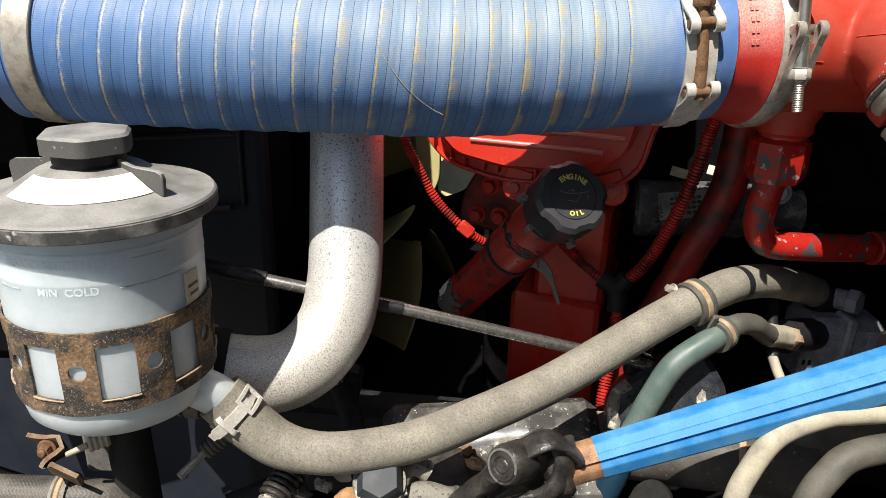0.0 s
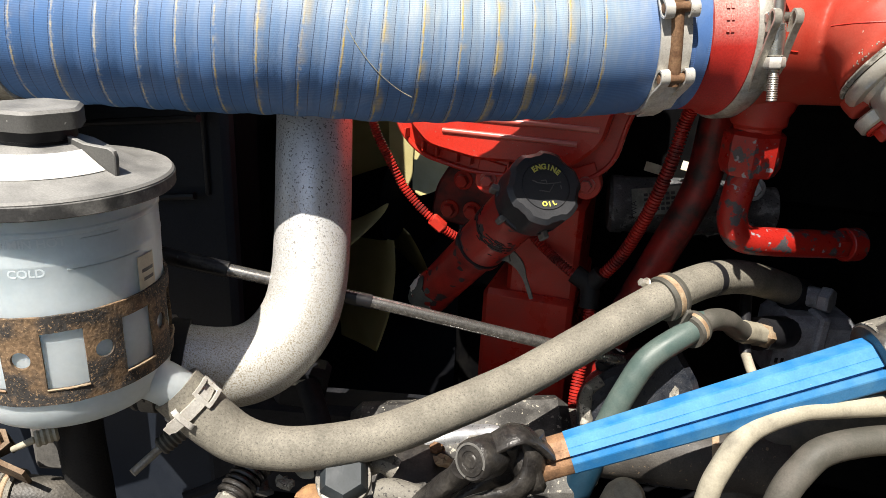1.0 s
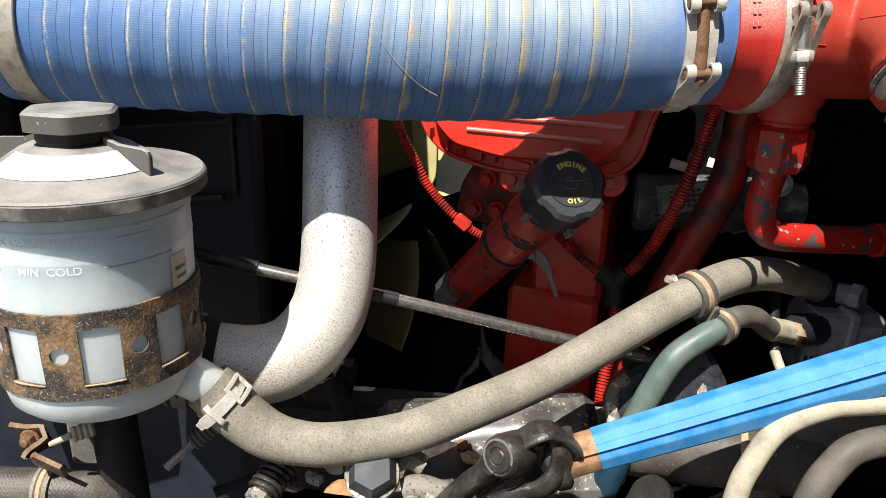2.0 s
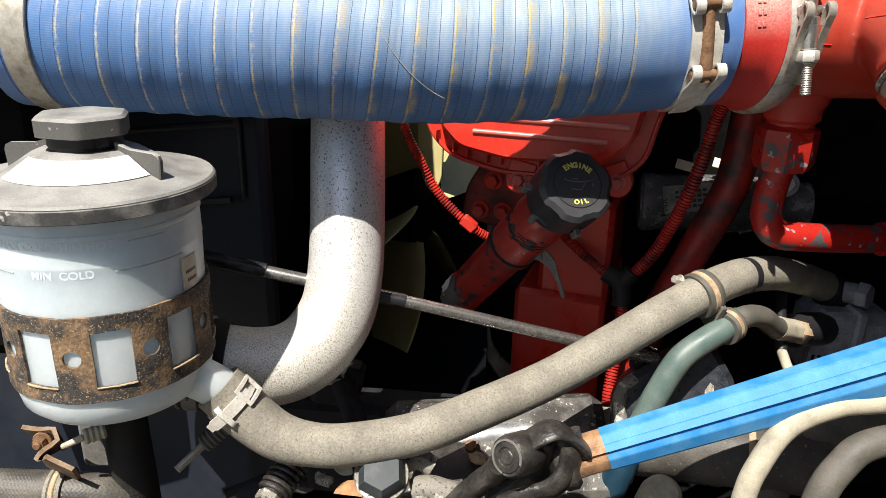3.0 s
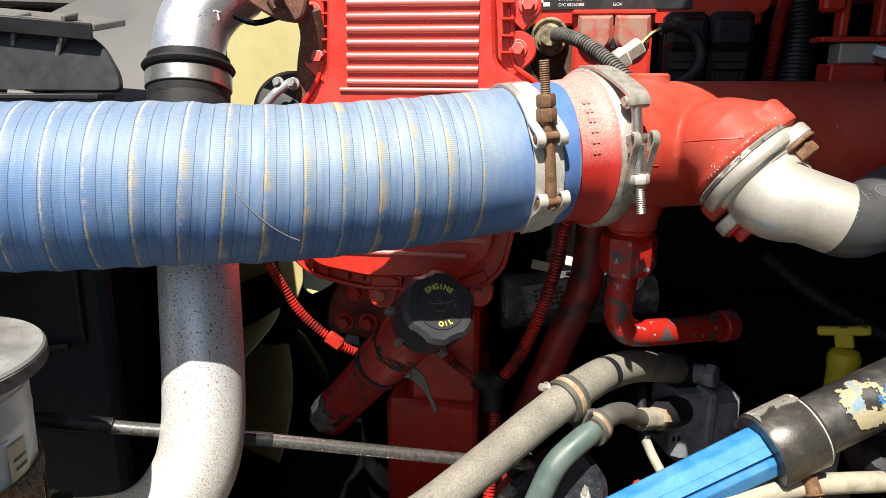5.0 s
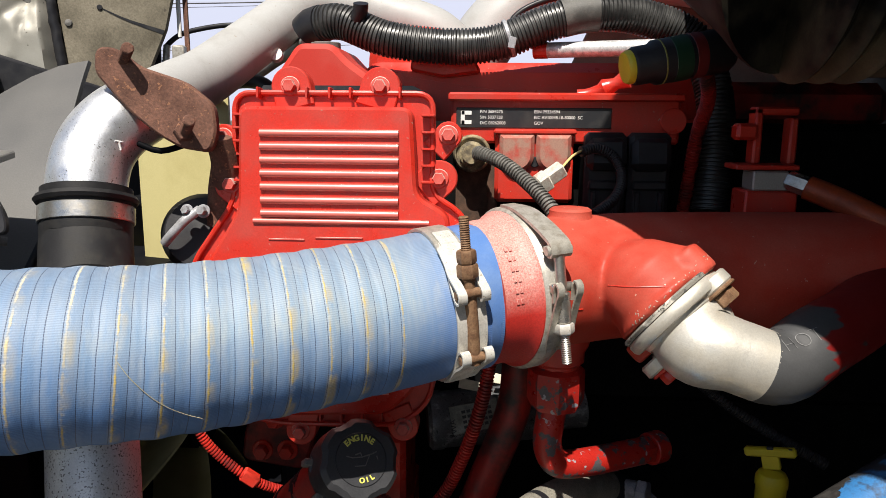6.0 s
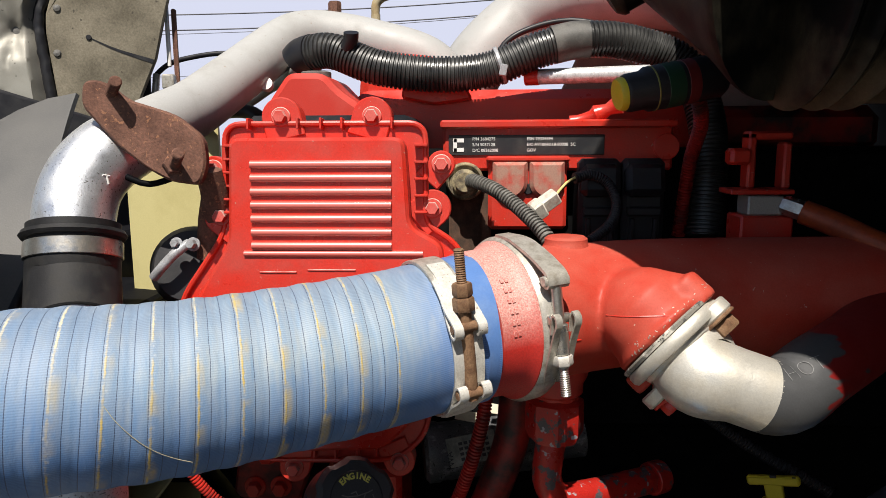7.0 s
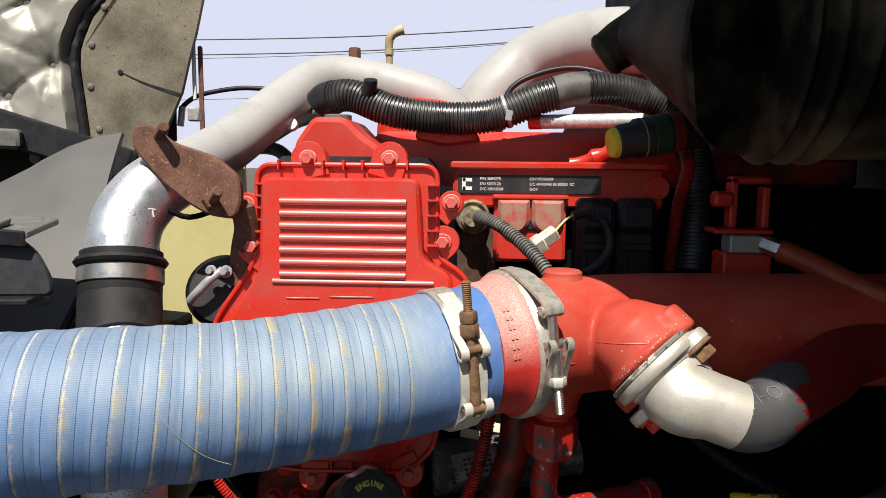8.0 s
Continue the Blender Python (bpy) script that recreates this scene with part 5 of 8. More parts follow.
part("tab", G().box((0.006, 0.02, 0.03), pose(0.343, 0.795, 1.371, 20, 10, 30), 0.001), HOSE_DARK, pc)
part("bolt", G().bolt((0.3105, 0.7925, 1.3985), (-0.6, -0.5, 0.3), 0.004, 0.008), STEEL_DUST, pc)

GRN = [(0.366, 0.807, 1.364), (0.3605, 0.8, 1.3625), (0.350, 0.786, 1.358), (0.322, 0.764, 1.338), (0.3065, 0.752, 1.307), (0.297, 0.744, 1.28), (0.283, 0.727, 1.233), (0.272, 0.722, 1.19), (0.26, 0.72, 1.12)]
gh = thing("pressure_hose", "grey-green rubber pressure hose with a crimped end", "hose", (0.28, 0.725, 1.12))
part("hose_body", G().tube(GRN, 0.0114, 26, step=0.004), HOSE_GREEN, gh)
# dark blue puts the shaft's shade and blue reflection into the hose colour
part("lower_section", G().tube([(0.2885, 0.735, 1.2525), (0.283, 0.727, 1.233), (0.272, 0.722, 1.19), (0.26, 0.72, 1.12)], 0.0136, 26, step=0.004), mat("shaft_shade_blue", (0.006, 0.03, 0.055), 0.4, alt=(0.012, 0.045, 0.075), share=0.55, scale=40, grain=0.15), gh, "lower stretch of the hose, coloured dark blue for the shaft's shade")
part("dusty_section", G().tube([(0.359, 0.798, 1.362), (0.373, 0.812, 1.366), (0.388, 0.832, 1.359), (0.400, 0.852, 1.344), (0.409, 0.866, 1.336)], 0.0104, 26, step=0.003), HOSE_DARK, gh, "dull olive section behind the clamp")
part("crimp", G().tube([(0.406, 0.863, 1.3375), (0.409, 0.867, 1.3355), (0.418, 0.881, 1.329), (0.427, 0.893, 1.324)], 0.0114, 24, rf=lambda s, a: 1 + 0.05 * math.sin(6 * a) * (1 if s > 0.004 else 0)), HOSE_BEIGE, gh, "pale crimped sleeve")
part("hose_nut", G().hexa((0.426, 0.892, 1.3245), (0.437, 0.906, 1.318), 0.0132), CLAMP_TAN, gh, "rust-tan hose nut")

# ---- steering shaft ----
SA, SB = Vector((0.266, 0.6255, 1.3135)), Vector((0.487, 0.711, 1.401))      # ends of the tube
sx = (SB - SA).normalized()


def shaft_profile(rr):
    """Section of the drawn tube: flat bands with one deep groove between."""
    pts = [(1.0, 0.1), (0.70, 0.60), (0.62, 0.66), (0.22, 0.775), (0.20, 0.765), (0.16, 0.79), (-0.14, 0.86), (-0.165, 0.6), (-0.235, 0.6), (-0.26, 0.85), (-0.5, 0.80),
           (-0.56, 0.765), (-0.95, 0.38), (-1.0, 0.28), (-1.0, -0.3), (-0.7, -0.75), (-0.15, -0.86), (-0.2, -0.5), (0.2, -0.5), (0.15, -0.86), (0.7, -0.75), (1.0, -0.25)]
    return [(x * rr, y * rr) for x, y in pts]


st = thing("steering_shaft", "bright blue fluted steering shaft with a worn universal joint", "steering shaft", (0.2, 0.6, 1.27))
sm = place(SA, sx, (0.3, -0.75, 0.6))
fl_g = G().prism(shaft_profile(0.0158), sm @ Matrix.Translation((0, 0, 0.009)), (SB - SA).length - 0.009, 0.0004)
fl_g.v = [tuple(Vector(q) + ((Vector(q) - SA) - sx * (Vector(q) - SA).dot(sx)) * (0.28 * (Vector(q) - SA).dot(sx) / (SB - SA).length)) for q in fl_g.v]
part("fluted_tube", fl_g, SHAFT_BLUE, st, sharp=14)
part("bare_end", G().prism(shaft_profile(0.0154), place(SA - sx * 0.016, sx, (0.3, -0.75, 0.6)), 0.027, 0.0006), mat("tan_rusted_end", (0.34, 0.19, 0.1), 0.7, alt=(0.2, 0.11, 0.06), share=0.5, scale=120, grain=0.25, bump=0.5), st, "rust-tan bare end")
part("end_ring", G().lathe([(0.012, -0.03), (0.020, -0.03), (0.0225, -0.026), (0.0225, -0.018), (0.019, -0.0145), (0.012, -0.0145)], SA, sx, 36), IRON, st)
CS = Vector((0.49, 0.712, 1.402))
part("collar", G().lathe([(0.019, -0.014), (0.0285, -0.014), (0.0298, -0.011), (0.0298, 0.026), (0.0275, 0.029), (0.0235, 0.031)], CS, sx, 40), mat("scuffed_dark_steel", (0.075, 0.07, 0.066), 0.36, 0.5, alt=(0.13, 0.115, 0.095), share=0.58, scale=70, grain=0.25, bump=0.25), st, "dark scuffed collar")
part("worn_edge", G().ring(0.0293, 0.0301, 0.0245, 0.0262, CS, sx, 56), STRAP_PALE, st, "pale worn edge line")
part("outer_tube", G().tube([CS + sx * 0.028, CS + sx * 0.1, CS + sx * 0.2, CS + sx * 0.6], 0.0238, 36), mat("bare_dark_tube", (0.035, 0.033, 0.033), 0.36, 0.2, alt=(0.09, 0.085, 0.078), share=0.55, soft=0.1, scale=40, grain=0.2, bump=0.2), st, "black tube with flaking blue paint")
TU = (-0.1, -0.86, 0.5)


def wavy(s, a, k=1.0):
    return 0.006 * k * noise.noise((s * 150, a * 0.07, 3)) + 0.003 * k * noise.noise((s * 400, a * 0.2, 7))


part("blue_paint", shell(CS, sx, TU, 0.0238, lambda s, a: s + wavy(s, a, 1.3) > 0.072 + 0.0010 * abs(a + 5) and not (s < 0.115 and a < -25 + 200 * (s - 0.07)), 0.06, 0.2, -80, 95, 90, 70), mat("flaking_blue", (0.03, 0.15, 0.36), 0.4, alt=(0.03, 0.035, 0.045), share=0.57, soft=0.03, scale=22, grain=0.12, bump=0.15), st, "flaking blue paint")
part("bare_patch", shell(CS, sx, TU, 0.0243, lambda s, a: ((s - 0.068) / 0.017) ** 2 + ((a - 2) / 48) ** 2 + 110 * wavy(s, a) < 1 and ((s - 0.074) / 0.008) ** 2 + ((a - 4) / 20) ** 2 + 110 * wavy(s + 0.3, a, 1.5) > 1, 0.045, 0.09, -65, 70, 70, 70, 0.0006),
     mat("flaked_primer", (0.34, 0.29, 0.18), 0.6, alt=(0.16, 0.25, 0.3), share=0.56, soft=0.05, scale=45, grain=0.2, bump=0.3), st, "tan and pale blue flaked patch")
part("crust", shell(CS, sx, TU, 0.0300, lambda s, a: 0.4 * noise.noise((s * 120, a * 0.06, 1)) + (a - 55) / 60 > 0, -0.012, 0.026, 30, 120, 40, 50, 0.0008), IRON_PALE, st, "crusted dirt")
lug = CS + sx * 0.012 + Vector((0.012, -0.012, -0.024))
part("collar_bolt", G().cyl(lug, lug + Vector((0.004, -0.006, -0.012)), 0.006).bolt(lug + Vector((0.004, -0.006, -0.012)), (0.2, -0.5, -0.8), 0.0055, 0.008), RUST_BOLT, st)
# universal joint
cap_c, cap_b = Vector((0.211, 0.575, 1.328)), Vector((0.222, 0.600, 1.320))
cap_n = (cap_c - cap_b).normalized()
part("yoke_arm", G().tube([(0.258, 0.617, 1.322), (0.246, 0.607, 1.3375), (0.237, 0.600, 1.342), (0.228, 0.596, 1.337), (0.219, 0.595, 1.328)], 0.0072, 20, step=0.002, squash=(1.75, 0.66), rf=lambda s, a: 1 + 0.10 * noise.noise((s * 110, math.cos(a) * 1.5, math.sin(a) * 1.5))), IRON, st, "greasy forged yoke")
part("yoke_arm", G().tube([(0.248, 0.610, 1.336), (0.252, 0.608, 1.324), (0.251, 0.602, 1.309), (0.243, 0.595, 1.297), (0.226, 0.590, 1.288), (0.208, 0.588, 1.277)], 0.0085, 20, step=0.002, squash=(1.55, 0.72), rf=lambda s, a: 1 + 0.10 * noise.noise((s * 110, math.cos(a) * 1.5, 7 + math.sin(a) * 1.5))), IRON, st, "greasy forged yoke")
part("yoke_web", G().lathe([(0.0, -0.036), (0.012, -0.035), (0.0195, -0.030), (0.021, -0.024), (0.019, -0.02)], SA, sx, 32), IRON, st)
part("cross", G().cyl(cap_b, Vector((0.247, 0.625, 1.312)), 0.0095).cyl(Vector((0.232, 0.600, 1.335)), Vector((0.228, 0.612, 1.292)), 0.009), IRON, st)
part("bearing_cap", G().lathe([(0.0, 0.001), (0.0048, 0.001), (0.0056, 0.0002), (0.0068, 0.0002), (0.0074, 0.001), (0.0108, 0.0008), (0.0114, -0.0004), (0.0126, -0.0004), (0.0134, 0.0), (0.0152, -0.002), (0.0158, -0.006), (0.0158, -0.026), (0.0142, -0.029)], cap_c, cap_n, 44), IRON, st, "greasy round bearing cap")
part("circlip", G().ring(0.0115, 0.0132, -0.0002, 0.0008, cap_c, cap_n, 40, 0.0002, arc=(-60, 210)), BLACK_DUST, st)
part("lower_yoke", G().tube([(0.206, 0.586, 1.316), (0.199, 0.588, 1.303), (0.188, 0.589, 1.289), (0.173, 0.590, 1.270), (0.150, 0.592, 1.240)], 0.0125, 22, step=0.002, squash=(1.25, 0.75), rf=lambda s, a: 1 + 0.09 * noise.noise((s * 70, a, 3))), IRON, st, "greasy forged yoke")
part("lower_yoke", G().tube([(0.247, 0.632, 1.306), (0.236, 0.640, 1.290), (0.215, 0.632, 1.272), (0.19, 0.62, 1.25)], 0.011, 20, step=0.002, squash=(1.3, 0.8)), IRON, st, "greasy forged yoke")
part("grease_nipple", G().cyl((0.229, 0.597, 1.312), (0.225, 0.588, 1.314), 0.0028, 0.0022, seg=12), BLACK_DUST, st)

# ---- thin steel rod ----
rod = thing("brace_rod", "thin worn steel brace rod crossing the bay", "rod", (0.09, 0.7, 1.36))
part("rod_body", G().tube([(-0.12, 0.617, 1.425), (-0.067, 0.639, 1.412), (0.078, 0.699, 1.376), (0.185, 0.744, 1.347), (0.30, 0.793, 1.316)], 0.0057, 16, step=0.02), CHROME, rod)
BLACK_TUBE = mat("worn_black_tube", (0.012, 0.012, 0.014), 0.35, alt=(0.05, 0.048, 0.045), share=0.6, soft=0.04, scale=90, grain=0.2)
part("eye_end", G().tube([(-0.13, 0.613, 1.428), (-0.0363, 0.6517, 1.4044)], 0.0075, 14), BLACK_TUBE, rod, "black painted rod end")
part("black_sleeve", G().tube([(-0.0015, 0.6661, 1.3957), (0.0783, 0.6991, 1.3759)], 0.0066, 16), BLACK_TUBE, rod, "black painted sleeve")

# ---- oil filler ----
NB, NC = Vector((0.073, 0.870, 1.31)), Vector((0.203, 0.7635, 1.474))
na_ = (NC - NB).normalized()
oil = thing("oil_filler", "red oil filler neck with a black embossed screw cap", "oil filler", NB)
L_ = (NC - NB).length
part("neck", G().lathe([(0.0215, 0), (0.0235, 0.004), (0.0235, 0.028), (0.0225, 0.032), (0.0228, L_ * 0.55), (0.0262, L_ * 0.56), (0.0268, L_ * 0.58), (0.0255, L_ * 0.6), (0.0255, L_)], NB, na_, 40), mat("scraped_red_neck", (0.42, 0.022, 0.015), 0.36, alt=(0.12, 0.012, 0.011), share=0.52, soft=0.2, scale=18, grain=0.16, bump=0.2, specks=(0.025, 0.024, 0.028), speck_share=0.585, speck_scale=60), oil)
part("band", G().ring(0.0255, 0.0268, L_ * 0.585, L_ * 0.60, NB, na_, 40), BLOCK_DARK, oil)
part("scrape", shell(NB, na_, (0.1, -0.9, 0.2), 0.02565, lambda s, a: noise.noise((s * 420, a * 0.02, 1)) + 0.5 * noise.noise((s * 900, a * 0.06, 5)) > 0.10 + 0.0002 * (a - 10) ** 2 / 10 + 3000 * (s - L_ * 0.76) ** 2, L_ * 0.62, L_ * 0.92, -70, 90, 110, 70, 0.0003), BLACK, oil, "black scraped gouges in the red paint")
part("bare_patch", shell(NB, na_, (-0.3, -0.9, 0.2), 0.0237, lambda s, a: ((s - 0.022) / 0.024) ** 2 + ((a - 5) / 55) ** 2 + 1.3 * noise.noise((s * 90, a * 0.05, 2)) < 0.8, 0.0, 0.06, -70, 80, 60, 60, 0.0003), mat("grey_green_primer", (0.07, 0.085, 0.08), 0.5, alt=(0.12, 0.13, 0.12), share=0.5, scale=60, grain=0.25), oil, "grey-green bare patch")
part("cream_chip", shell(NB, na_, (-0.9, -0.35, 0.3), 0.0238, lambda s, a: ((s - 0.018) / 0.012) ** 2 + (a / 26) ** 2 + 1.1 * noise.noise((s * 150, a * 0.08, 8)) < 0.8, 0.0, 0.04, -40, 40, 40, 40, 0.0005), PAPER, oil, "cream paint chip")
capn = Vector((0.44, -0.70, 0.56)).normalized()
NC = Vector((0.2097, 0.7565, 1.4805))
cm = place(NC, capn, (-0.12, 0.31, 0.94)) @ Matrix.Rotation(radians(2), 4, "Z")
cap_prof = []
for i in range(48):
    a = 2 * math.pi * i / 48
    k = 0.0335 if (i % 8) < 5 else 0.0312
    cap_prof.append((k * math.cos(a), k * math.sin(a)))
capo = part("screw_cap", G().prism(cap_prof, cm @ Matrix.Translation((0, 0, -0.018)), 0.036, 0.004).lathe([(0.03, -0.024), (0.033, -0.022), (0.033, -0.017), (0.028, -0.015)], NC, capn, 48), CAP_BLACK, oil, "dusty black cap lettered in yellow")
part("rim", G().ring(0.0208, 0.0215, 0.0176, 0.0187, NC, capn, 56), BLACK, capo)


CAP_INK = mat("worn_yellow_letters", (0.62, 0.58, 0.12), 0.5, grain=0.1)


def arc_text(word, rad, mid, size, flip):
    step = 0.27 if not flip else 0.27
    for i, ch in enumerate(word):
        th = mid + (-1 if not flip else 1) * (i - (len(word) - 1) / 2) * step
        px, py = rad * math.cos(th), rad * math.sin(th)
        rot = th - math.pi / 2 if not flip else th + math.pi / 2
        lettering(ch, size, cm @ Matrix.Translation((px, py, 0.0183)) @ Matrix.Rotation(rot, 4, "Z"), CAP_INK, oil, 0.0003, None, "letter", bold=0.00025)


arc_text("ENGINE", 0.0150, radians(84), 0.0066, False)
arc_text("OIL", 0.0180, radians(-84), 0.0056, True)
for line_ in ([(-11.5, 4.8), (-7, 2.7), (1, 1.8), (10, 2.7), (14, 3.6)], [(8, 2.5), (2.6, -5.3), (-6.2, -4.1)], [(-4, 4.5), (0.5, 5.2), (1, 2.5)], [(13.4, 0.5), (13.8, -2.6)]):
    part("oil_can_mark", G().tube([cm @ Vector((x * 0.001, y * 0.001, 0.0183)) for x, y in line_], 0.00048, 6, raw=True), BLACK_DUST, capo)
for deg in (163, 212, 285):
    part("clip_tab", G().box((0.009, 0.006, 0.012), cm @ Matrix.Rotation(radians(deg), 4, "Z") @ Matrix.Translation((0.0335, 0, -0.021)), 0.0012), BLACK_DUST, capo)
part("tether", ribbon(G(), [NB + na_ * L_ * 0.60 + Vector((0.021, -0.012, -0.010)), (0.172, 0.795, 1.408), (0.188, 0.800, 1.396), (0.196, 0.806, 1.378), (0.203, 0.812, 1.356)], (0.7, -0.2, 0.7), 0.022, 0.002, taper=lambda k: 1.0 - 0.85 * min(1, k * 1.5) + 0.03), BLACK_DUST, oil, "torn black cap tether")

# ---- looms and the dark red hose ----
def loom(name, pts, r, label, material=RED_LOOM, pitch=0.0034, group="convoluted looms"):
    return single(name, G().tube(pts, r, 14, step=pitch / 5, rf=lambda s, a: 1.0 if (s / pitch) % 1 < 0.5 else 0.76), material, label, "wiring loom", group)


loom("wiring_loom", [(0.335, 0.84, 1.575), (0.323, 0.865, 1.541), (0.316, 0.866, 1.50), (0.303, 0.871, 1.449), (0.282, 0.880, 1.393), (0.258, 0.882, 1.357)], 0.0068, "red oversprayed convoluted loom hanging from the hose")
loom("wiring_loom", [(0.252, 0.882, 1.349), (0.257, 0.872, 1.32), (0.256, 0.857, 1.273), (0.255, 0.843, 1.239), (0.258, 0.83, 1.2)], 0.0066, "red convoluted loom dropping below the taped junction")
loom("wiring_loom", [(0.0, 0.86, 1.56), (0.009, 0.855, 1.509), (0.026, 0.861, 1.469), (0.048, 0.866, 1.431), (0.08, 0.872, 1.40), (0.106, 0.886, 1.38), (0.14, 0.915, 1.36)], 0.0052, "red oversprayed loom with a plastic joiner")
loom("wiring_loom", [(0.165, 0.92, 1.40), (0.189, 0.907, 1.383), (0.215, 0.894, 1.369), (0.246, 0.883, 1.353)], 0.0054, "red loom running into the taped junction")
single("loom_joiner", G().box((0.019, 0.012, 0.013), pose(0.081, 0.8725, 1.3995, 0, 38, 10), 0.002), RED, "red plastic joiner on the loom", "connector")
tj = Vector((0.252, 0.8815, 1.351))
single("loom_junction", G().tube([tj + Vector((-0.018, 0.003, 0.011)), tj, tj + Vector((0.003, -0.006, -0.022))], 0.0105, 14, rf=lambda s, a: 1 + 0.1 * noise.noise((s * 300, a, 0))).tube([tj, tj + Vector((0.011, 0, 0.017))], 0.0098, 14), BLACK_MATT,
       "junction of three looms wrapped in black tape", "wiring loom")
single("water_hose", G().tube([(0.352, 0.895, 1.575), (0.352, 0.907, 1.533), (0.346, 0.91, 1.464), (0.318, 0.909, 1.384), (0.288, 0.906, 1.301), (0.265, 0.90, 1.2)], 0.0175, 26), RED_DARK, "thick rubber hose half covered in red overspray", "hose")

# ---- engine side: control housing, plate, sensor, plugs ----
hs = thing("rocker_housing", "red rocker housing carrying a black data plate", "engine part", (0.4, 1.02, 1.73))
part("housing", G().box((0.245, 0.05, 0.05), Matrix.Translation((0.398, 1.027, 1.757)), 0.003), RED, hs)
part("ledge", G().box((0.25, 0.03, 0.009), Matrix.Translation((0.398, 1.008, 1.7815)), 0.002), RED, hs)
part("end_boss", G().cyl((0.513, 1.0, 1.757), (0.513, 1.03, 1.757), 0.014), RED, hs)
plate = part("data_plate", G().box((0.166, 0.0015, 0.0215), Matrix.Translation((0.3645, 1.0008, 1.7595)), 0.0005), PLATE, hs, "black plate with white print")
TM = Matrix((Vector((1, 0, 0)), Vector((0, 0, 1)), Vector((0, -1, 0)))).transposed().to_4x4()
for word, x, z in (("P/N 3684275", 0.307, 1.7645), ("S/N 5037128", 0.307, 1.7585), ("D/C 08262008", 0.307, 1.7525), ("ESN 79334594", 0.365, 1.7645), ("E/C AV10048.18-80000  SC", 0.365, 1.7585), ("GOV", 0.365, 1.7525)):
    lettering(word, 0.0046, Matrix.Translation((x, 0.9998, z)) @ TM, WHITE_INK, hs, 0.0002, None, "print", "LEFT")
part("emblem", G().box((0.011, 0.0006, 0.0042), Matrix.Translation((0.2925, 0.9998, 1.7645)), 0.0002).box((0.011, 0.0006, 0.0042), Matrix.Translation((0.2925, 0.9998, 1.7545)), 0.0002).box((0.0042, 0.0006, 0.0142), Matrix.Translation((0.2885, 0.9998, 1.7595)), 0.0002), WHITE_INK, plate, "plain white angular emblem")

sn = thing("pressure_sensor", "grimy brass sensor with a braided grey cable", "sensor", (0.299, 1.0, 1.72))
part("body", G().lathe([(0.0205, -0.02), (0.0205, 0.0), (0.0185, 0.003), (0.0175, 0.003), (0.0165, 0.0), (0.0135, 0.0), (0.0135, 0.008), (0.010, 0.009), (0.010, 0.016)], (0.299, 0.998, 1.721), (0, -1, 0), 28), mat("grimy_brass", (0.36, 0.3, 0.18), 0.6, 0.2, alt=(0.12, 0.1, 0.07), share=0.5, scale=120, grain=0.25), sn)
part("cable", G().tube([(0.301, 0.995, 1.722), (0.311, 0.975, 1.722), (0.33, 0.955, 1.715), (0.349, 0.935, 1.702), (0.366, 0.915, 1.687), (0.378, 0.90, 1.673), (0.386, 0.89, 1.655)], 0.0076, 18, step=0.0006, rf=lambda s, a: 1.0 if (s / 0.0038) % 1 < 0.58 else 0.76), mat("dusty_conduit", (0.08, 0.078, 0.072), 0.6, alt=(0.15, 0.145, 0.13), share=0.5, scale=60, grain=0.2), sn)
single("sensor_bracket", G().box((0.042, 0.03, 0.12), Matrix.Translation((0.302, 1.03, 1.665)), 0.004).box((0.012, 0.012, 0.12), Matrix.Translation((0.322, 1.012, 1.66)), 0.002), mat("brown_grime", (0.1, 0.05, 0.03), 0.8, alt=(0.05, 0.03, 0.02), share=0.5, scale=60, grain=0.25), "grime-browned bracket behind the sensor", "bracket")

sol = thing("solenoid_block", "dusty red casting with two rounded lobes", "engine part", (0.366, 1.0, 1.66))
part("block", G().box((0.084, 0.03, 0.075), Matrix.Translation((0.366, 1.008, 1.7065)), 0.004), RED, sol)
part("top_rim", G().box((0.088, 0.034, 0.006), Matrix.Translation((0.366, 1.003, 1.745)), 0.002), RED, sol)
for x in (0.347, 0.386):
    cup = [(-0.0185, 0.018), (0.0185, 0.018)] + [(0.0185 * math.cos(radians(q)), -0.004 + 0.0185 * math.sin(radians(q))) for q in range(0, -181, -15)]
    part("lobe", G().prism(cup, pose(x, 1.0, 1.7245) @ TM, 0.016, 0.004), SOLENOID, sol, "dust-brown cup-shaped lobe")
part("bore", G().cyl((0.3665, 0.9955, 1.713), (0.3665, 0.990, 1.713), 0.0058), BLACK, sol)
for i, x in enumerate((0.441, 0.487)):
    bx = thing("connector_block", "black moulded plug block on the engine side", "connector", (x, 1.0, 1.65), "plug blocks")
    part("shell", G().box((0.044, 0.045, 0.10), Matrix.Translation((x, 1.006, 1.695)), 0.005), BLACK, bx)
    part("cap", G().box((0.041, 0.022, 0.034), pose(x, 0.984, 1.722, -14, 0, 0), 0.006), BLACK, bx)
    part("latch", G().box((0.036, 0.008, 0.010), Matrix.Translation((x, 0.981, 1.690)), 0.002), BLACK, bx)
    for dx in (-0.012, 0.012):
        part("rib", G().box((0.005, 0.006, 0.03), Matrix.Translation((x + dx, 0.9815, 1.668)), 0.001), BLACK, bx)
wp = thing("wire_plug", "small off-white two-wire plug with a looped cable", "connector", (0.383, 0.935, 1.70))
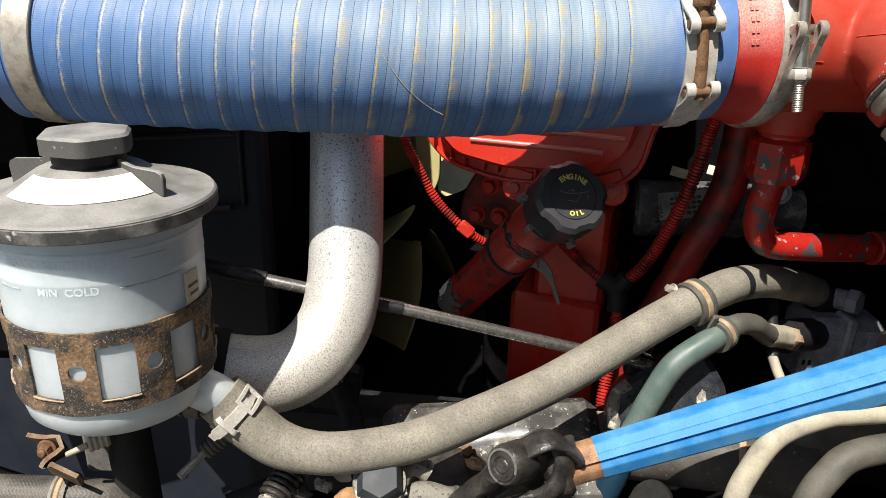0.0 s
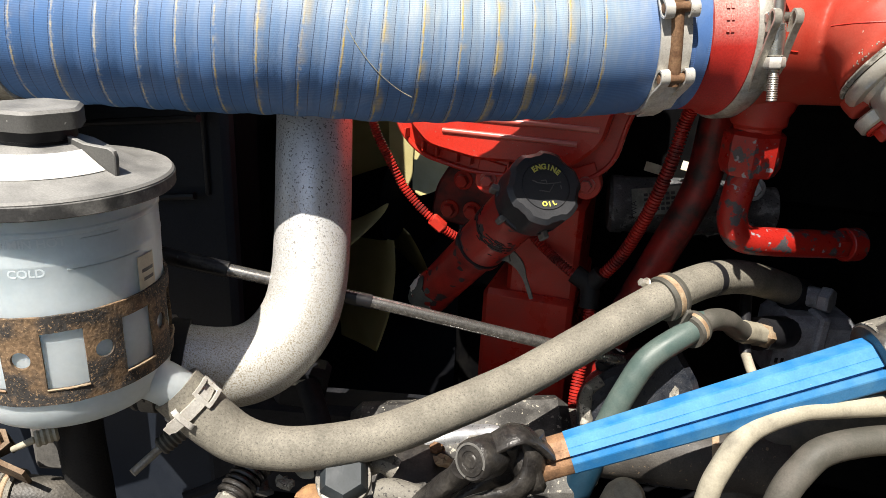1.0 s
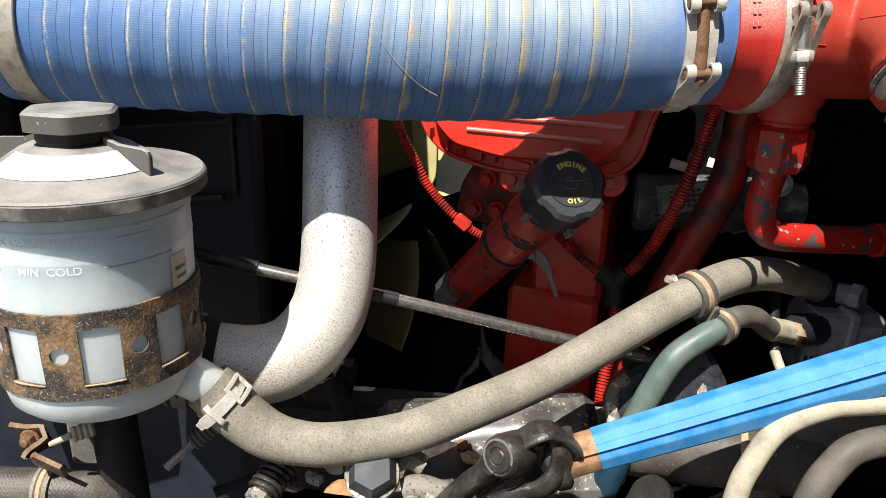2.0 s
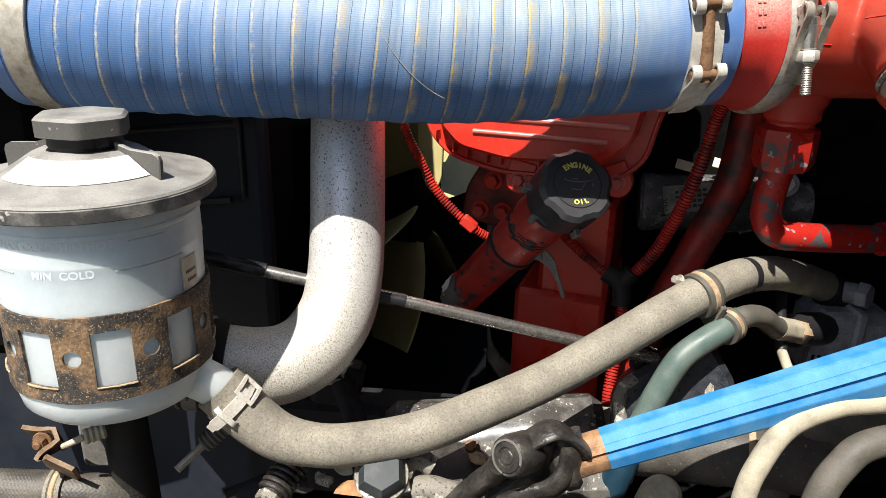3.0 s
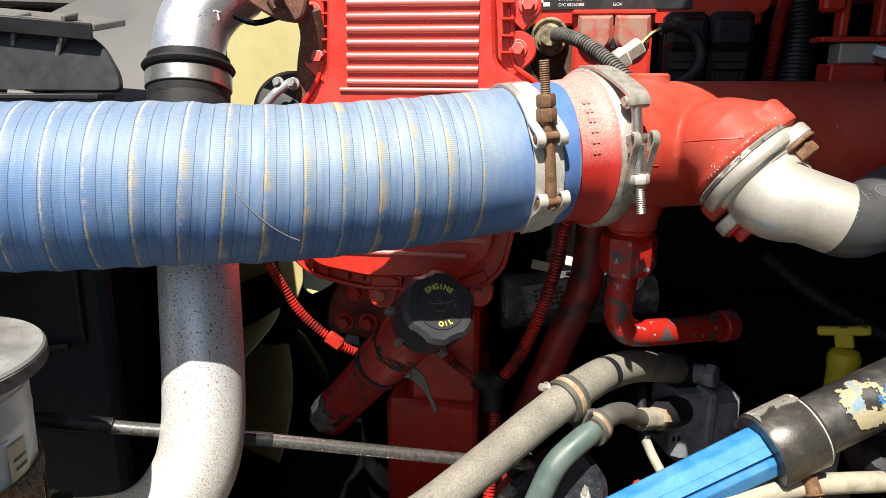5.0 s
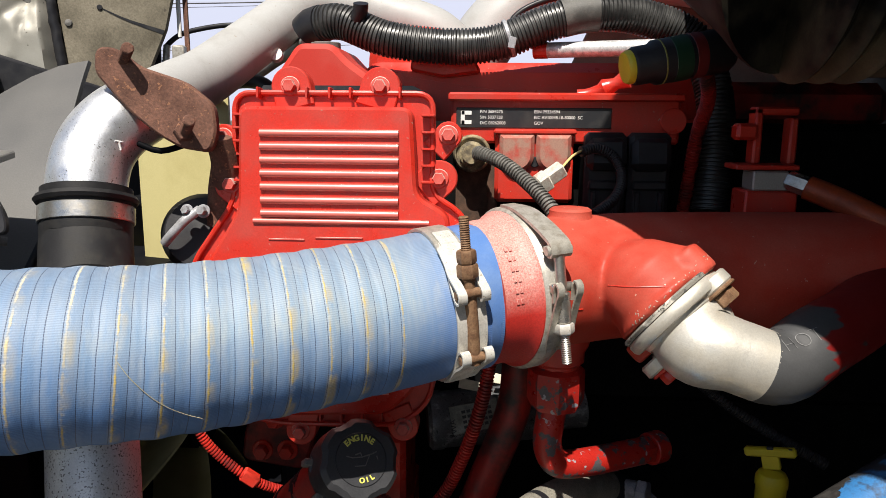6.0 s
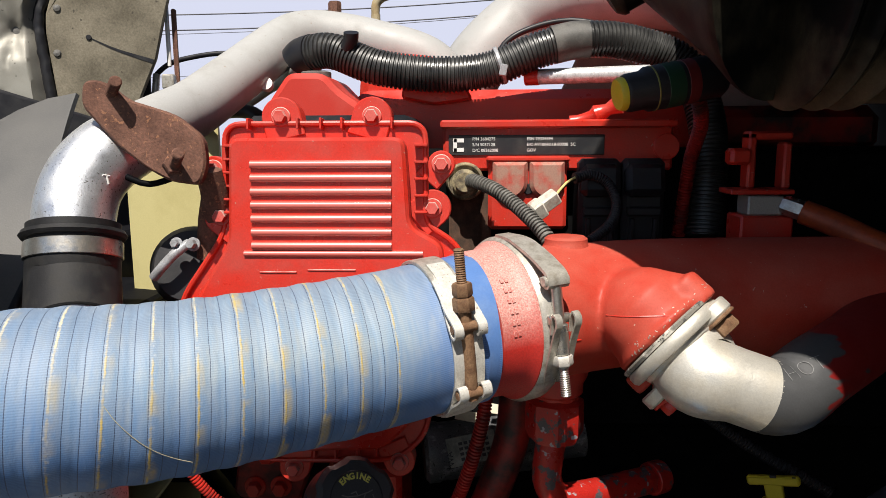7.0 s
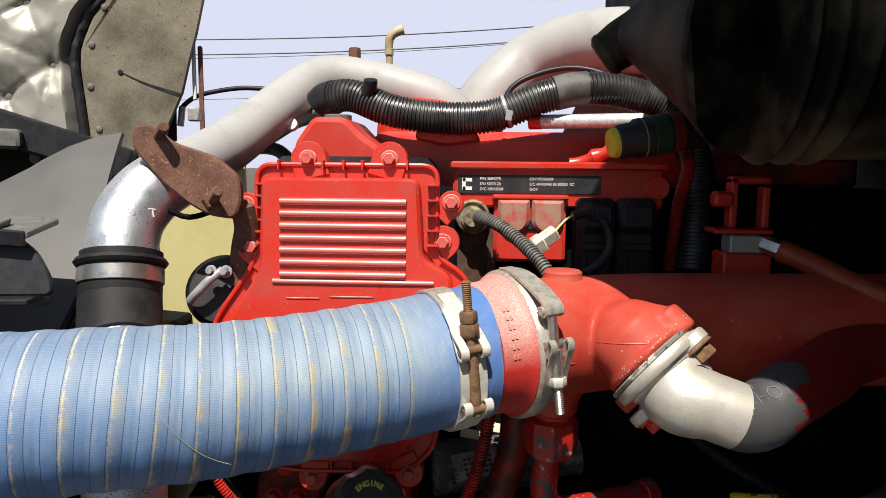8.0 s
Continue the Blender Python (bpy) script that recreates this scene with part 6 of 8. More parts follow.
part("plug", G().box((0.022, 0.014, 0.014), pose(0.382, 0.937, 1.7045, 20, -35, 10), 0.0015).box((0.012, 0.017, 0.017), pose(0.372, 0.935, 1.697, 20, -35, 10), 0.0015), mat("yellowed_plug", (0.55, 0.52, 0.45), 0.5, alt=(0.35, 0.2, 0.15), share=0.6, scale=90), wp)
part("yellow_wire", G().tube([(0.391, 0.944, 1.711), (0.402, 0.953, 1.722), (0.414, 0.962, 1.728)], 0.0014, 8), mat("yellow_wire", (0.6, 0.5, 0.2), 0.5), wp)
part("black_wire", G().tube([(0.389, 0.945, 1.709), (0.401, 0.955, 1.719), (0.414, 0.963, 1.726)], 0.0014, 8), BLACK, wp)
part("loop", G().tube([(0.411, 0.961, 1.726), (0.428, 0.968, 1.729), (0.446, 0.967, 1.72), (0.452, 0.95, 1.70), (0.442, 0.93, 1.682), (0.42, 0.912, 1.668)], 0.0056, 14, step=0.0008, rf=lambda s, a: 1.0 if (s / 0.003) % 1 < 0.55 else 0.87), BLACK, wp)

# ---- top of the engine ----
case = thing("front_gear_cover", "sun-faded red casting over the front gears", "engine part", (0.13, 1.05, 1.78))
cp = rounded([(0.088, 1.775), (0.090, 1.806), (0.112, 1.836), (0.150, 1.8355), (0.166, 1.818), (0.196, 1.797), (0.206, 1.775)], 0.008)
part("casting", G().prism(cp, Matrix.Translation((0, 1.0, 0)) @ Matrix((Vector((1, 0, 0)), Vector((0, 0, 1)), Vector((0, -1, 0)))).transposed().to_4x4() @ Matrix.Translation((0, 0, -0.12)), 0.13, 0.006), RED_FADED, case)
part("top_boss", G().cyl((0.130, 1.05, 1.828), (0.130, 1.05, 1.842), 0.017), BLACK_DUST, case)
rk = thing("rocker_cover", "red rocker cover below the black conduit", "engine cover", (0.38, 1.15, 1.72))
rc_o = rounded([(0.16, 1.74), (0.165, 1.825), (0.60, 1.825), (0.62, 1.74)], 0.02)
part("cover", G().prism(rc_o, Matrix.Translation((0, 1.32, 0)) @ Matrix((Vector((1, 0, 0)), Vector((0, 0, 1)), Vector((0, -1, 0)))).transposed().to_4x4(), 0.22, 0.012), RED, rk)
lobe = rounded([(0.165, 1.80), (0.168, 1.85), (0.20, 1.872), (0.26, 1.868), (0.31, 1.842), (0.33, 1.80)], 0.02)
part("lobe", G().prism(lobe, Matrix.Translation((0, 1.25, 0)) @ Matrix((Vector((1, 0, 0)), Vector((0, 0, 1)), Vector((0, -1, 0)))).transposed().to_4x4(), 0.13, 0.012), RED, rk, "sunlit red raised lobe")
part("lit_ledge", G().prism(rounded([(-0.04, -0.008), (-0.036, 0.012), (0.034, 0.012), (0.046, -0.010), (0.0, -0.016)], 0.006), Matrix.Translation((0.262, 1.102, 1.822)) @ Matrix((Vector((1, 0, 0)), Vector((0, 0, 1)), Vector((0, -1, 0)))).transposed().to_4x4(), 0.016, 0.003), RED, rk, "red cast lug")
single("red_lever", G().tube([(0.418, 1.045, 1.783), (0.44, 1.04, 1.79), (0.468, 1.03, 1.803)], 0.009, 10, rf=lambda s, a: 1 + 0.25 * math.sin(s * 700)), RED, "knobbly red cast lever", "engine part")
tg = thing("tagged_pipe", "foil-tagged pipe with a red sleeve end", "pipe", (0.43, 1.06, 1.82))
part("pipe", G().cyl((0.374, 1.072, 1.836), (0.5, 1.03, 1.836), 0.0088), SILVER_TAG, tg)
part("sleeve_end", G().cyl((0.368, 1.074, 1.836), (0.384, 1.069, 1.836), 0.0094), RED, tg)

CON = [(0.105, 1.085, 1.862), (0.122, 1.075, 1.8665), (0.149, 1.068, 1.866), (0.2, 1.06, 1.847), (0.271, 1.06, 1.839), (0.327, 1.06, 1.844), (0.382, 1.06, 1.865), (0.437, 1.062, 1.876), (0.492, 1.068, 1.871), (0.545, 1.065, 1.848), (0.565, 1.05, 1.80), (0.568, 1.03, 1.74), (0.561, 1.012, 1.66)]
big = thing("main_conduit", "thick black convoluted conduit arching over the engine", "wiring loom", (0.3, 0.97, 1.815))
part("conduit", G().tube(CON, 0.0204, 26, step=0.0009, rf=lambda s, a: 1.0 if (s / 0.0046) % 1 < 0.6 else 0.9), mat("black_conduit", (0.022, 0.022, 0.022), 0.38, alt=(0.05, 0.05, 0.048), share=0.55, scale=40, grain=0.15), big)
part("end_cap", G().tube([(0.100, 1.088, 1.858), (0.108, 1.083, 1.8635), (0.122, 1.075, 1.866)], 0.0215, 24), BLACK, big)
part("end_clip", G().tube([(0.166, 1.052, 1.868), (0.171, 1.046, 1.877), (0.172, 1.043, 1.884)], 0.0085, 16), BLACK, big)
part("tape_wrap", G().tube([(0.398, 1.06, 1.870), (0.418, 1.061, 1.8745), (0.437, 1.062, 1.876)], 0.0211, 26), mat("grey_tape", (0.06, 0.058, 0.054), 0.6, alt=(0.13, 0.125, 0.115), share=0.55, scale=40, grain=0.2), big, "grey taped section")
part("cable_tie", G().ring(0.0202, 0.0216, -0.0022, 0.0022, (0.338, 1.06, 1.848), (0.9, 0.0, 0.3), 32).box((0.008, 0.005, 0.013), pose(0.341, 1.036, 1.841, 0, 10, 0), 0.001), PUMP, big, "grey cable tie")
single("thin_hose", G().tube([(0.343, 1.2276, 1.8796), (0.3506, 1.2298, 1.8934), (0.3697, 1.2324, 1.9072), (0.4043, 1.2352, 1.9195), (0.4428, 1.237, 1.9242), (0.4796, 1.2266, 1.9159), (0.5118, 1.2147, 1.8973)], 0.0042, 10), BLACK, "thin black hose arching above the conduit", "hose")
single("exhaust_pipe", G().tube([(0.27, 1.39, 1.80), (0.30, 1.392, 1.862), (0.334, 1.398, 1.908), (0.391, 1.407, 1.956), (0.452, 1.38, 1.978), (0.53, 1.33, 1.98), (0.65, 1.3, 1.96), (0.8, 1.3, 1.93)], 0.05, 36), PIPE_GREY, "thick pale grey pipe arching at the back of the engine", "pipe")
single("heat_shield", G().box((0.40, 0.02, 0.26), pose(0.68, 1.42, 1.86, 0, 25, -12), 0.004), mat("dusty_pinkish_sheet", (0.3, 0.2, 0.16), 0.7, alt=(0.22, 0.14, 0.11), share=0.5, scale=15), "dusty pinkish sheet metal shield", "heat shield")
single("pipe_stud", G().bolt((0.121, 1.22, 1.928), (0, 0, 1), 0.009, 0.022), RUST, "rusted plug on top of the grey pipe", "bolt")
lh = thing("heater_hose", "pale dusty hose with a small white clip", "hose", (0.0, 1.25, 1.8))
part("hose_body", G().tube([(-0.06, 1.3, 1.81), (-0.02, 1.27, 1.822), (0.02, 1.25, 1.842), (0.07, 1.18, 1.85), (0.1, 1.1, 1.85)], 0.010, 14), mat("pale_dusty_hose", (0.3, 0.29, 0.27), 0.7, grain=0.15), lh)
part("clip", G().lathe([(0.0, -0.006), (0.008, -0.004), (0.008, 0.004), (0.0, 0.006)], (0.058, 1.1, 1.832), (0, -1, 0.4), 16), PAPER, lh)
single("drain_hose", G().tube([(-0.05, 1.16, 1.78), (-0.01, 1.13, 1.80), (0.03, 1.12, 1.80), (0.06, 1.1, 1.78)], 0.009, 14), BLACK, "short black hose below the grey pipe", "hose")

# canister with a yellow end
ct = thing("spray_canister", "small dark canister with a yellow end cap", "canister", (0.47, 0.86, 1.79))
c0, c1 = Vector((0.440, 0.882, 1.805)), Vector((0.525, 0.897, 1.821))
cd_ = (c1 - c0).normalized()
part("body", G().lathe([(0.0, 0.0), (0.0155, 0.001), (0.017, 0.004), (0.0172, 0.018), (0.0198, 0.022), (0.0198, 0.088), (0.016, 0.094), (0.0, 0.096)], c0, cd_, 36), BLACK, ct)
part("yellow_end", G().lathe([(0.0, -0.006), (0.0135, -0.005), (0.015, -0.002), (0.015, 0.002), (0.0, 0.003)], c0, cd_, 32), YELLOW, ct)
part("green_band", G().ring(0.0194, 0.0201, 0.036, 0.052, c0, cd_, 36), LABEL_GREEN, ct)
part("red_band", G().ring(0.0194, 0.0201, 0.055, 0.066, c0, cd_, 36), LABEL_RED, ct)
part("yellow_line", G().ring(0.0194, 0.0202, 0.026, 0.028, c0, cd_, 36), mat("dull_olive_line", (0.2, 0.2, 0.05), 0.5), ct)
loom("wiring_loom", [(0.52, 0.93, 1.81), (0.535, 0.96, 1.78), (0.538, 1.0, 1.74), (0.535, 1.02, 1.66)], 0.0075, "dark red loom behind the canister", RED_DARK)

# ---- right-hand shade: brackets, intake duct, bellows ----
vb_ = thing("valve_bracket", "red valve bracket on a pale metal block", "engine part", (0.59, 0.93, 1.68))
part("pale_block", G().box((0.034, 0.03, 0.019), Matrix.Translation((0.588, 0.935, 1.7015)), 0.0015), mat("pale_metal_block", (0.4, 0.4, 0.38), 0.5, 0.4), vb_)
part("base", G().box((0.05, 0.04, 0.03), Matrix.Translation((0.59, 0.94, 1.677)), 0.002), RED, vb_)
part("foot_plate", G().box((0.06, 0.036, 0.005), Matrix.Translation((0.585, 0.94, 1.7145)), 0.001), RED, vb_)
part("frame", G().box((0.008, 0.02, 0.055), Matrix.Translation((0.578, 0.945, 1.744)), 0.002).box((0.008, 0.02, 0.045), Matrix.Translation((0.612, 0.945, 1.739)), 0.002).box((0.042, 0.02, 0.008), Matrix.Translation((0.595, 0.945, 1.768)), 0.002), RED, vb_)
part("knob", G().box((0.02, 0.02, 0.016), Matrix.Translation((0.566, 0.94, 1.748)), 0.003), RED, vb_)
op_ = thing("fuel_line", "dark orange painted line with a steel nut", "pipe", (0.63, 0.9, 1.69))
part("nut", G().hexa((0.604, 0.922, 1.703), (0.619, 0.909, 1.697), 0.0095), STEEL, op_)
part("line", G().tube([(0.618, 0.91, 1.697), (0.64, 0.893, 1.687), (0.69, 0.855, 1.662), (0.8, 0.8, 1.63)], 0.0115, 18), ORANGE, op_)

dt = thing("intake_duct", "black moulded rubber intake duct with a dusty lip", "air duct", (0.55, 0.82, 1.78))
part("elbow", G().tube([(0.441, 0.82, 1.899), (0.464, 0.795, 1.894), (0.485, 0.77, 1.89), (0.504, 0.748, 1.886), (0.519, 0.73, 1.882)], lambda s: 0.022 + 0.070 * min(1.0, s / 0.118), 48, step=0.003), DUCT, dt)
lp = [(0.4195, 0.845, 1.882), (0.433, 0.842, 1.892), (0.462, 0.835, 1.911), (0.500, 0.825, 1.936), (0.56, 0.82, 1.97)]
part("snorkel", G().tube(lp, lambda s: 0.0195 + 0.0025 * min(1, s / 0.02), 32, step=0.004).lathe([(0.0, -0.003), (0.0155, -0.003), (0.0205, 0.001), (0.0215, 0.005)], lp[0], Vector(lp[1]) - Vector(lp[0]), 32), DUCT, dt)
part("bellows", G().tube([(0.517, 0.731, 1.882), (0.561, 0.73, 1.882), (0.625, 0.735, 1.882), (0.7357, 0.74, 1.882)], 0.0935, 56, step=0.0015,
     rf=lambda s, a: 1 + (0.05 * math.sin(s * 2 * math.pi / 0.017) if s < 0.045 or 0.10 < s < 0.16 else 0.0)), DUCT, dt)
# unseen slab added overhead, its outline shaped to cast the right-hand shade
housing = [(1.0, 0.04), (1.0, 1.60), (0.545, 1.60), (0.515, 0.815), (0.37, 0.67)]
part("overhead_blocker", G().prism(housing, Matrix.Translation((0, 0, 2.0)), 0.26, 0.006), SHROUD, dt, "added unseen black block casting shade on the right side")

# dipstick
ds = thing("dipstick", "bright yellow plastic dipstick handle", "dipstick", (0.606, 0.89, 1.37))
dx_ = Vector((0.039, -0.027, 0.012)).normalized()
dm = Matrix((dx_, Vector((0, 0, 1)).cross(dx_).normalized(), dx_.cross(Vector((0, 0, 1)).cross(dx_)).normalized())).transposed().to_4x4()
part("handle", G().box((0.049, 0.008, 0.0095), Matrix.Translation((0.6025, 0.897, 1.4335)) @ dm, 0.002), YELLOW, ds)
part("stem", G().box((0.017, 0.006, 0.016), Matrix.Translation((0.604, 0.896, 1.424)) @ dm, 0.001), YELLOW, ds)
part("plug", G().lathe([(0.0145, 1.37), (0.0145, 1.398), (0.0155, 1.4), (0.0155, 1.408), (0.013, 1.413), (0.006, 1.416)], (0.605, 0.893, 0), (0, 0, 1), 28), YELLOW, ds)
part("tube", G().cyl((0.605, 0.893, 1.37), (0.607, 0.91, 1.1), 0.011), BLACK, ds)
part("mark", G().box((0.006, 0.003, 0.003), Matrix.Translation((0.601, 0.8945, 1.4388)) @ dm, 0.0005).box((0.004, 0.003, 0.003), Matrix.Translation((0.617, 0.885, 1.4415)) @ dm, 0.0005), INK, ds)
single("ribbed_cable", G().tube([(0.53, 0.93, 1.50), (0.56, 0.93, 1.475), (0.6, 0.92, 1.45), (0.66, 0.9, 1.42)], 0.006, 12, step=0.0007, rf=lambda s, a: 1.0 if (s / 0.003) % 1 < 0.55 else 0.85), BLACK, "black ribbed cable in the shade", "wiring loom")

# ---- rusted bracket on the pipe ----
rb = thing("rusted_bracket", "thick rusted steel bracket with two studs", "bracket", (0.03, 0.86, 1.74))
rx_, ry_ = Vector((1.0, 0.05, -0.25)).normalized(), Vector((0.24, 0.12, 1.0)).normalized()
rz_ = rx_.cross(ry_).normalized()
ry_ = rz_.cross(rx_)
rm = Matrix((rx_, ry_, rz_)).transposed().to_4x4()
ro = Vector((0.022, 0.852, 1.772))
pts_w = [(-0.029, 0.862, 1.816), (-0.012, 0.863, 1.816), (0.008, 0.863, 1.80), (0.049, 0.864, 1.787), (0.073, 0.858, 1.768), (0.076, 0.85, 1.745), (0.07, 0.845, 1.727), (0.045, 0.84, 1.731), (0.024, 0.84, 1.743), (0.001, 0.84, 1.762), (-0.03, 0.851, 1.795)]
o2 = [(rx_.dot(Vector(q) - ro), ry_.dot(Vector(q) - ro)) for q in pts_w]
part("plate", G().prism(rounded(o2, 0.008), Matrix.Translation(ro) @ rm, 0.011, 0.002), RUST, rb)
part("arm", G().tube([(0.07, 0.862, 1.74), (0.071, 0.872, 1.715), (0.064, 0.88, 1.69), (0.06, 0.882, 1.655)], 0.0085, 12, squash=(1.6, 0.8)), RUST, rb)
# thin black tube standing for the dark shadow band below the bracket
part("saddle", G().tube([(0.0, 0.85, 1.735), (0.02, 0.853, 1.728), (0.045, 0.86, 1.735)], 0.0028, 12), SHROUD, rb)
for a_, b_ in (((-0.014, 0.858, 1.803), (0.012, 0.822, 1.815)), ((0.046, 0.845, 1.744), (0.064, 0.815, 1.756))):
    a_, b_ = Vector(a_), Vector(b_)
    n_ = (b_ - a_).normalized()
    part("stud", G().hexa(a_, a_ + n_ * 0.009, 0.0095).thread(a_ + n_ * 0.009, b_, 0.0052), RUST, rb)
ac = thing("belt_tensioner", "dark round housing with a steel clamp", "engine part", (0.03, 0.88, 1.63))
part("housing", G().lathe([(0.0, -0.02), (0.036, -0.02), (0.04, -0.014), (0.04, 0.012), (0.034, 0.02), (0.0, 0.022)], (0.036, 0.905, 1.642), (0.2, -1, 0.35), 36), BLACK, ac)
part("clamp", G().tube([(0.012, 0.866, 1.641), (0.022, 0.862, 1.651), (0.034, 0.866, 1.664), (0.044, 0.875, 1.672)], 0.0045, 12), PUMP, ac)
part("bolt", G().bolt((0.034, 0.87, 1.672), (0, -1, 0.2), 0.004, 0.008), PUMP, ac)
part("bolt", G().bolt((0.049, 0.872, 1.671), (0, -1, 0.2), 0.0045, 0.01), PUMP, ac)

# ---- fan ----
fan = thing("radiator_fan", "cream plastic radiator fan behind the pipes", "fan", (-0.06, 1.18, 1.45))
FC = Vector((-0.21, 1.38, 1.265))
part("hub", G().cyl(FC - Vector((0.03, 0, 0)), FC + Vector((0.04, 0, 0)), 0.085, seg=32), SHROUD, fan)
for i in range(6):
    a = radians(60 * i + 12)
    ua, ub = Vector((0, math.cos(a), math.sin(a))), Vector((0, -math.sin(a), math.cos(a)))
    vs, fs = [], []
    nr = 8
    for j in range(nr + 1):
        rr = 0.08 + (0.29 - 0.08) * j / nr
        half, tw = 0.04 + 0.05 * math.sin(math.pi * (0.15 + 0.65 * j / nr)), radians(-60 + 8 * j / nr)
        for k in range(5):
            q = (k / 4 * 2 - 1)
            off = ub * (half * q * math.cos(tw)) + Vector((1, 0, 0)) * (half * q * math.sin(tw) + 0.006 * (1 - q * q))
            vs.append(FC + ua * rr + off)
    n5 = len(vs)
    vs += [v + Vector((0.004, 0, 0)) for v in vs]
    for j in range(nr):
        for k in range(4):
            q = j * 5 + k
            fs += [(q, q + 1, q + 6, q + 5), (n5 + q, n5 + q + 5, n5 + q + 6, n5 + q + 1)]
    rim = [j * 5 for j in range(nr + 1)] + [nr * 5 + k for k in range(1, 5)] + [j * 5 + 4 for j in range(nr - 1, -1, -1)] + [3, 2, 1]
    for u_, w2 in zip(rim, rim[1:] + rim[:1]):
        fs.append((u_, w2, n5 + w2, n5 + u_))
    part("blade", G().add(vs, fs), CREAM, fan)

# sheet added above the fan only to keep sun off its blades
fs_ = thing("fan_sun_block", "added black sheet keeping the sun off the radiator fan", "fan shroud", (-0.21, 1.11, 1.55))
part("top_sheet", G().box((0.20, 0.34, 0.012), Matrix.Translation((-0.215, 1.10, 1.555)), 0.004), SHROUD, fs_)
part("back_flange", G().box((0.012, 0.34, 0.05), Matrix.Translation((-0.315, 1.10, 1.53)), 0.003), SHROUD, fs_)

# cream guard plate between the pipe and the engine
gp = G()
face = [(-0.167, 1.1868, 1.5), (-0.0701, 1.1567, 1.5), (-0.0289, 1.1667, 1.5), (-0.167, 1.1868, 1.8), (-0.0701, 1.1567, 1.8), (-0.0289, 1.1667, 1.8)]
gp.add(face + [tuple(Vector(q) + Vector((0, 0.006, 0))) for q in face], [(0, 1, 4, 3), (1, 2, 5, 4), (6, 9, 10, 7), (7, 10, 11, 8), (3, 4, 10, 9), (4, 5, 11, 10), (0, 6, 7, 1), (1, 7, 8, 2), (0, 3, 9, 6), (2, 8, 11, 5)])
tongue = rounded([(-0.098, 1.51), (-0.052, 1.51), (-0.054, 1.375), (-0.066, 1.345), (-0.082, 1.362), (-0.092, 1.40)], 0.008)
tg_ = G().prism(tongue, Matrix.Translation((0, 1.155, 0)) @ Matrix((Vector((1, 0, 0)), Vector((0, 0, 1)), Vector((0, -1, 0)))).transposed().to_4x4(), 0.006, 0.001)
bgd = thing("belt_guard", "cream plastic guard plate with a folded edge", "guard", (-0.09, 1.16, 1.5))
part("plate", gp, CREAM, bgd)
part("tongue", tg_, CREAM, bgd)

# ---- front left: panels behind the reservoir, grey sheet, hood ----
PANEL = mat("blue_black_plastic", (0.014, 0.018, 0.026), 0.5, gloss=0.2, alt=(0.02, 0.024, 0.032), share=0.55, scale=14, grain=0.2, bump=0.1)
sp = thing("side_panel", "black moulded side panel with two thin fins", "body panel", (-0.3, 0.73, 1.2))
part("panel", G().box((0.68, 0.02, 0.62), Matrix.Translation((-0.423, 0.735, 1.30)), 0.006), PANEL, sp)
# ledge added out of sight behind the hose to shade the panel
part("hidden_sun_block", G().box((0.30, 0.135, 0.012), Matrix.Translation((-0.233, 0.6675, 1.606)), 0.003), SHROUD, sp)
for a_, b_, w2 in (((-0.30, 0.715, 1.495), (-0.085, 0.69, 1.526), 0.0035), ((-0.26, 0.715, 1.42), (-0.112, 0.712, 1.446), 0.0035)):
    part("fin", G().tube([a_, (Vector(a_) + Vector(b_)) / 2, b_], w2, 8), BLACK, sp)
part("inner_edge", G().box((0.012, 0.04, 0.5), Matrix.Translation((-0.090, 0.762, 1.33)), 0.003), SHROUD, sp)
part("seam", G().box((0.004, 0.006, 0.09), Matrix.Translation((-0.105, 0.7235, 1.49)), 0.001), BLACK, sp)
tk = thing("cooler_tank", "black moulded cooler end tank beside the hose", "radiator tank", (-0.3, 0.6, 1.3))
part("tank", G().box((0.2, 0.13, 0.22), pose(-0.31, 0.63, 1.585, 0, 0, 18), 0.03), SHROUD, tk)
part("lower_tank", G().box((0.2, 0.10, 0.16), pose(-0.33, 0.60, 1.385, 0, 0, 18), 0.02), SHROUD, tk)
part("boss", G().lathe([(0.0, 0.0), (0.006, 0.0), (0.0085, 0.002), (0.0105, 0.0), (0.0105, -0.01)], (-0.242, 0.592, 1.60), (0.6, -0.8, 0), 24), BLACK, tk)

gs = thing("grey_shroud", "dust-greyed plastic shroud sheet beside the pipe", "body panel", (-0.1, 0.85, 1.6))
sheet = [(-0.098, 0.80, 1.60), (-0.086, 0.842, 1.66), (-0.086, 0.87, 1.70), (-0.092, 0.90, 1.745), (-0.096, 0.935, 1.79), (-0.10, 0.96, 1.815)]
vs, fs = [], []
rows_ = spline(sheet, 0.02)
cols_ = 12
for i, c in enumerate(rows_):
    k_ = i / (len(rows_) - 1)
    for j in range(cols_ + 1):
        t = j / cols_
        vs.append(c + Vector((-0.42 * t, -0.10 * t + 0.06 * math.sin(t * 3) * k_, -0.052 * (3 * t) ** 1.25 * k_ ** 2 + 0.006 * math.sin(9 * t) * k_)))
n0 = len(vs)
vs += [v + Vector((0.0, 0.006, -0.002)) for v in vs]
w_n = cols_ + 1
for i in range(len(rows_) - 1):
    for j in range(cols_):
        q = i * w_n + j
        fs += [(q, q + 1, q + w_n + 1, q + w_n), (n0 + q, n0 + q + w_n, n0 + q + w_n + 1, n0 + q + 1)]
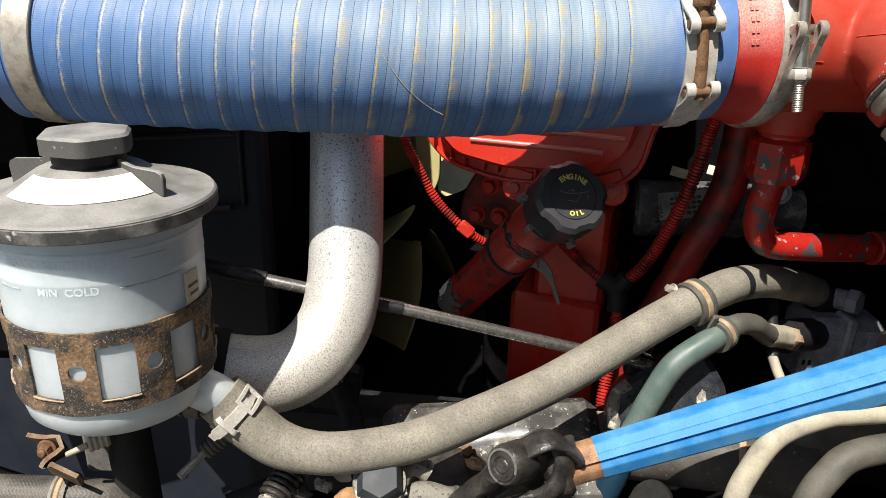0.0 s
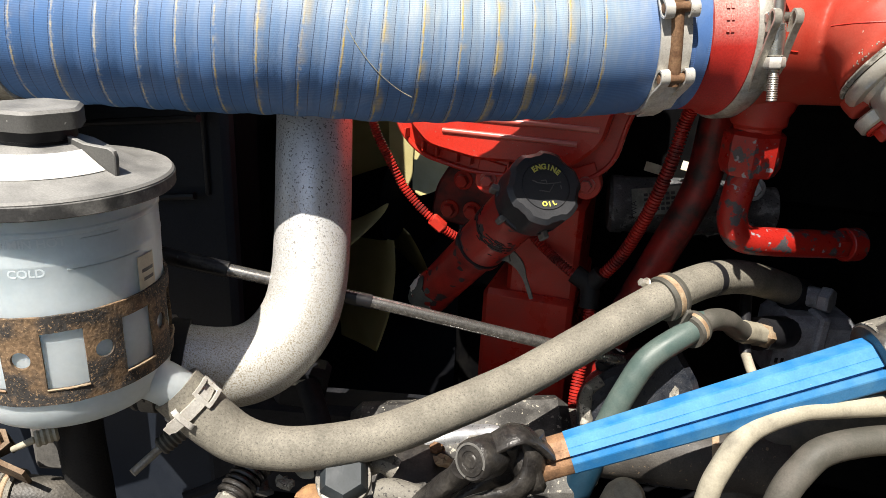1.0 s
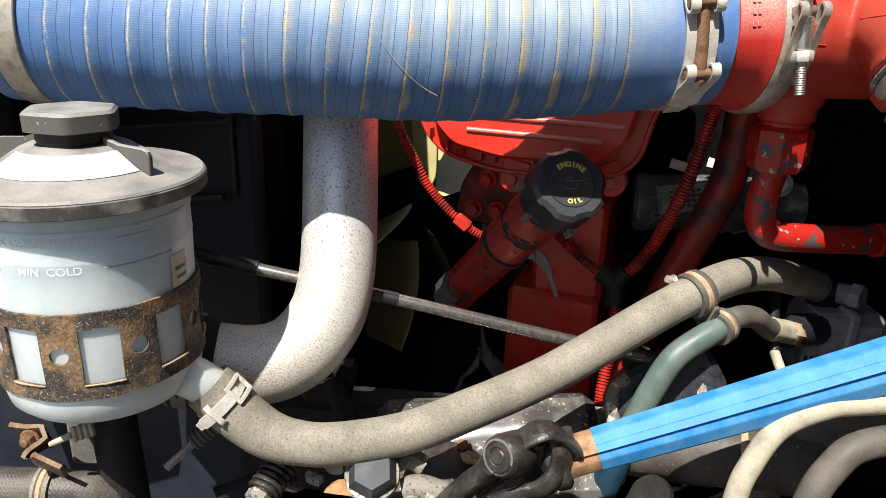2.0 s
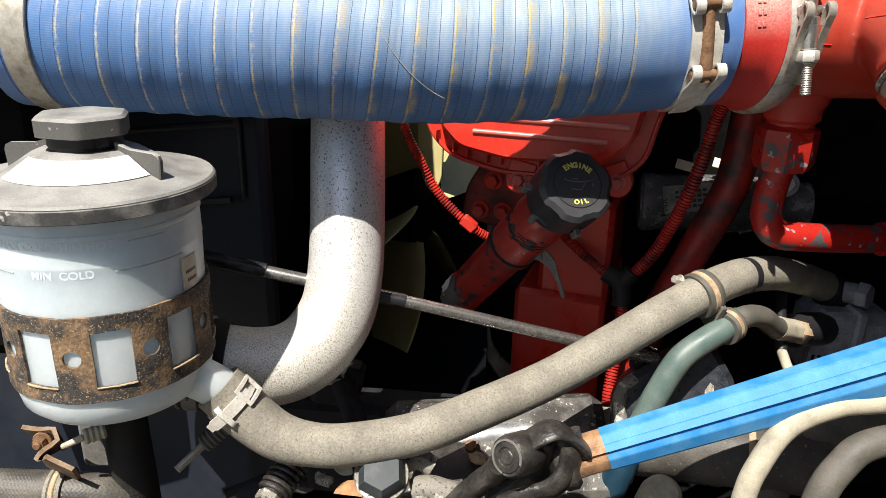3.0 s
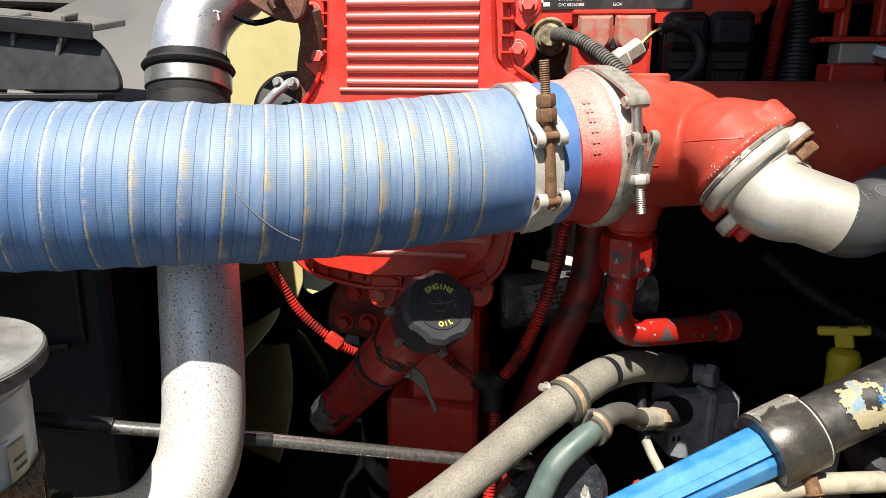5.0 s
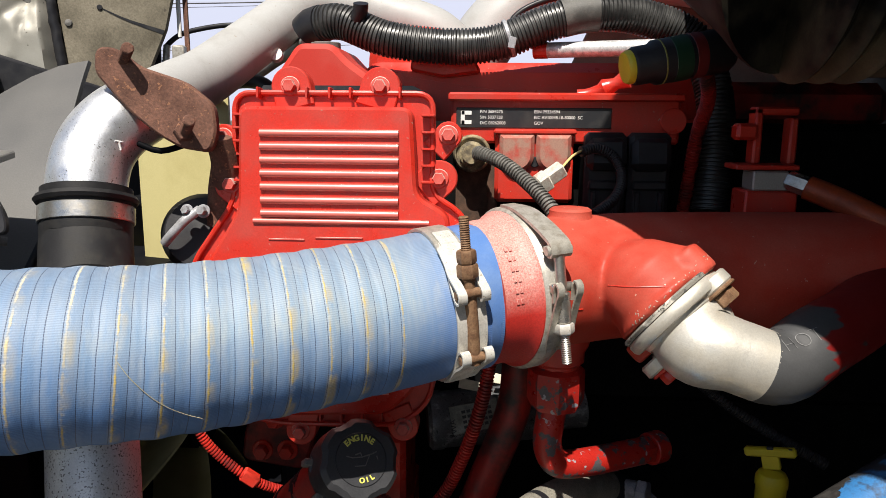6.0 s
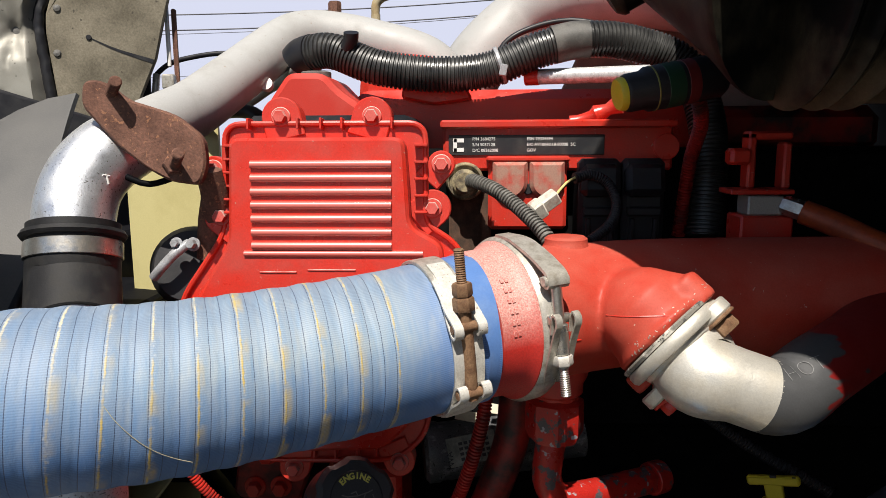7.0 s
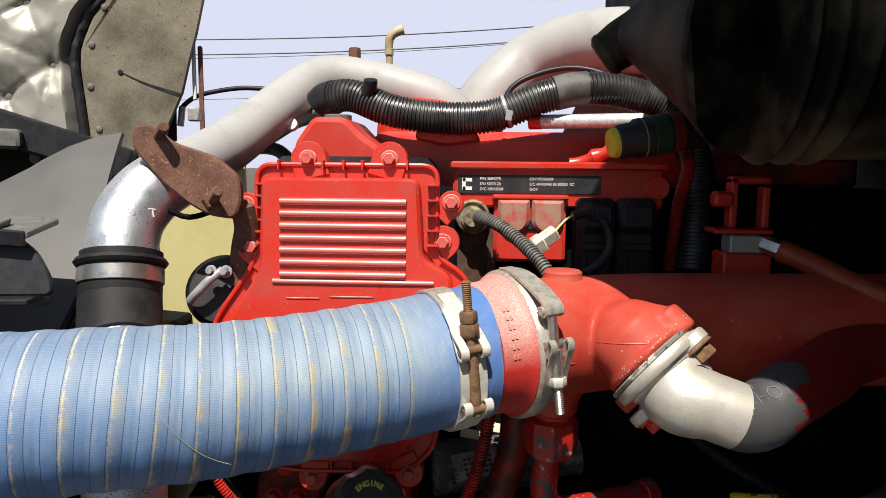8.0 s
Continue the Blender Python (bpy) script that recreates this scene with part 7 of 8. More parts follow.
rim = [j for j in range(w_n)] + [i * w_n + cols_ for i in range(1, len(rows_))] + [(len(rows_) - 1) * w_n + j for j in range(cols_ - 1, -1, -1)] + [i * w_n for i in range(len(rows_) - 2, 0, -1)]
for u_, w2 in zip(rim, rim[1:] + rim[:1]):
    fs.append((u_, w2, n0 + w2, n0 + u_))
part("sheet", G().add(vs, fs), GREY_SHEET, gs)
part("rubber_edging", G().tube([Vector(q) + Vector((0.002, 0.002, 0.001)) for q in sheet[:4]], 0.0042, 12, step=0.01), BLACK_MATT, gs, "black rubber edging")
bd = thing("black_baffle", "black plastic air baffle with stiffening ribs", "body panel", (-0.15, 0.75, 1.66))
bm_ = Matrix.Translation((0.02, 0.77, 1.665)) @ Matrix((Vector((1, 0.12, 0)).normalized(), Vector((-0.02, 0.3, 1)).normalized(), Vector((0.12, -1, 0.3)).normalized())).transposed().to_4x4() @ Matrix.Translation((0, 0, 0))
part("baffle", G().prism(rounded([(x, z - 1.66) for x, z in [(-0.085, 1.66), (-0.087, 1.675), (-0.102, 1.70), (-0.13, 1.72), (-0.17, 1.727), (-0.5, 1.727), (-0.5, 1.66)]], 0.01), bm_, 0.006, 0.001), BLACK, bd)
part("shelf", G().box((0.36, 0.055, 0.006), pose(-0.262, 0.765, 1.738, 8, 5, 5), 0.001), BLACK_DUST, bd)
part("shelf_edge", G().box((0.36, 0.004, 0.014), pose(-0.262, 0.738, 1.731, 8, 5, 5), 0.001), BLACK, bd)
part("lower_shelf", G().box((0.42, 0.03, 0.005), pose(-0.288, 0.738, 1.662, 0, 0, 5), 0.001), BLACK, bd)
for x in (-0.12, -0.165, -0.22):
    part("gusset", G().box((0.004, 0.02, 0.07), pose(x, 0.765, 1.70, 14, 25, 5), 0.001), BLACK_DUST, bd)
single("push_rod", G().tube([(-0.16, 0.74, 1.664), (-0.115, 0.765, 1.66), (-0.085, 0.785, 1.655)], 0.004, 10), BLACK_DUST, "thin grey rod beside the coupling", "rod")

hd = thing("raised_hood", "open hood lined with quilted foil and brown insulation", "hood", (-0.6, 1.72, 1.6))
HX = Vector((1.0, 0.28, -0.02)).normalized()
HZ = Vector((0.10, 0.05, 1.0)).normalized()
HY = HZ.cross(HX).normalized()
HZ = HX.cross(HY).normalized()
HO = Vector((-0.50, 1.69, 1.97))


def hood_at(u, v, w=0.0):
    """u along the truck, v up, w towards the engine."""
    return HO + HX * u + HZ * v - HY * w


SEAM = [(-0.02, 0.154), (-0.046, 0.117), (-0.062, 0.078), (-0.072, 0.045), (-0.073, 0.009), (-0.068, -0.038), (-0.059, -0.116), (-0.052, -0.2)]


def seam_u(v):
    """Where the black seam runs at the height v."""
    if v >= SEAM[0][1]:
        return SEAM[0][0] + (v - SEAM[0][1]) * 0.7
    for (u0, v0), (u1, v1) in zip(SEAM, SEAM[1:]):
        if v >= v1:
            return u1 + (u0 - u1) * (v - v1) / (v0 - v1)
    return SEAM[-1][0]


B0, B1, B2 = Vector((-0.107, 0.011)), Vector((-0.088, -0.070)), Vector((-0.047, 0.127))
BUTTONS = [B0 + B1 * i + B2 * j for i in range(-4, 10) for j in range(-4, 8)]
BUTTONS = [q for q in BUTTONS if -1.0 < q.x < seam_u(q.y) - 0.02 and -0.2 < q.y < 0.65]


def quilt(u, v):
    q = Vector((u, v))
    near = sorted(((q - k).length, i) for i, k in enumerate(BUTTONS))[:3]
    d, i = near[0]
    ang = math.atan2(q.y - BUTTONS[i].y, q.x - BUTTONS[i].x)
    h = 0.036 * min(1.0, d / 0.065) ** 0.6
    h += 0.005 * math.exp(-d / 0.04) * (1 - abs(math.sin(ang * 3 + 2.2 * noise.noise((i * 1.7, d * 12, 0)))) ** 0.5) * min(1, d / 0.012)
    for _, k in near[1:]:
        e = BUTTONS[k] - BUTTONS[i]
        t = max(0.0, min(1.0, (q - BUTTONS[i]).dot(e) / e.length_squared))
        dl = (q - BUTTONS[i] - e * t).length
        h -= 0.007 * math.exp(-(dl / 0.006) ** 2) * (0.6 + 0.6 * noise.noise((u * 20, v * 20, k)))
    h += 0.005 * noise.noise((u * 11, v * 13, 0)) + 0.0012 * abs(noise.noise((u * 50 + v * 30, v * 24, 4)))
    return h


nu, nv = 150, 110
vs, fs = [], []
for j in range(nv + 1):
    v = -0.17 + 0.78 * j / nv
    edge = seam_u(v) + 0.004 * noise.noise((v * 20, 0, 2))
    for i in range(nu + 1):
        u = -0.95 + (edge + 0.95) * (i / nu) ** 0.75
        vs.append(hood_at(u, v, 0.002 + quilt(u, v) * min(1, (edge - u) / 0.02 + 0.1)))
for j in range(nv):
    for i in range(nu):
        q = j * (nu + 1) + i
        fs.append((q, q + 1, q + nu + 2, q + nu + 1))
part("foil_quilt", G().add(vs, fs), FOIL, hd, "crinkled silver quilted foil", sharp=60)
for q in BUTTONS:
    if q.x > -0.5:
        part("quilt_button", G().lathe([(0.0, 0.005), (0.009, 0.004), (0.0125, 0.0)], hood_at(q.x, q.y, 0.007), -HY, 18), BLACK_DUST, hd)
ins = [(seam_u(0.6) + 0.02, 0.6)] + [(u + 0.02, v) for u, v in SEAM] + [(0.10, -0.2), (0.122, -0.109), (0.153, -0.034), (0.171, 0.047), (0.184, 0.097), (0.199, 0.171), (0.27, 0.6)]
part("insulation", G().prism(ins, Matrix.Translation(HO) @ Matrix((HX, HZ, -HY)).transposed().to_4x4(), 0.014, 0.003), FELT, hd, "torn brown-grey insulation board")
part("tear", ribbon(G(), [hood_at(0.026, 0.003, 0.0145), hood_at(0.077, -0.019, 0.0145), hood_at(0.147, -0.040, 0.0145)], HZ, 0.007, 0.0008, taper=lambda k: 0.25 + k), BLACK, hd)
part("black_seam", G().tube([hood_at(u + 0.008, v, 0.010) for u, v in [(seam_u(0.6), 0.6), (seam_u(0.4), 0.4)] + SEAM], 0.0105, 12, rf=lambda s, a: 1 + 0.25 * noise.noise((s * 60, a, 1))), BLACK, hd, "black frayed edge seam")
for u, v in ((-0.007, 0.137), (-0.034, 0.057), (-0.038, -0.031), (-0.023, -0.121), (0.09, 0.30), (0.03, 0.22)):
    part("rivet", G().lathe([(0.0, 0.0045), (0.006, 0.003), (0.0078, 0.0)], hood_at(u + 0.004, v, 0.014), -HY, 16), BLACK_DUST, hd)
part("rivet", G().cyl(hood_at(0.026, 0.003, 0.012), hood_at(0.026, 0.003, 0.0165), 0.0055, seg=16), BLACK, hd)
part("shell", G().box((1.3, 0.05, 1.5), Matrix.Translation(hood_at(-0.52, 0.2, -0.05)) @ Matrix((HX, -HY, HZ)).transposed().to_4x4(), 0.02), CAB, hd)
part("lower_rail", G().box((0.9, 0.06, 0.07), Matrix.Translation(hood_at(-0.38, -0.068, 0.04)) @ Matrix((HX, -HY, HZ)).transposed().to_4x4() @ Matrix.Rotation(radians(17), 4, "Y"), 0.006), BLACK, hd)
part("rail_box", G().box((0.5, 0.05, 0.04), Matrix.Translation(hood_at(-0.40, -0.150, 0.07)) @ Matrix((HX, -HY, HZ)).transposed().to_4x4(), 0.006), BLACK_DUST, hd)
hk = thing("hood_latch", "rusty latch post with a looped black cable", "latch", (-0.3, 1.7, 1.8))
part("post", G().box((0.010, 0.010, 0.36), Matrix.Translation((-0.325, 1.76, 1.86)), 0.003), RUST, hk)
# white box stands for the bright highlight along the post
part("post_highlight", G().box((0.008, 0.008, 0.13), Matrix.Translation((-0.337, 1.752, 1.985)), 0.002), PAPER, hk, "white strip put in for the post's highlight")
part("tab", G().box((0.025, 0.02, 0.03), Matrix.Translation((-0.318, 1.70, 1.885)), 0.003), STEEL_DUST, hk)
part("cable", G().tube([(-0.3724, 1.7557, 1.8922), (-0.3677, 1.7579, 1.9065), (-0.3401, 1.7619, 1.928), (-0.2981, 1.7649, 1.9401), (-0.2355, 1.7679, 1.9487), (-0.1656, 1.7695, 1.9465)], 0.0055, 10), BLACK, hk)
part("spring", G().thread((-0.3722, 1.7513, 1.8624), (-0.3689, 1.7579, 1.9065), 0.008, 0.006), STEEL_DUST, hk)

# ---- lower part of the bay ----
rl = thing("front_crossmember", "dark steel crossmember with a crusted white casting on it", "chassis", (0.12, 0.75, 1.15))
part("member", G().box((0.42, 0.05, 0.12), pose(0.075, 0.785, 1.161, 0, 0, 14), 0.008), BLOCK_DARK, rl)
part("crusted_casting", G().box((0.14, 0.07, 0.05), pose(0.2212, 0.7694, 1.216, 10, 4, 22), 0.006), IRON_PALE, rl, "grey casting crusted with pale dirt")
part("bright_tube", G().tube([(0.1113, 0.7048, 1.2278), (0.1425, 0.7192, 1.2345), (0.2037, 0.7544, 1.2357)], 0.011, 20), PIPE_TOP, rl)
part("riser", G().box((0.05, 0.03, 0.05), pose(-0.005, 0.72, 1.262, 0, 12, 20), 0.006), BLOCK_DARK, rl)
part("riser_bolt", G().bolt((-0.008, 0.713, 1.277), (0.1, -0.6, 0.7), 0.010, 0.014), STEEL_DUST, rl)
part("web", G().tube([(0.06, 0.66, 1.20), (0.03, 0.69, 1.24), (0.005, 0.71, 1.27)], 0.012, 10), BLOCK_DARK, rl)
IRON_GREY = mat("dusty_grey_iron", (0.1, 0.096, 0.088), 0.7, alt=(0.03, 0.028, 0.026), share=0.5, soft=0.09, scale=34, grain=0.4, bump=0.8, coarse=0.3, specks=(0.33, 0.31, 0.26), speck_share=0.635, speck_scale=210)
gb = thing("steering_gear", "greasy steering gear casting below the hoses", "steering gear", (0.12, 0.62, 1.1))
part("casting", G().box((0.22, 0.12, 0.14), pose(0.16, 0.748, 1.172, 28, -4, 20), 0.012), IRON_GREY, gb)
part("cover_plate", G().lathe([(0.0, 0.012), (0.03, 0.012), (0.036, 0.008), (0.04, 0.0), (0.04, -0.03)], (0.15, 0.645, 1.235), (0.1, -0.5, 0.85), 30), IRON, gb)
for i in range(5):
    a = radians(72 * i + 10)
    c0 = Vector((0.15, 0.645, 1.237)) + Vector((math.cos(a) * 0.033, math.sin(a) * 0.028, math.sin(a) * 0.017))
    part("cover_bolt", G().bolt(c0, (0.1, -0.5, 0.85), 0.006, 0.011), RUST_BOLT if i % 2 else IRON, gb)
part("side_lump", G().tube([(0.12, 0.5935, 1.2847), (0.1324, 0.5994, 1.2878), (0.1438, 0.6017, 1.2824)], 0.0085, 14, rf=lambda s, a: 1 + 0.22 * noise.noise((s * 90, math.cos(a) * 2, math.sin(a) * 2))), IRON_PALE, gb)
part("dirt_lump", G().tube([(0.1345, 0.5823, 1.2707), (0.1468, 0.5878, 1.273), (0.1665, 0.5933, 1.2677)], 0.010, 12, rf=lambda s, a: 1 + 0.3 * noise.noise((s * 120, math.cos(a) * 2, math.sin(a) * 2))), IRON_PALE, gb)
hp = thing("hex_plug", "grey plastic hexagonal plug with a pale edge", "plug", (0.09, 0.6, 1.24))
part("plug", G().lathe([(0.0, 0.012), (0.015, 0.0115), (0.0202, 0.004), (0.0205, 0.0), (0.020, -0.018)], (0.1159, 0.5663, 1.2919), (0.25, -0.55, 0.8), 6), mat("slate_plastic", (0.022, 0.03, 0.036), 0.6, alt=(0.045, 0.053, 0.056), share=0.55, scale=60, grain=0.15), hp)
part("rim", G().lathe([(0.0205, -0.006), (0.0214, -0.005), (0.0214, -0.001), (0.0205, 0.001)], (0.1159, 0.5663, 1.2919), (0.25, -0.55, 0.8), 30), IRON_PALE, hp)
sp2 = thing("coil_fitting", "rusty coil spring fitting with a tan nut", "fitting", (0.03, 0.56, 1.24))
s0, s1 = Vector((0.031, 0.578, 1.272)), Vector((0.027, 0.549, 1.259))
coil = [s0 + (s1 - s0) * (k / 80) + (Vector((1, 0, 0)) * math.cos(k * 0.5) + Vector((0, 0.4, -0.9)) * math.sin(k * 0.5)) * 0.0125 for k in range(81)]
part("coil", G().tube(coil, 0.0022, 7, raw=True), IRON, sp2)
part("core", G().cyl(s0, s1, 0.010), IRON, sp2)
part("nut", G().hexa(s1, s1 + (s1 - s0).normalized() * 0.008, 0.0115).ring(0.005, 0.0085, 0.008, 0.011, s1, s1 - s0, 24), IRON_PALE, sp2, "dirt-caked nut")
tz = thing("bleed_screw", "rusty spring-wrapped screw below the hose clamp", "screw", (-0.02, 0.52, 1.29))
part("coil", G().thread((-0.008, 0.545, 1.318), (-0.020, 0.531, 1.306), 0.008, 0.0034), HOSE_DARK, tz)
part("shank", G().tube([(-0.018, 0.533, 1.308), (-0.022, 0.52, 1.303), (-0.026, 0.507, 1.298)], 0.0032, 10), STEEL_DUST, tz)
for nm, pts, mt, lab in (
        ("dry_leaf", [(0.0841, 0.5496, 1.2799), (0.0931, 0.5562, 1.2883), (0.1089, 0.5532, 1.2794)], LEAF, "curled dry brown leaf caught below the hose"),
        ("dry_leaf", [(0.0727, 0.5669, 1.292), (0.0856, 0.5663, 1.2923), (0.0926, 0.5621, 1.2893)], HOSE_BEIGE, "pale dry leaf scrap below the hose")):
    c_ = [Vector(q) for q in pts]
    vs, fs = [], []
    for i in range(7):
        t = i / 6
        c = c_[0] * (1 - t) ** 2 + c_[1] * 2 * t * (1 - t) + c_[2] * t * t
        wd = 0.007 * math.sin(math.pi * (0.1 + 0.85 * t)) * (1 + 0.3 * noise.noise((i, 3, 1)))
        for k in (-1, -0.4, 0.4, 1):
            vs.append(c + Vector((0.25, 0.5, 0.7)) * wd * k + Vector((0.2, -0.7, 0.3)) * wd * abs(k) * 0.5)
    n0 = len(vs)
    vs += [v + Vector((0.0002, 0.0006, -0.0004)) for v in vs]
    for i in range(6):
        for k in range(3):
            q = i * 4 + k
            fs += [(q, q + 1, q + 5, q + 4), (n0 + q, n0 + q + 4, n0 + q + 5, n0 + q + 1)]
    single(nm, G().add(vs, fs), mt, lab, "leaf", "dry leaves")

# loose crusts of dirt on the steering gear
for at_, r_, mt_ in (((0.1125, 0.6193, 1.2705), 0.0075, IRON_PALE), ((0.1209, 0.6417, 1.2611), 0.006, IRON_PALE), ((0.1666, 0.6576, 1.2575), 0.007, CLAMP_TAN), ((0.1506, 0.5974, 1.2643), 0.008, IRON), ((0.064, 0.5673, 1.2719), 0.006, IRON_PALE), ((0.043, 0.5661, 1.2599), 0.007, IRON), ((0.1721, 0.5974, 1.2729), 0.008, IRON_GREY)):
    k_ = 7
    at_ = Vector(at_)
    rows_d = [[at_ + Vector((math.cos(6.283 * i / 9) * math.sin(3.1416 * j / k_) * 1.4, math.sin(6.283 * i / 9) * math.sin(3.1416 * j / k_), math.cos(3.1416 * j / k_) * 0.7)) * r_ * (1 + 0.7 * noise.noise((i * 0.9 + at_.x * 90, j * 0.9, at_.y * 50))) for i in range(9)] for j in range(k_ + 1)]
    dg = G().add([q for row in rows_d for q in row], [(j * 9 + i, j * 9 + (i + 1) % 9, j * 9 + 9 + (i + 1) % 9, j * 9 + 9 + i) for j in range(k_) for i in range(9)])
    single("dirt_clump", dg, mt_, "rough crust of dried dirt on the steering gear", "dirt", "dirt clumps", sharp=25)

# under the reservoir
bk = thing("mount_bracket", "rusty bent bracket with a bolt below the reservoir", "bracket", (-0.15, 0.51, 1.27))
part("bracket", ribbon(G(), [(-0.1414, 0.4856, 1.3134), (-0.1237, 0.4887, 1.3128), (-0.1188, 0.4875, 1.3108), (-0.125, 0.4788, 1.303), (-0.1232, 0.4781, 1.2993), (-0.1005, 0.4829, 1.2892)], (-0.62, 0.47, -0.74), 0.034, 0.0034), mat("tan_rust_plate", (0.24, 0.17, 0.11), 0.8, alt=(0.14, 0.085, 0.05), share=0.52, scale=90, grain=0.3, bump=0.5), bk)
bo = [Vector(q) for q in [(-0.1241, 0.4788, 1.3171), (-0.1201, 0.4693, 1.3178)]]
part("bolt", G().bolt(bo[0], bo[1] - bo[0], 0.0048, 0.008).cyl(bo[0], bo[1], 0.003), RUST_BOLT, bk)
tw = [Vector(q) for q in [(-0.1011, 0.4748, 1.3192), (-0.0904, 0.4862, 1.3236), (-0.081, 0.4981, 1.3246)]]
part("tie_wire", G().cyl(tw[0], tw[1], 0.0022, 0.0027).thread(tw[1], tw[2], 0.0062, 0.0042), HOSE_BEIGE, bk, "dust-caked wire with coiled end")
part("stay", G().box((0.045, 0.03, 0.05), pose(-0.115, 0.535, 1.29, 0, 0, 20), 0.004), BLACK_DUST, bk)
fh = thing("braided_hose", "dusty braided hose turning down below the reservoir", "hose", (-0.15, 0.48, 1.24))
part("hose_body", G().tube([(-0.30, 0.43, 1.262), (-0.24, 0.445, 1.268), (-0.184, 0.463, 1.2675), (-0.142, 0.479, 1.266), (-0.112, 0.49, 1.265), (-0.092, 0.502, 1.258), (-0.086, 0.51, 1.24), (-0.085, 0.515, 1.19)], 0.0148, 84, step=0.0006, rf=lambda s, a: 1 + 0.05 * abs(math.sin(s * 1100 + 14 * a) * math.sin(s * 1100 - 14 * a))), BRAID, fh)
part("clamp", G().lathe([(0.0148, -0.006), (0.0185, -0.006), (0.0195, -0.003), (0.018, -0.002), (0.018, 0.002), (0.0195, 0.003), (0.0185, 0.006), (0.0148, 0.006)], (-0.124, 0.486, 1.2655), (0.93, 0.35, -0.03), 32), HOSE_TAN, fh)
part("clamp_strap", G().ring(0.018, 0.0192, -0.002, 0.002, (-0.124, 0.486, 1.2655), (0.93, 0.35, -0.03), 32), CLAMP_TAN, fh)
single("drop_hose", G().tube([(-0.088, 0.525, 1.36), (-0.087, 0.522, 1.31), (-0.083, 0.52, 1.26), (-0.08, 0.52, 1.15)], 0.0165, 84, step=0.0007, rf=lambda s, a: 1 + 0.045 * abs(math.sin(s * 1000 + 14 * a) * math.sin(s * 1000 - 14 * a))), BLACK_MATT, "black braided hose hanging below the reservoir", "hose")
single("yellow_tag", G().box((0.02, 0.002, 0.008), pose(-0.18, 0.58, 1.322, 0, -15, 20), 0.0005), YELLOW, "small yellow tag behind the reservoir", "tag")
single("lower_stay", G().tube([(-0.02, 0.55, 1.245), (0.0, 0.57, 1.25), (0.03, 0.6, 1.262), (0.05, 0.62, 1.28)], 0.004, 8), BLOCK_DARK, "thin dark stay below the pipe", "rod")

# ---- lower right ----
pm = thing("steering_pump", "dull grey cast hydraulic pump in the shade", "pump", (0.48, 1.02, 1.2))
part("body", G().box((0.085, 0.07, 0.085), pose(0.486, 0.982, 1.286, 0, 0, 18), 0.01), PUMP_ALU, pm)
part("flange", G().box((0.012, 0.078, 0.094), pose(0.486, 0.980, 1.286, 0, 0, 18), 0.003), PUMP_ALU, pm)
part("rear_cover", G().box((0.022, 0.07, 0.085), pose(0.512, 0.990, 1.278, 0, 0, 18), 0.006), PUMP_ALU, pm)
part("inlet", G().tube([(0.46, 0.972, 1.346), (0.475, 0.985, 1.338), (0.488, 0.99, 1.322)], 0.0185, 20), BLOCK_DARK, pm)
part("port", G().cyl((0.472, 0.978, 1.344), (0.492, 0.967, 1.346), 0.0115).hexa((0.492, 0.967, 1.346), (0.502, 0.961, 1.347), 0.0145), PUMP_ALU, pm)
part("outlet", G().tube([(0.428, 0.906, 1.319), (0.440, 0.922, 1.315), (0.462, 0.95, 1.308)], 0.018, 20, rf=lambda s, a: 1 + 0.06 * noise.noise((s * 200, a, 4))), BLACK, pm)
for z in (1.30, 1.245):
    part("bolt", G().bolt((0.529, 0.945, z), (0.2, -1, 0), 0.0055, 0.01), PUMP_ALU, pm)
bars = G()
for i in range(6):
    bars.box((0.0035, 0.0012, 0.006), pose(0.457 + i * 0.0062, 0.937 + i * 0.002, 1.278, 0, 0, 18), 0.0003)
part("cast_marks", bars, BLACK, pm)
dl = thing("drain_line", "slim black line with a pale lower end", "pipe", (0.44, 0.83, 1.2))
part("line", G().tube([(0.412, 0.925, 1.355), (0.412, 0.885, 1.33), (0.415, 0.868, 1.312)], 0.006, 12), BLACK, dl)
part("pale_end", G().tube([(0.415, 0.868, 1.312), (0.425, 0.85, 1.296), (0.449, 0.814, 1.266), (0.475, 0.78, 1.23)], 0.005, 12), HOSE_BEIGE, dl, "pale beige lower end")
al = thing("starter_motor", "oily grey starter motor with a printed label", "starter motor", (0.34, 1.0, 1.35))
STARTER = mat("oily_mottled_casting", (0.11, 0.113, 0.118), 0.4, 0.2, alt=(0.27, 0.275, 0.28), share=0.58, soft=0.06, scale=75, grain=0.35, bump=0.5, specks=(0.03, 0.03, 0.03), speck_share=0.63, speck_scale=220)
d0, d1, d2 = Vector((0.2526, 0.9821, 1.4173)), Vector((0.3746, 1.0021, 1.4244)), Vector((0.4324, 1.0142, 1.4276))
da = (d1 - d0).normalized()
part("drum", G().lathe([(0.0, 0.0), (0.029, 0.0), (0.0335, 0.004), (0.0335, 0.016), (0.032, 0.018), (0.032, (d1 - d0).length - 0.006), (0.028, (d1 - d0).length), (0.0, (d1 - d0).length)], d0, da, 40), STARTER, al)
part("nose", G().lathe([(0.0, 0.0), (0.03, 0.0), (0.03, 0.02), (0.024, 0.03), (0.024, (d2 - d1).length), (0.0, (d2 - d1).length)], d1, da, 30), STARTER, al)
lbm = pose(0.3074, 0.9599, 1.4336, -20, -10, 9)
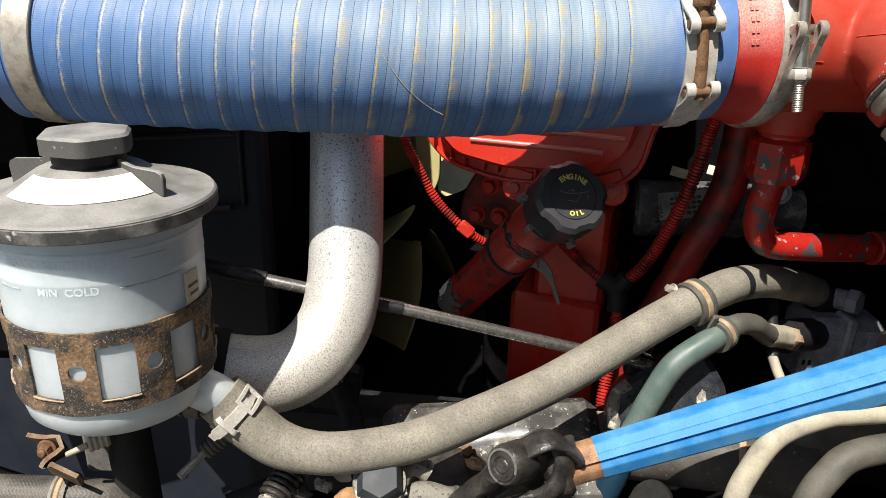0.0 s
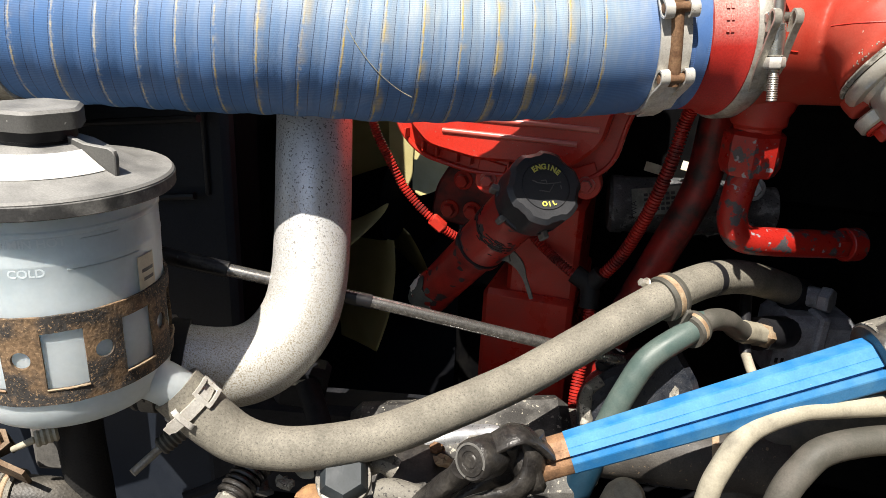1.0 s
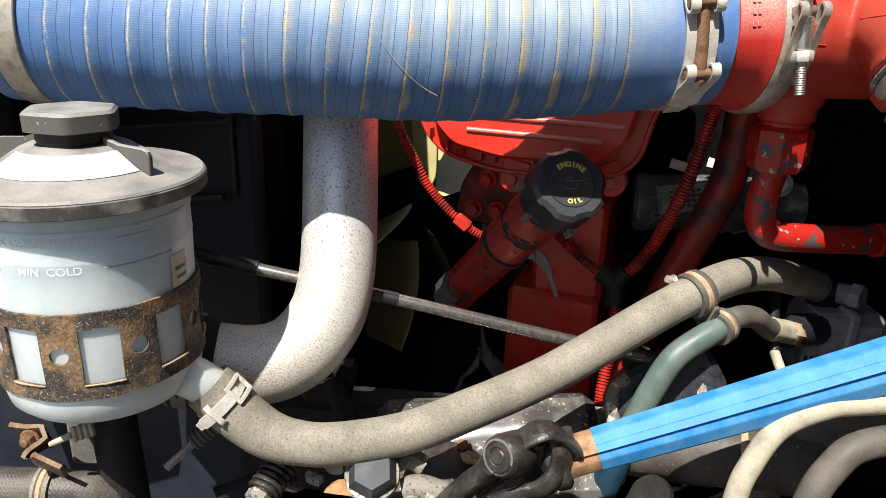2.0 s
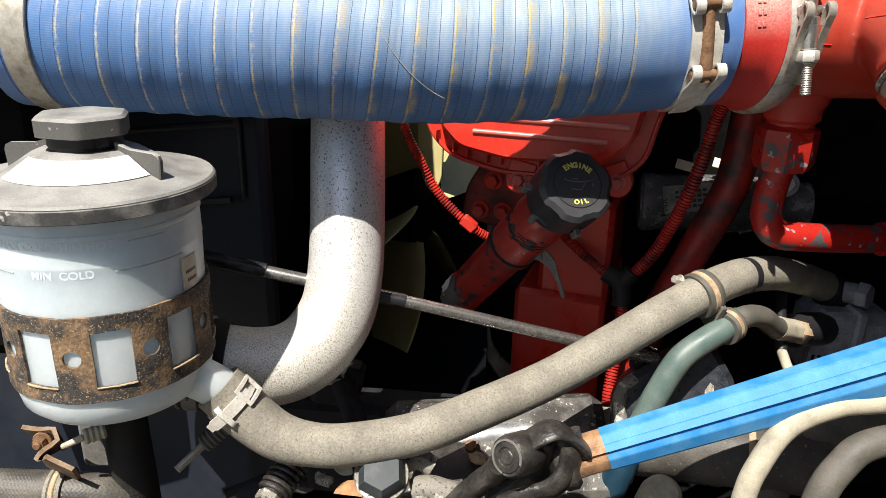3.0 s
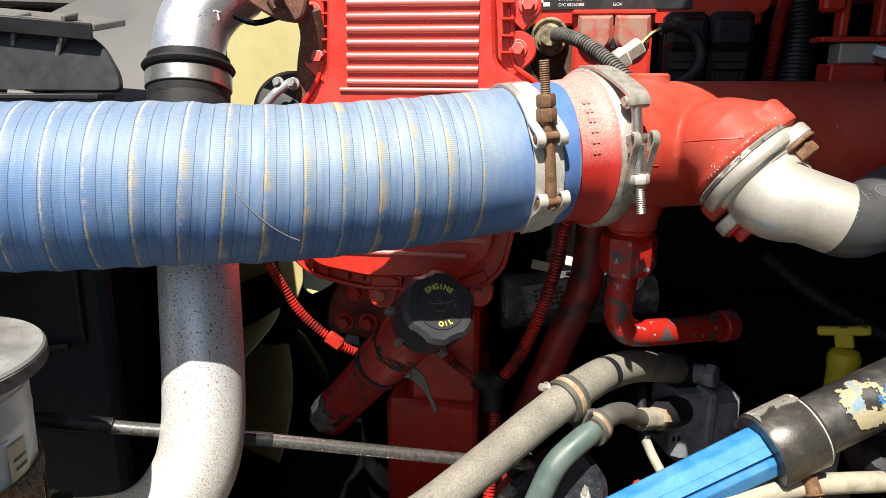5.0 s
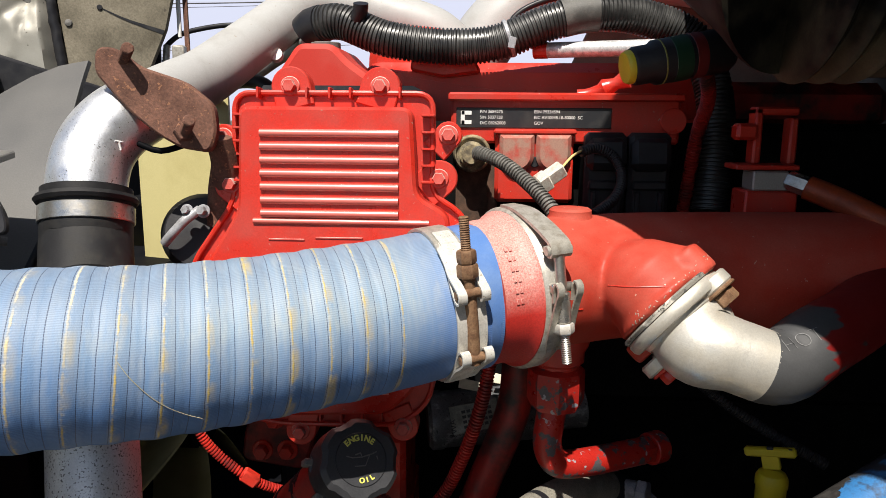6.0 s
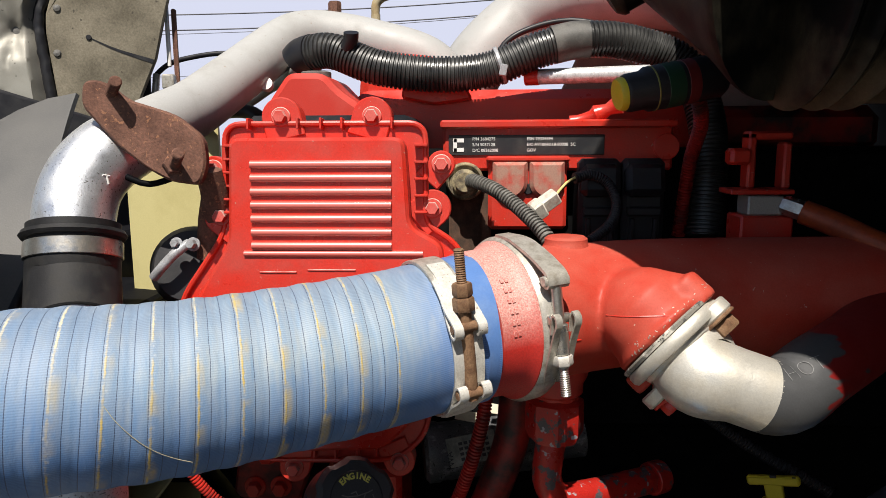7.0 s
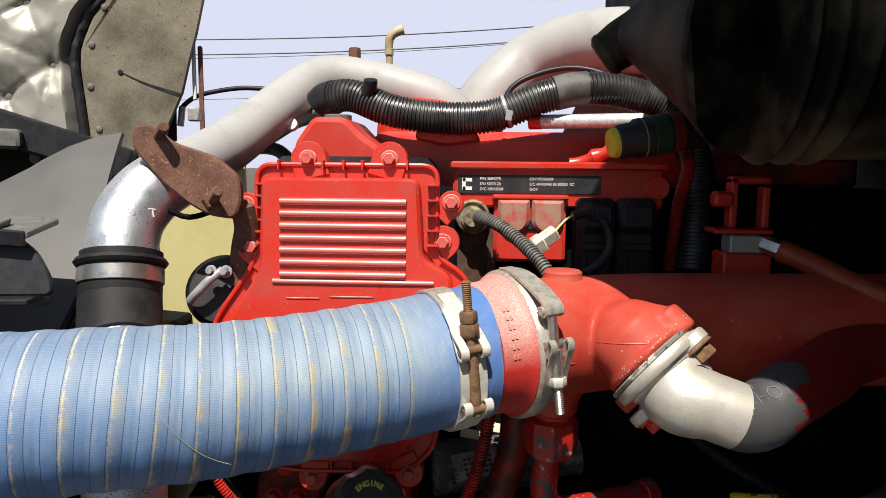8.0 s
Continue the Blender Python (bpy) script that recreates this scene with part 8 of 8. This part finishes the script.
lb = part("label", G().box((0.054, 0.0012, 0.031), lbm, 0.0004), mat("oily_label", (0.3, 0.3, 0.25), 0.5, alt=(0.12, 0.125, 0.105), share=0.5, soft=0.15, scale=60, grain=0.2), al, "worn oily label with dark bars")
lbm = lbm @ Matrix.Translation((0, -0.0008, 0))
bars = G()
for i in range(6):
    for j in range(4):
        bars.box((0.0042, 0.0005, 0.0032), lbm @ Matrix.Translation((-0.012 + i * 0.0058, 0, -0.009 + j * 0.0055)), 0.0001)
part("bars", bars, INK, lb)
lettering("WA", 0.009, lbm @ Matrix.Translation((-0.0225, -0.0002, -0.006)) @ Matrix((Vector((0, 0, 1)), Vector((-1, 0, 0)), Vector((0, -1, 0)))).transposed().to_4x4(), INK, lb, 0.0002)
for at_, wd in (((0.3006, 0.9684, 1.4672), 0.024), ((0.336, 0.9782, 1.471), 0.018)):
    part("torn_tag", G().box((wd, 0.0012, 0.011), pose(*at_, -30, 12, 5), 0.0004), STICKER, al, "torn cream tag")
part("post", G().cyl((0.40, 0.985, 1.455), (0.40, 0.95, 1.462), 0.008).bolt((0.40, 0.95, 1.462), (0, -1, 0.2), 0.009, 0.012), PUMP, al)

nk = thing("steering_support", "dark cast support arm with rough broken dirt", "bracket", (0.31, 0.8, 1.15))
sup = rounded([(0.0, -0.08), (0.105, -0.08), (0.10, 0.02), (0.075, 0.055), (0.045, 0.045), (0.0, 0.012), (-0.008, -0.01)], 0.008)
nm_ = Matrix.Translation((0.268, 0.805, 1.275)) @ Matrix((Vector((1, 0.15, 0)).normalized(), Vector((0, 0.35, 0.94)).normalized(), Vector((0.14, -0.93, 0.35)).normalized())).transposed().to_4x4()
part("arm", G().prism(sup, nm_, 0.04, 0.006), mat("oily_black_casting", (0.014, 0.017, 0.024), 0.35, alt=(0.03, 0.033, 0.04), share=0.5, scale=120, grain=0.4, bump=0.8, specks=(0.16, 0.15, 0.13), speck_share=0.68, speck_scale=300), nk)
part("rough_edge", G().tube([nm_ @ Vector((0.002, -0.03, 0.04)), nm_ @ Vector((-0.002, 0.0, 0.042)), nm_ @ Vector((0.01, 0.014, 0.04))], 0.006, 10, rf=lambda s, a: 1 + 0.35 * noise.noise((s * 150, a, 2))), IRON_PALE, nk)
part("dirt_patch", G().tube([nm_ @ Vector((0.095, -0.02, 0.04)), nm_ @ Vector((0.08, 0.0, 0.041)), nm_ @ Vector((0.075, 0.03, 0.03))], 0.0045, 10, rf=lambda s, a: 1 + 0.35 * noise.noise((s * 150, a, 5))), IRON_PALE, nk)
part("knob", G().lathe([(0.0, 0.02), (0.008, 0.02), (0.013, 0.014), (0.014, 0.0), (0.0165, -0.002), (0.0165, -0.008), (0.012, -0.012)], (0.289, 0.811, 1.302), (-0.2, -0.7, 0.6), 28), BLACK, nk)
part("knob_ring", G().ring(0.0155, 0.0172, -0.0085, -0.0055, (0.289, 0.811, 1.302), (-0.2, -0.7, 0.6), 32), HOSE_BEIGE, nk)
ax_t = thing("axle_tube", "thick dirt-dulled steel tube with a capped end", "chassis", (0.34, 0.72, 1.2))
part("tube", G().tube([(0.29, 0.755, 1.245), (0.33, 0.757, 1.249), (0.385, 0.758, 1.254), (0.45, 0.765, 1.258)], 0.030, 30), mat("oily_axle_iron", (0.045, 0.04, 0.036), 0.6, alt=(0.085, 0.078, 0.068), share=0.56, soft=0.12, scale=28, grain=0.3, bump=0.5, specks=(0.2, 0.15, 0.1), speck_share=0.66, speck_scale=200), ax_t)
part("weld", G().ring(0.0295, 0.032, -0.003, 0.003, (0.39, 0.7585, 1.2545), (1, 0.05, 0.08), 40), CLAMP_TAN, ax_t)
part("cap_nut", G().lathe([(0.0, 0.014), (0.012, 0.0135), (0.0165, 0.009), (0.0185, 0.0), (0.0185, -0.03)], (0.32, 0.70, 1.232), (0.15, -0.45, 0.85), 24), HOSE_BEIGE, ax_t, "pale dust-caked cap nut")
def nearer(pts, k=0.93):
    """The points drawn towards the open side of the bay."""
    o = Vector((0.309, 0.154, 1.641))
    return [o + (Vector(q) - o) * k for q in pts]


BG = nearer([(0.60, 0.775, 1.345), (0.53, 0.75, 1.35), (0.463, 0.725, 1.346), (0.436, 0.713, 1.3425), (0.406, 0.699, 1.326), (0.389, 0.685, 1.297), (0.381, 0.676, 1.262), (0.378, 0.67, 1.16)])
single("beige_hose", G().tube(BG, 0.0084, 24, step=0.004), HOSE_BEIGE, "beige dust-coated hose looping under the shaft", "hose", "hoses under the shaft")
BG = nearer([(0.60, 0.76, 1.325), (0.52, 0.735, 1.325), (0.468, 0.713, 1.317), (0.448, 0.70, 1.30), (0.435, 0.687, 1.272), (0.43, 0.68, 1.2)])
single("beige_hose", G().tube(BG, 0.0108, 24, step=0.004), HOSE_DARK, "dark hose with pale dust beside the beige one", "hose", "hoses under the shaft")
single("grey_hose", G().tube([(0.58, 0.80, 1.31), (0.51, 0.79, 1.305), (0.46, 0.778, 1.288), (0.42, 0.757, 1.255), (0.40, 0.745, 1.20)], 0.018, 24), mat("flat_grey_hose", (0.05, 0.05, 0.045), 0.65, alt=(0.12, 0.11, 0.09), share=0.5, scale=30), "thick grey hose below the steering shaft", "hose", "hoses under the shaft")
single("red_scrap", G().box((0.03, 0.02, 0.02), pose(0.41, 0.80, 1.29, 0, 20, 10), 0.003), RED, "red painted fitting under the shaft", "fitting")
wt = thing("washer_tank", "amber translucent plastic tank under the shaft", "fluid tank", (0.54, 0.66, 1.2))
amber = mat("amber_plastic", (0.3, 0.22, 0.1), 0.4, alt=(0.2, 0.14, 0.06), share=0.5, scale=14, grain=0.05, bump=0.05)
part("tank", G().box((0.2, 0.12, 0.20), pose(0.63, 0.675, 1.242, 6, -6, 12), 0.03), amber, wt)
part("filler_cap", G().lathe([(0.0, 0.012), (0.012, 0.012), (0.014, 0.016), (0.024, 0.014), (0.027, 0.008), (0.027, -0.01)], (0.5962, 0.7737, 1.3664), (0.1, -0.6, 0.8), 14), BLACK, wt, "black ribbed filler cap")
part("label", G().box((0.09, 0.003, 0.035), pose(*(0.6961, 0.8693, 1.3539), -25, -18, 8), 0.001), mat("pale_blue_label", (0.4, 0.47, 0.55), 0.5, alt=(0.3, 0.36, 0.42), share=0.5, scale=40), wt, "pale blue printed label")

# ---- yard beyond ----
for i, (z0, z1, y) in enumerate(((6.9, 8.0, 30.3), (6.18, 7.45, 30.1), (6.0, 7.6, 30.6), (9.3, 10.2, 31.0), (4.4, 6.2, 33.0))):
    a_, b_ = Vector((-26, y, z0 - 0.55)), Vector((20, y + 2.0, z1 + 0.75))
    single("power_line", G().tube([a_.lerp(b_, t) - Vector((0, 0, 1.0 * math.sin(math.pi * t))) + Vector((0, 0, 0.75)) for t in (0, 0.25, 0.5, 0.75, 1)], 0.028 if i in (0, 1) else 0.014, 6, step=1.5), WIRE, "thin dark power line across the sky", "power line", "power lines")
WOOD_POLE = mat("weathered_pole_wood", (0.16, 0.12, 0.085), 0.8, alt=(0.09, 0.07, 0.05), share=0.5, scale=6, grain=0.3)
for px_, py_, hp_ in ((-26, 31.3, 11.0), (20, 33.3, 12.5)):
    pole = thing("utility_pole", "tall weathered wooden pole carrying the power lines", "utility pole", (px_, py_, 0))
    part("shaft", G().cyl((px_, py_, 0), (px_, py_, hp_), 0.14, seg=16), WOOD_POLE, pole)
    for z_ in ((9.9, 7.1, 6.3, 4.6) if px_ < 0 else (11.6, 9.1, 8.7, 7.7)):
        part("crossarm", G().box((0.1, 4.6, 0.12), Matrix.Translation((px_, py_ + 0.1, z_)), 0.01), WOOD_POLE, pole)
tr = thing("stack_pipe", "weathered ochre exhaust stack with a bent tip", "exhaust stack", (-0.04, 2.85, 0))
part("pipe", G().tube([(-0.037, 2.85, 0.0), (-0.037, 2.85, 1.0), (-0.039, 2.85, 2.14), (-0.041, 2.85, 2.208), (-0.037, 2.85, 2.245), (-0.016, 2.85, 2.266), (0.014, 2.85, 2.276)], lambda s: 0.0125 + 0.003 * max(0.0, (s - 2.22) / 0.08), 20, step=0.012), STACK, tr)
part("ring", G().ring(0.012, 0.0165, -0.012, 0.012, (-0.040, 2.85, 2.195), (0, 0, 1), 24), STACK, tr)

nb, nh = 36, 4
vs = [(220 * math.sin(radians(-65 + 130 * i / nb)), 220 * math.cos(radians(-65 + 130 * i / nb)), -2 + 62 * j / nh) for j in range(nh + 1) for i in range(nb + 1)]
back = single("backdrop", G().add(vs, [(j * (nb + 1) + i, j * (nb + 1) + i + 1, (j + 1) * (nb + 1) + i + 1, (j + 1) * (nb + 1) + i) for j in range(nh) for i in range(nb)]), HAZE, "pale hazy bright sky beyond the yard", "sky", kind="structure")
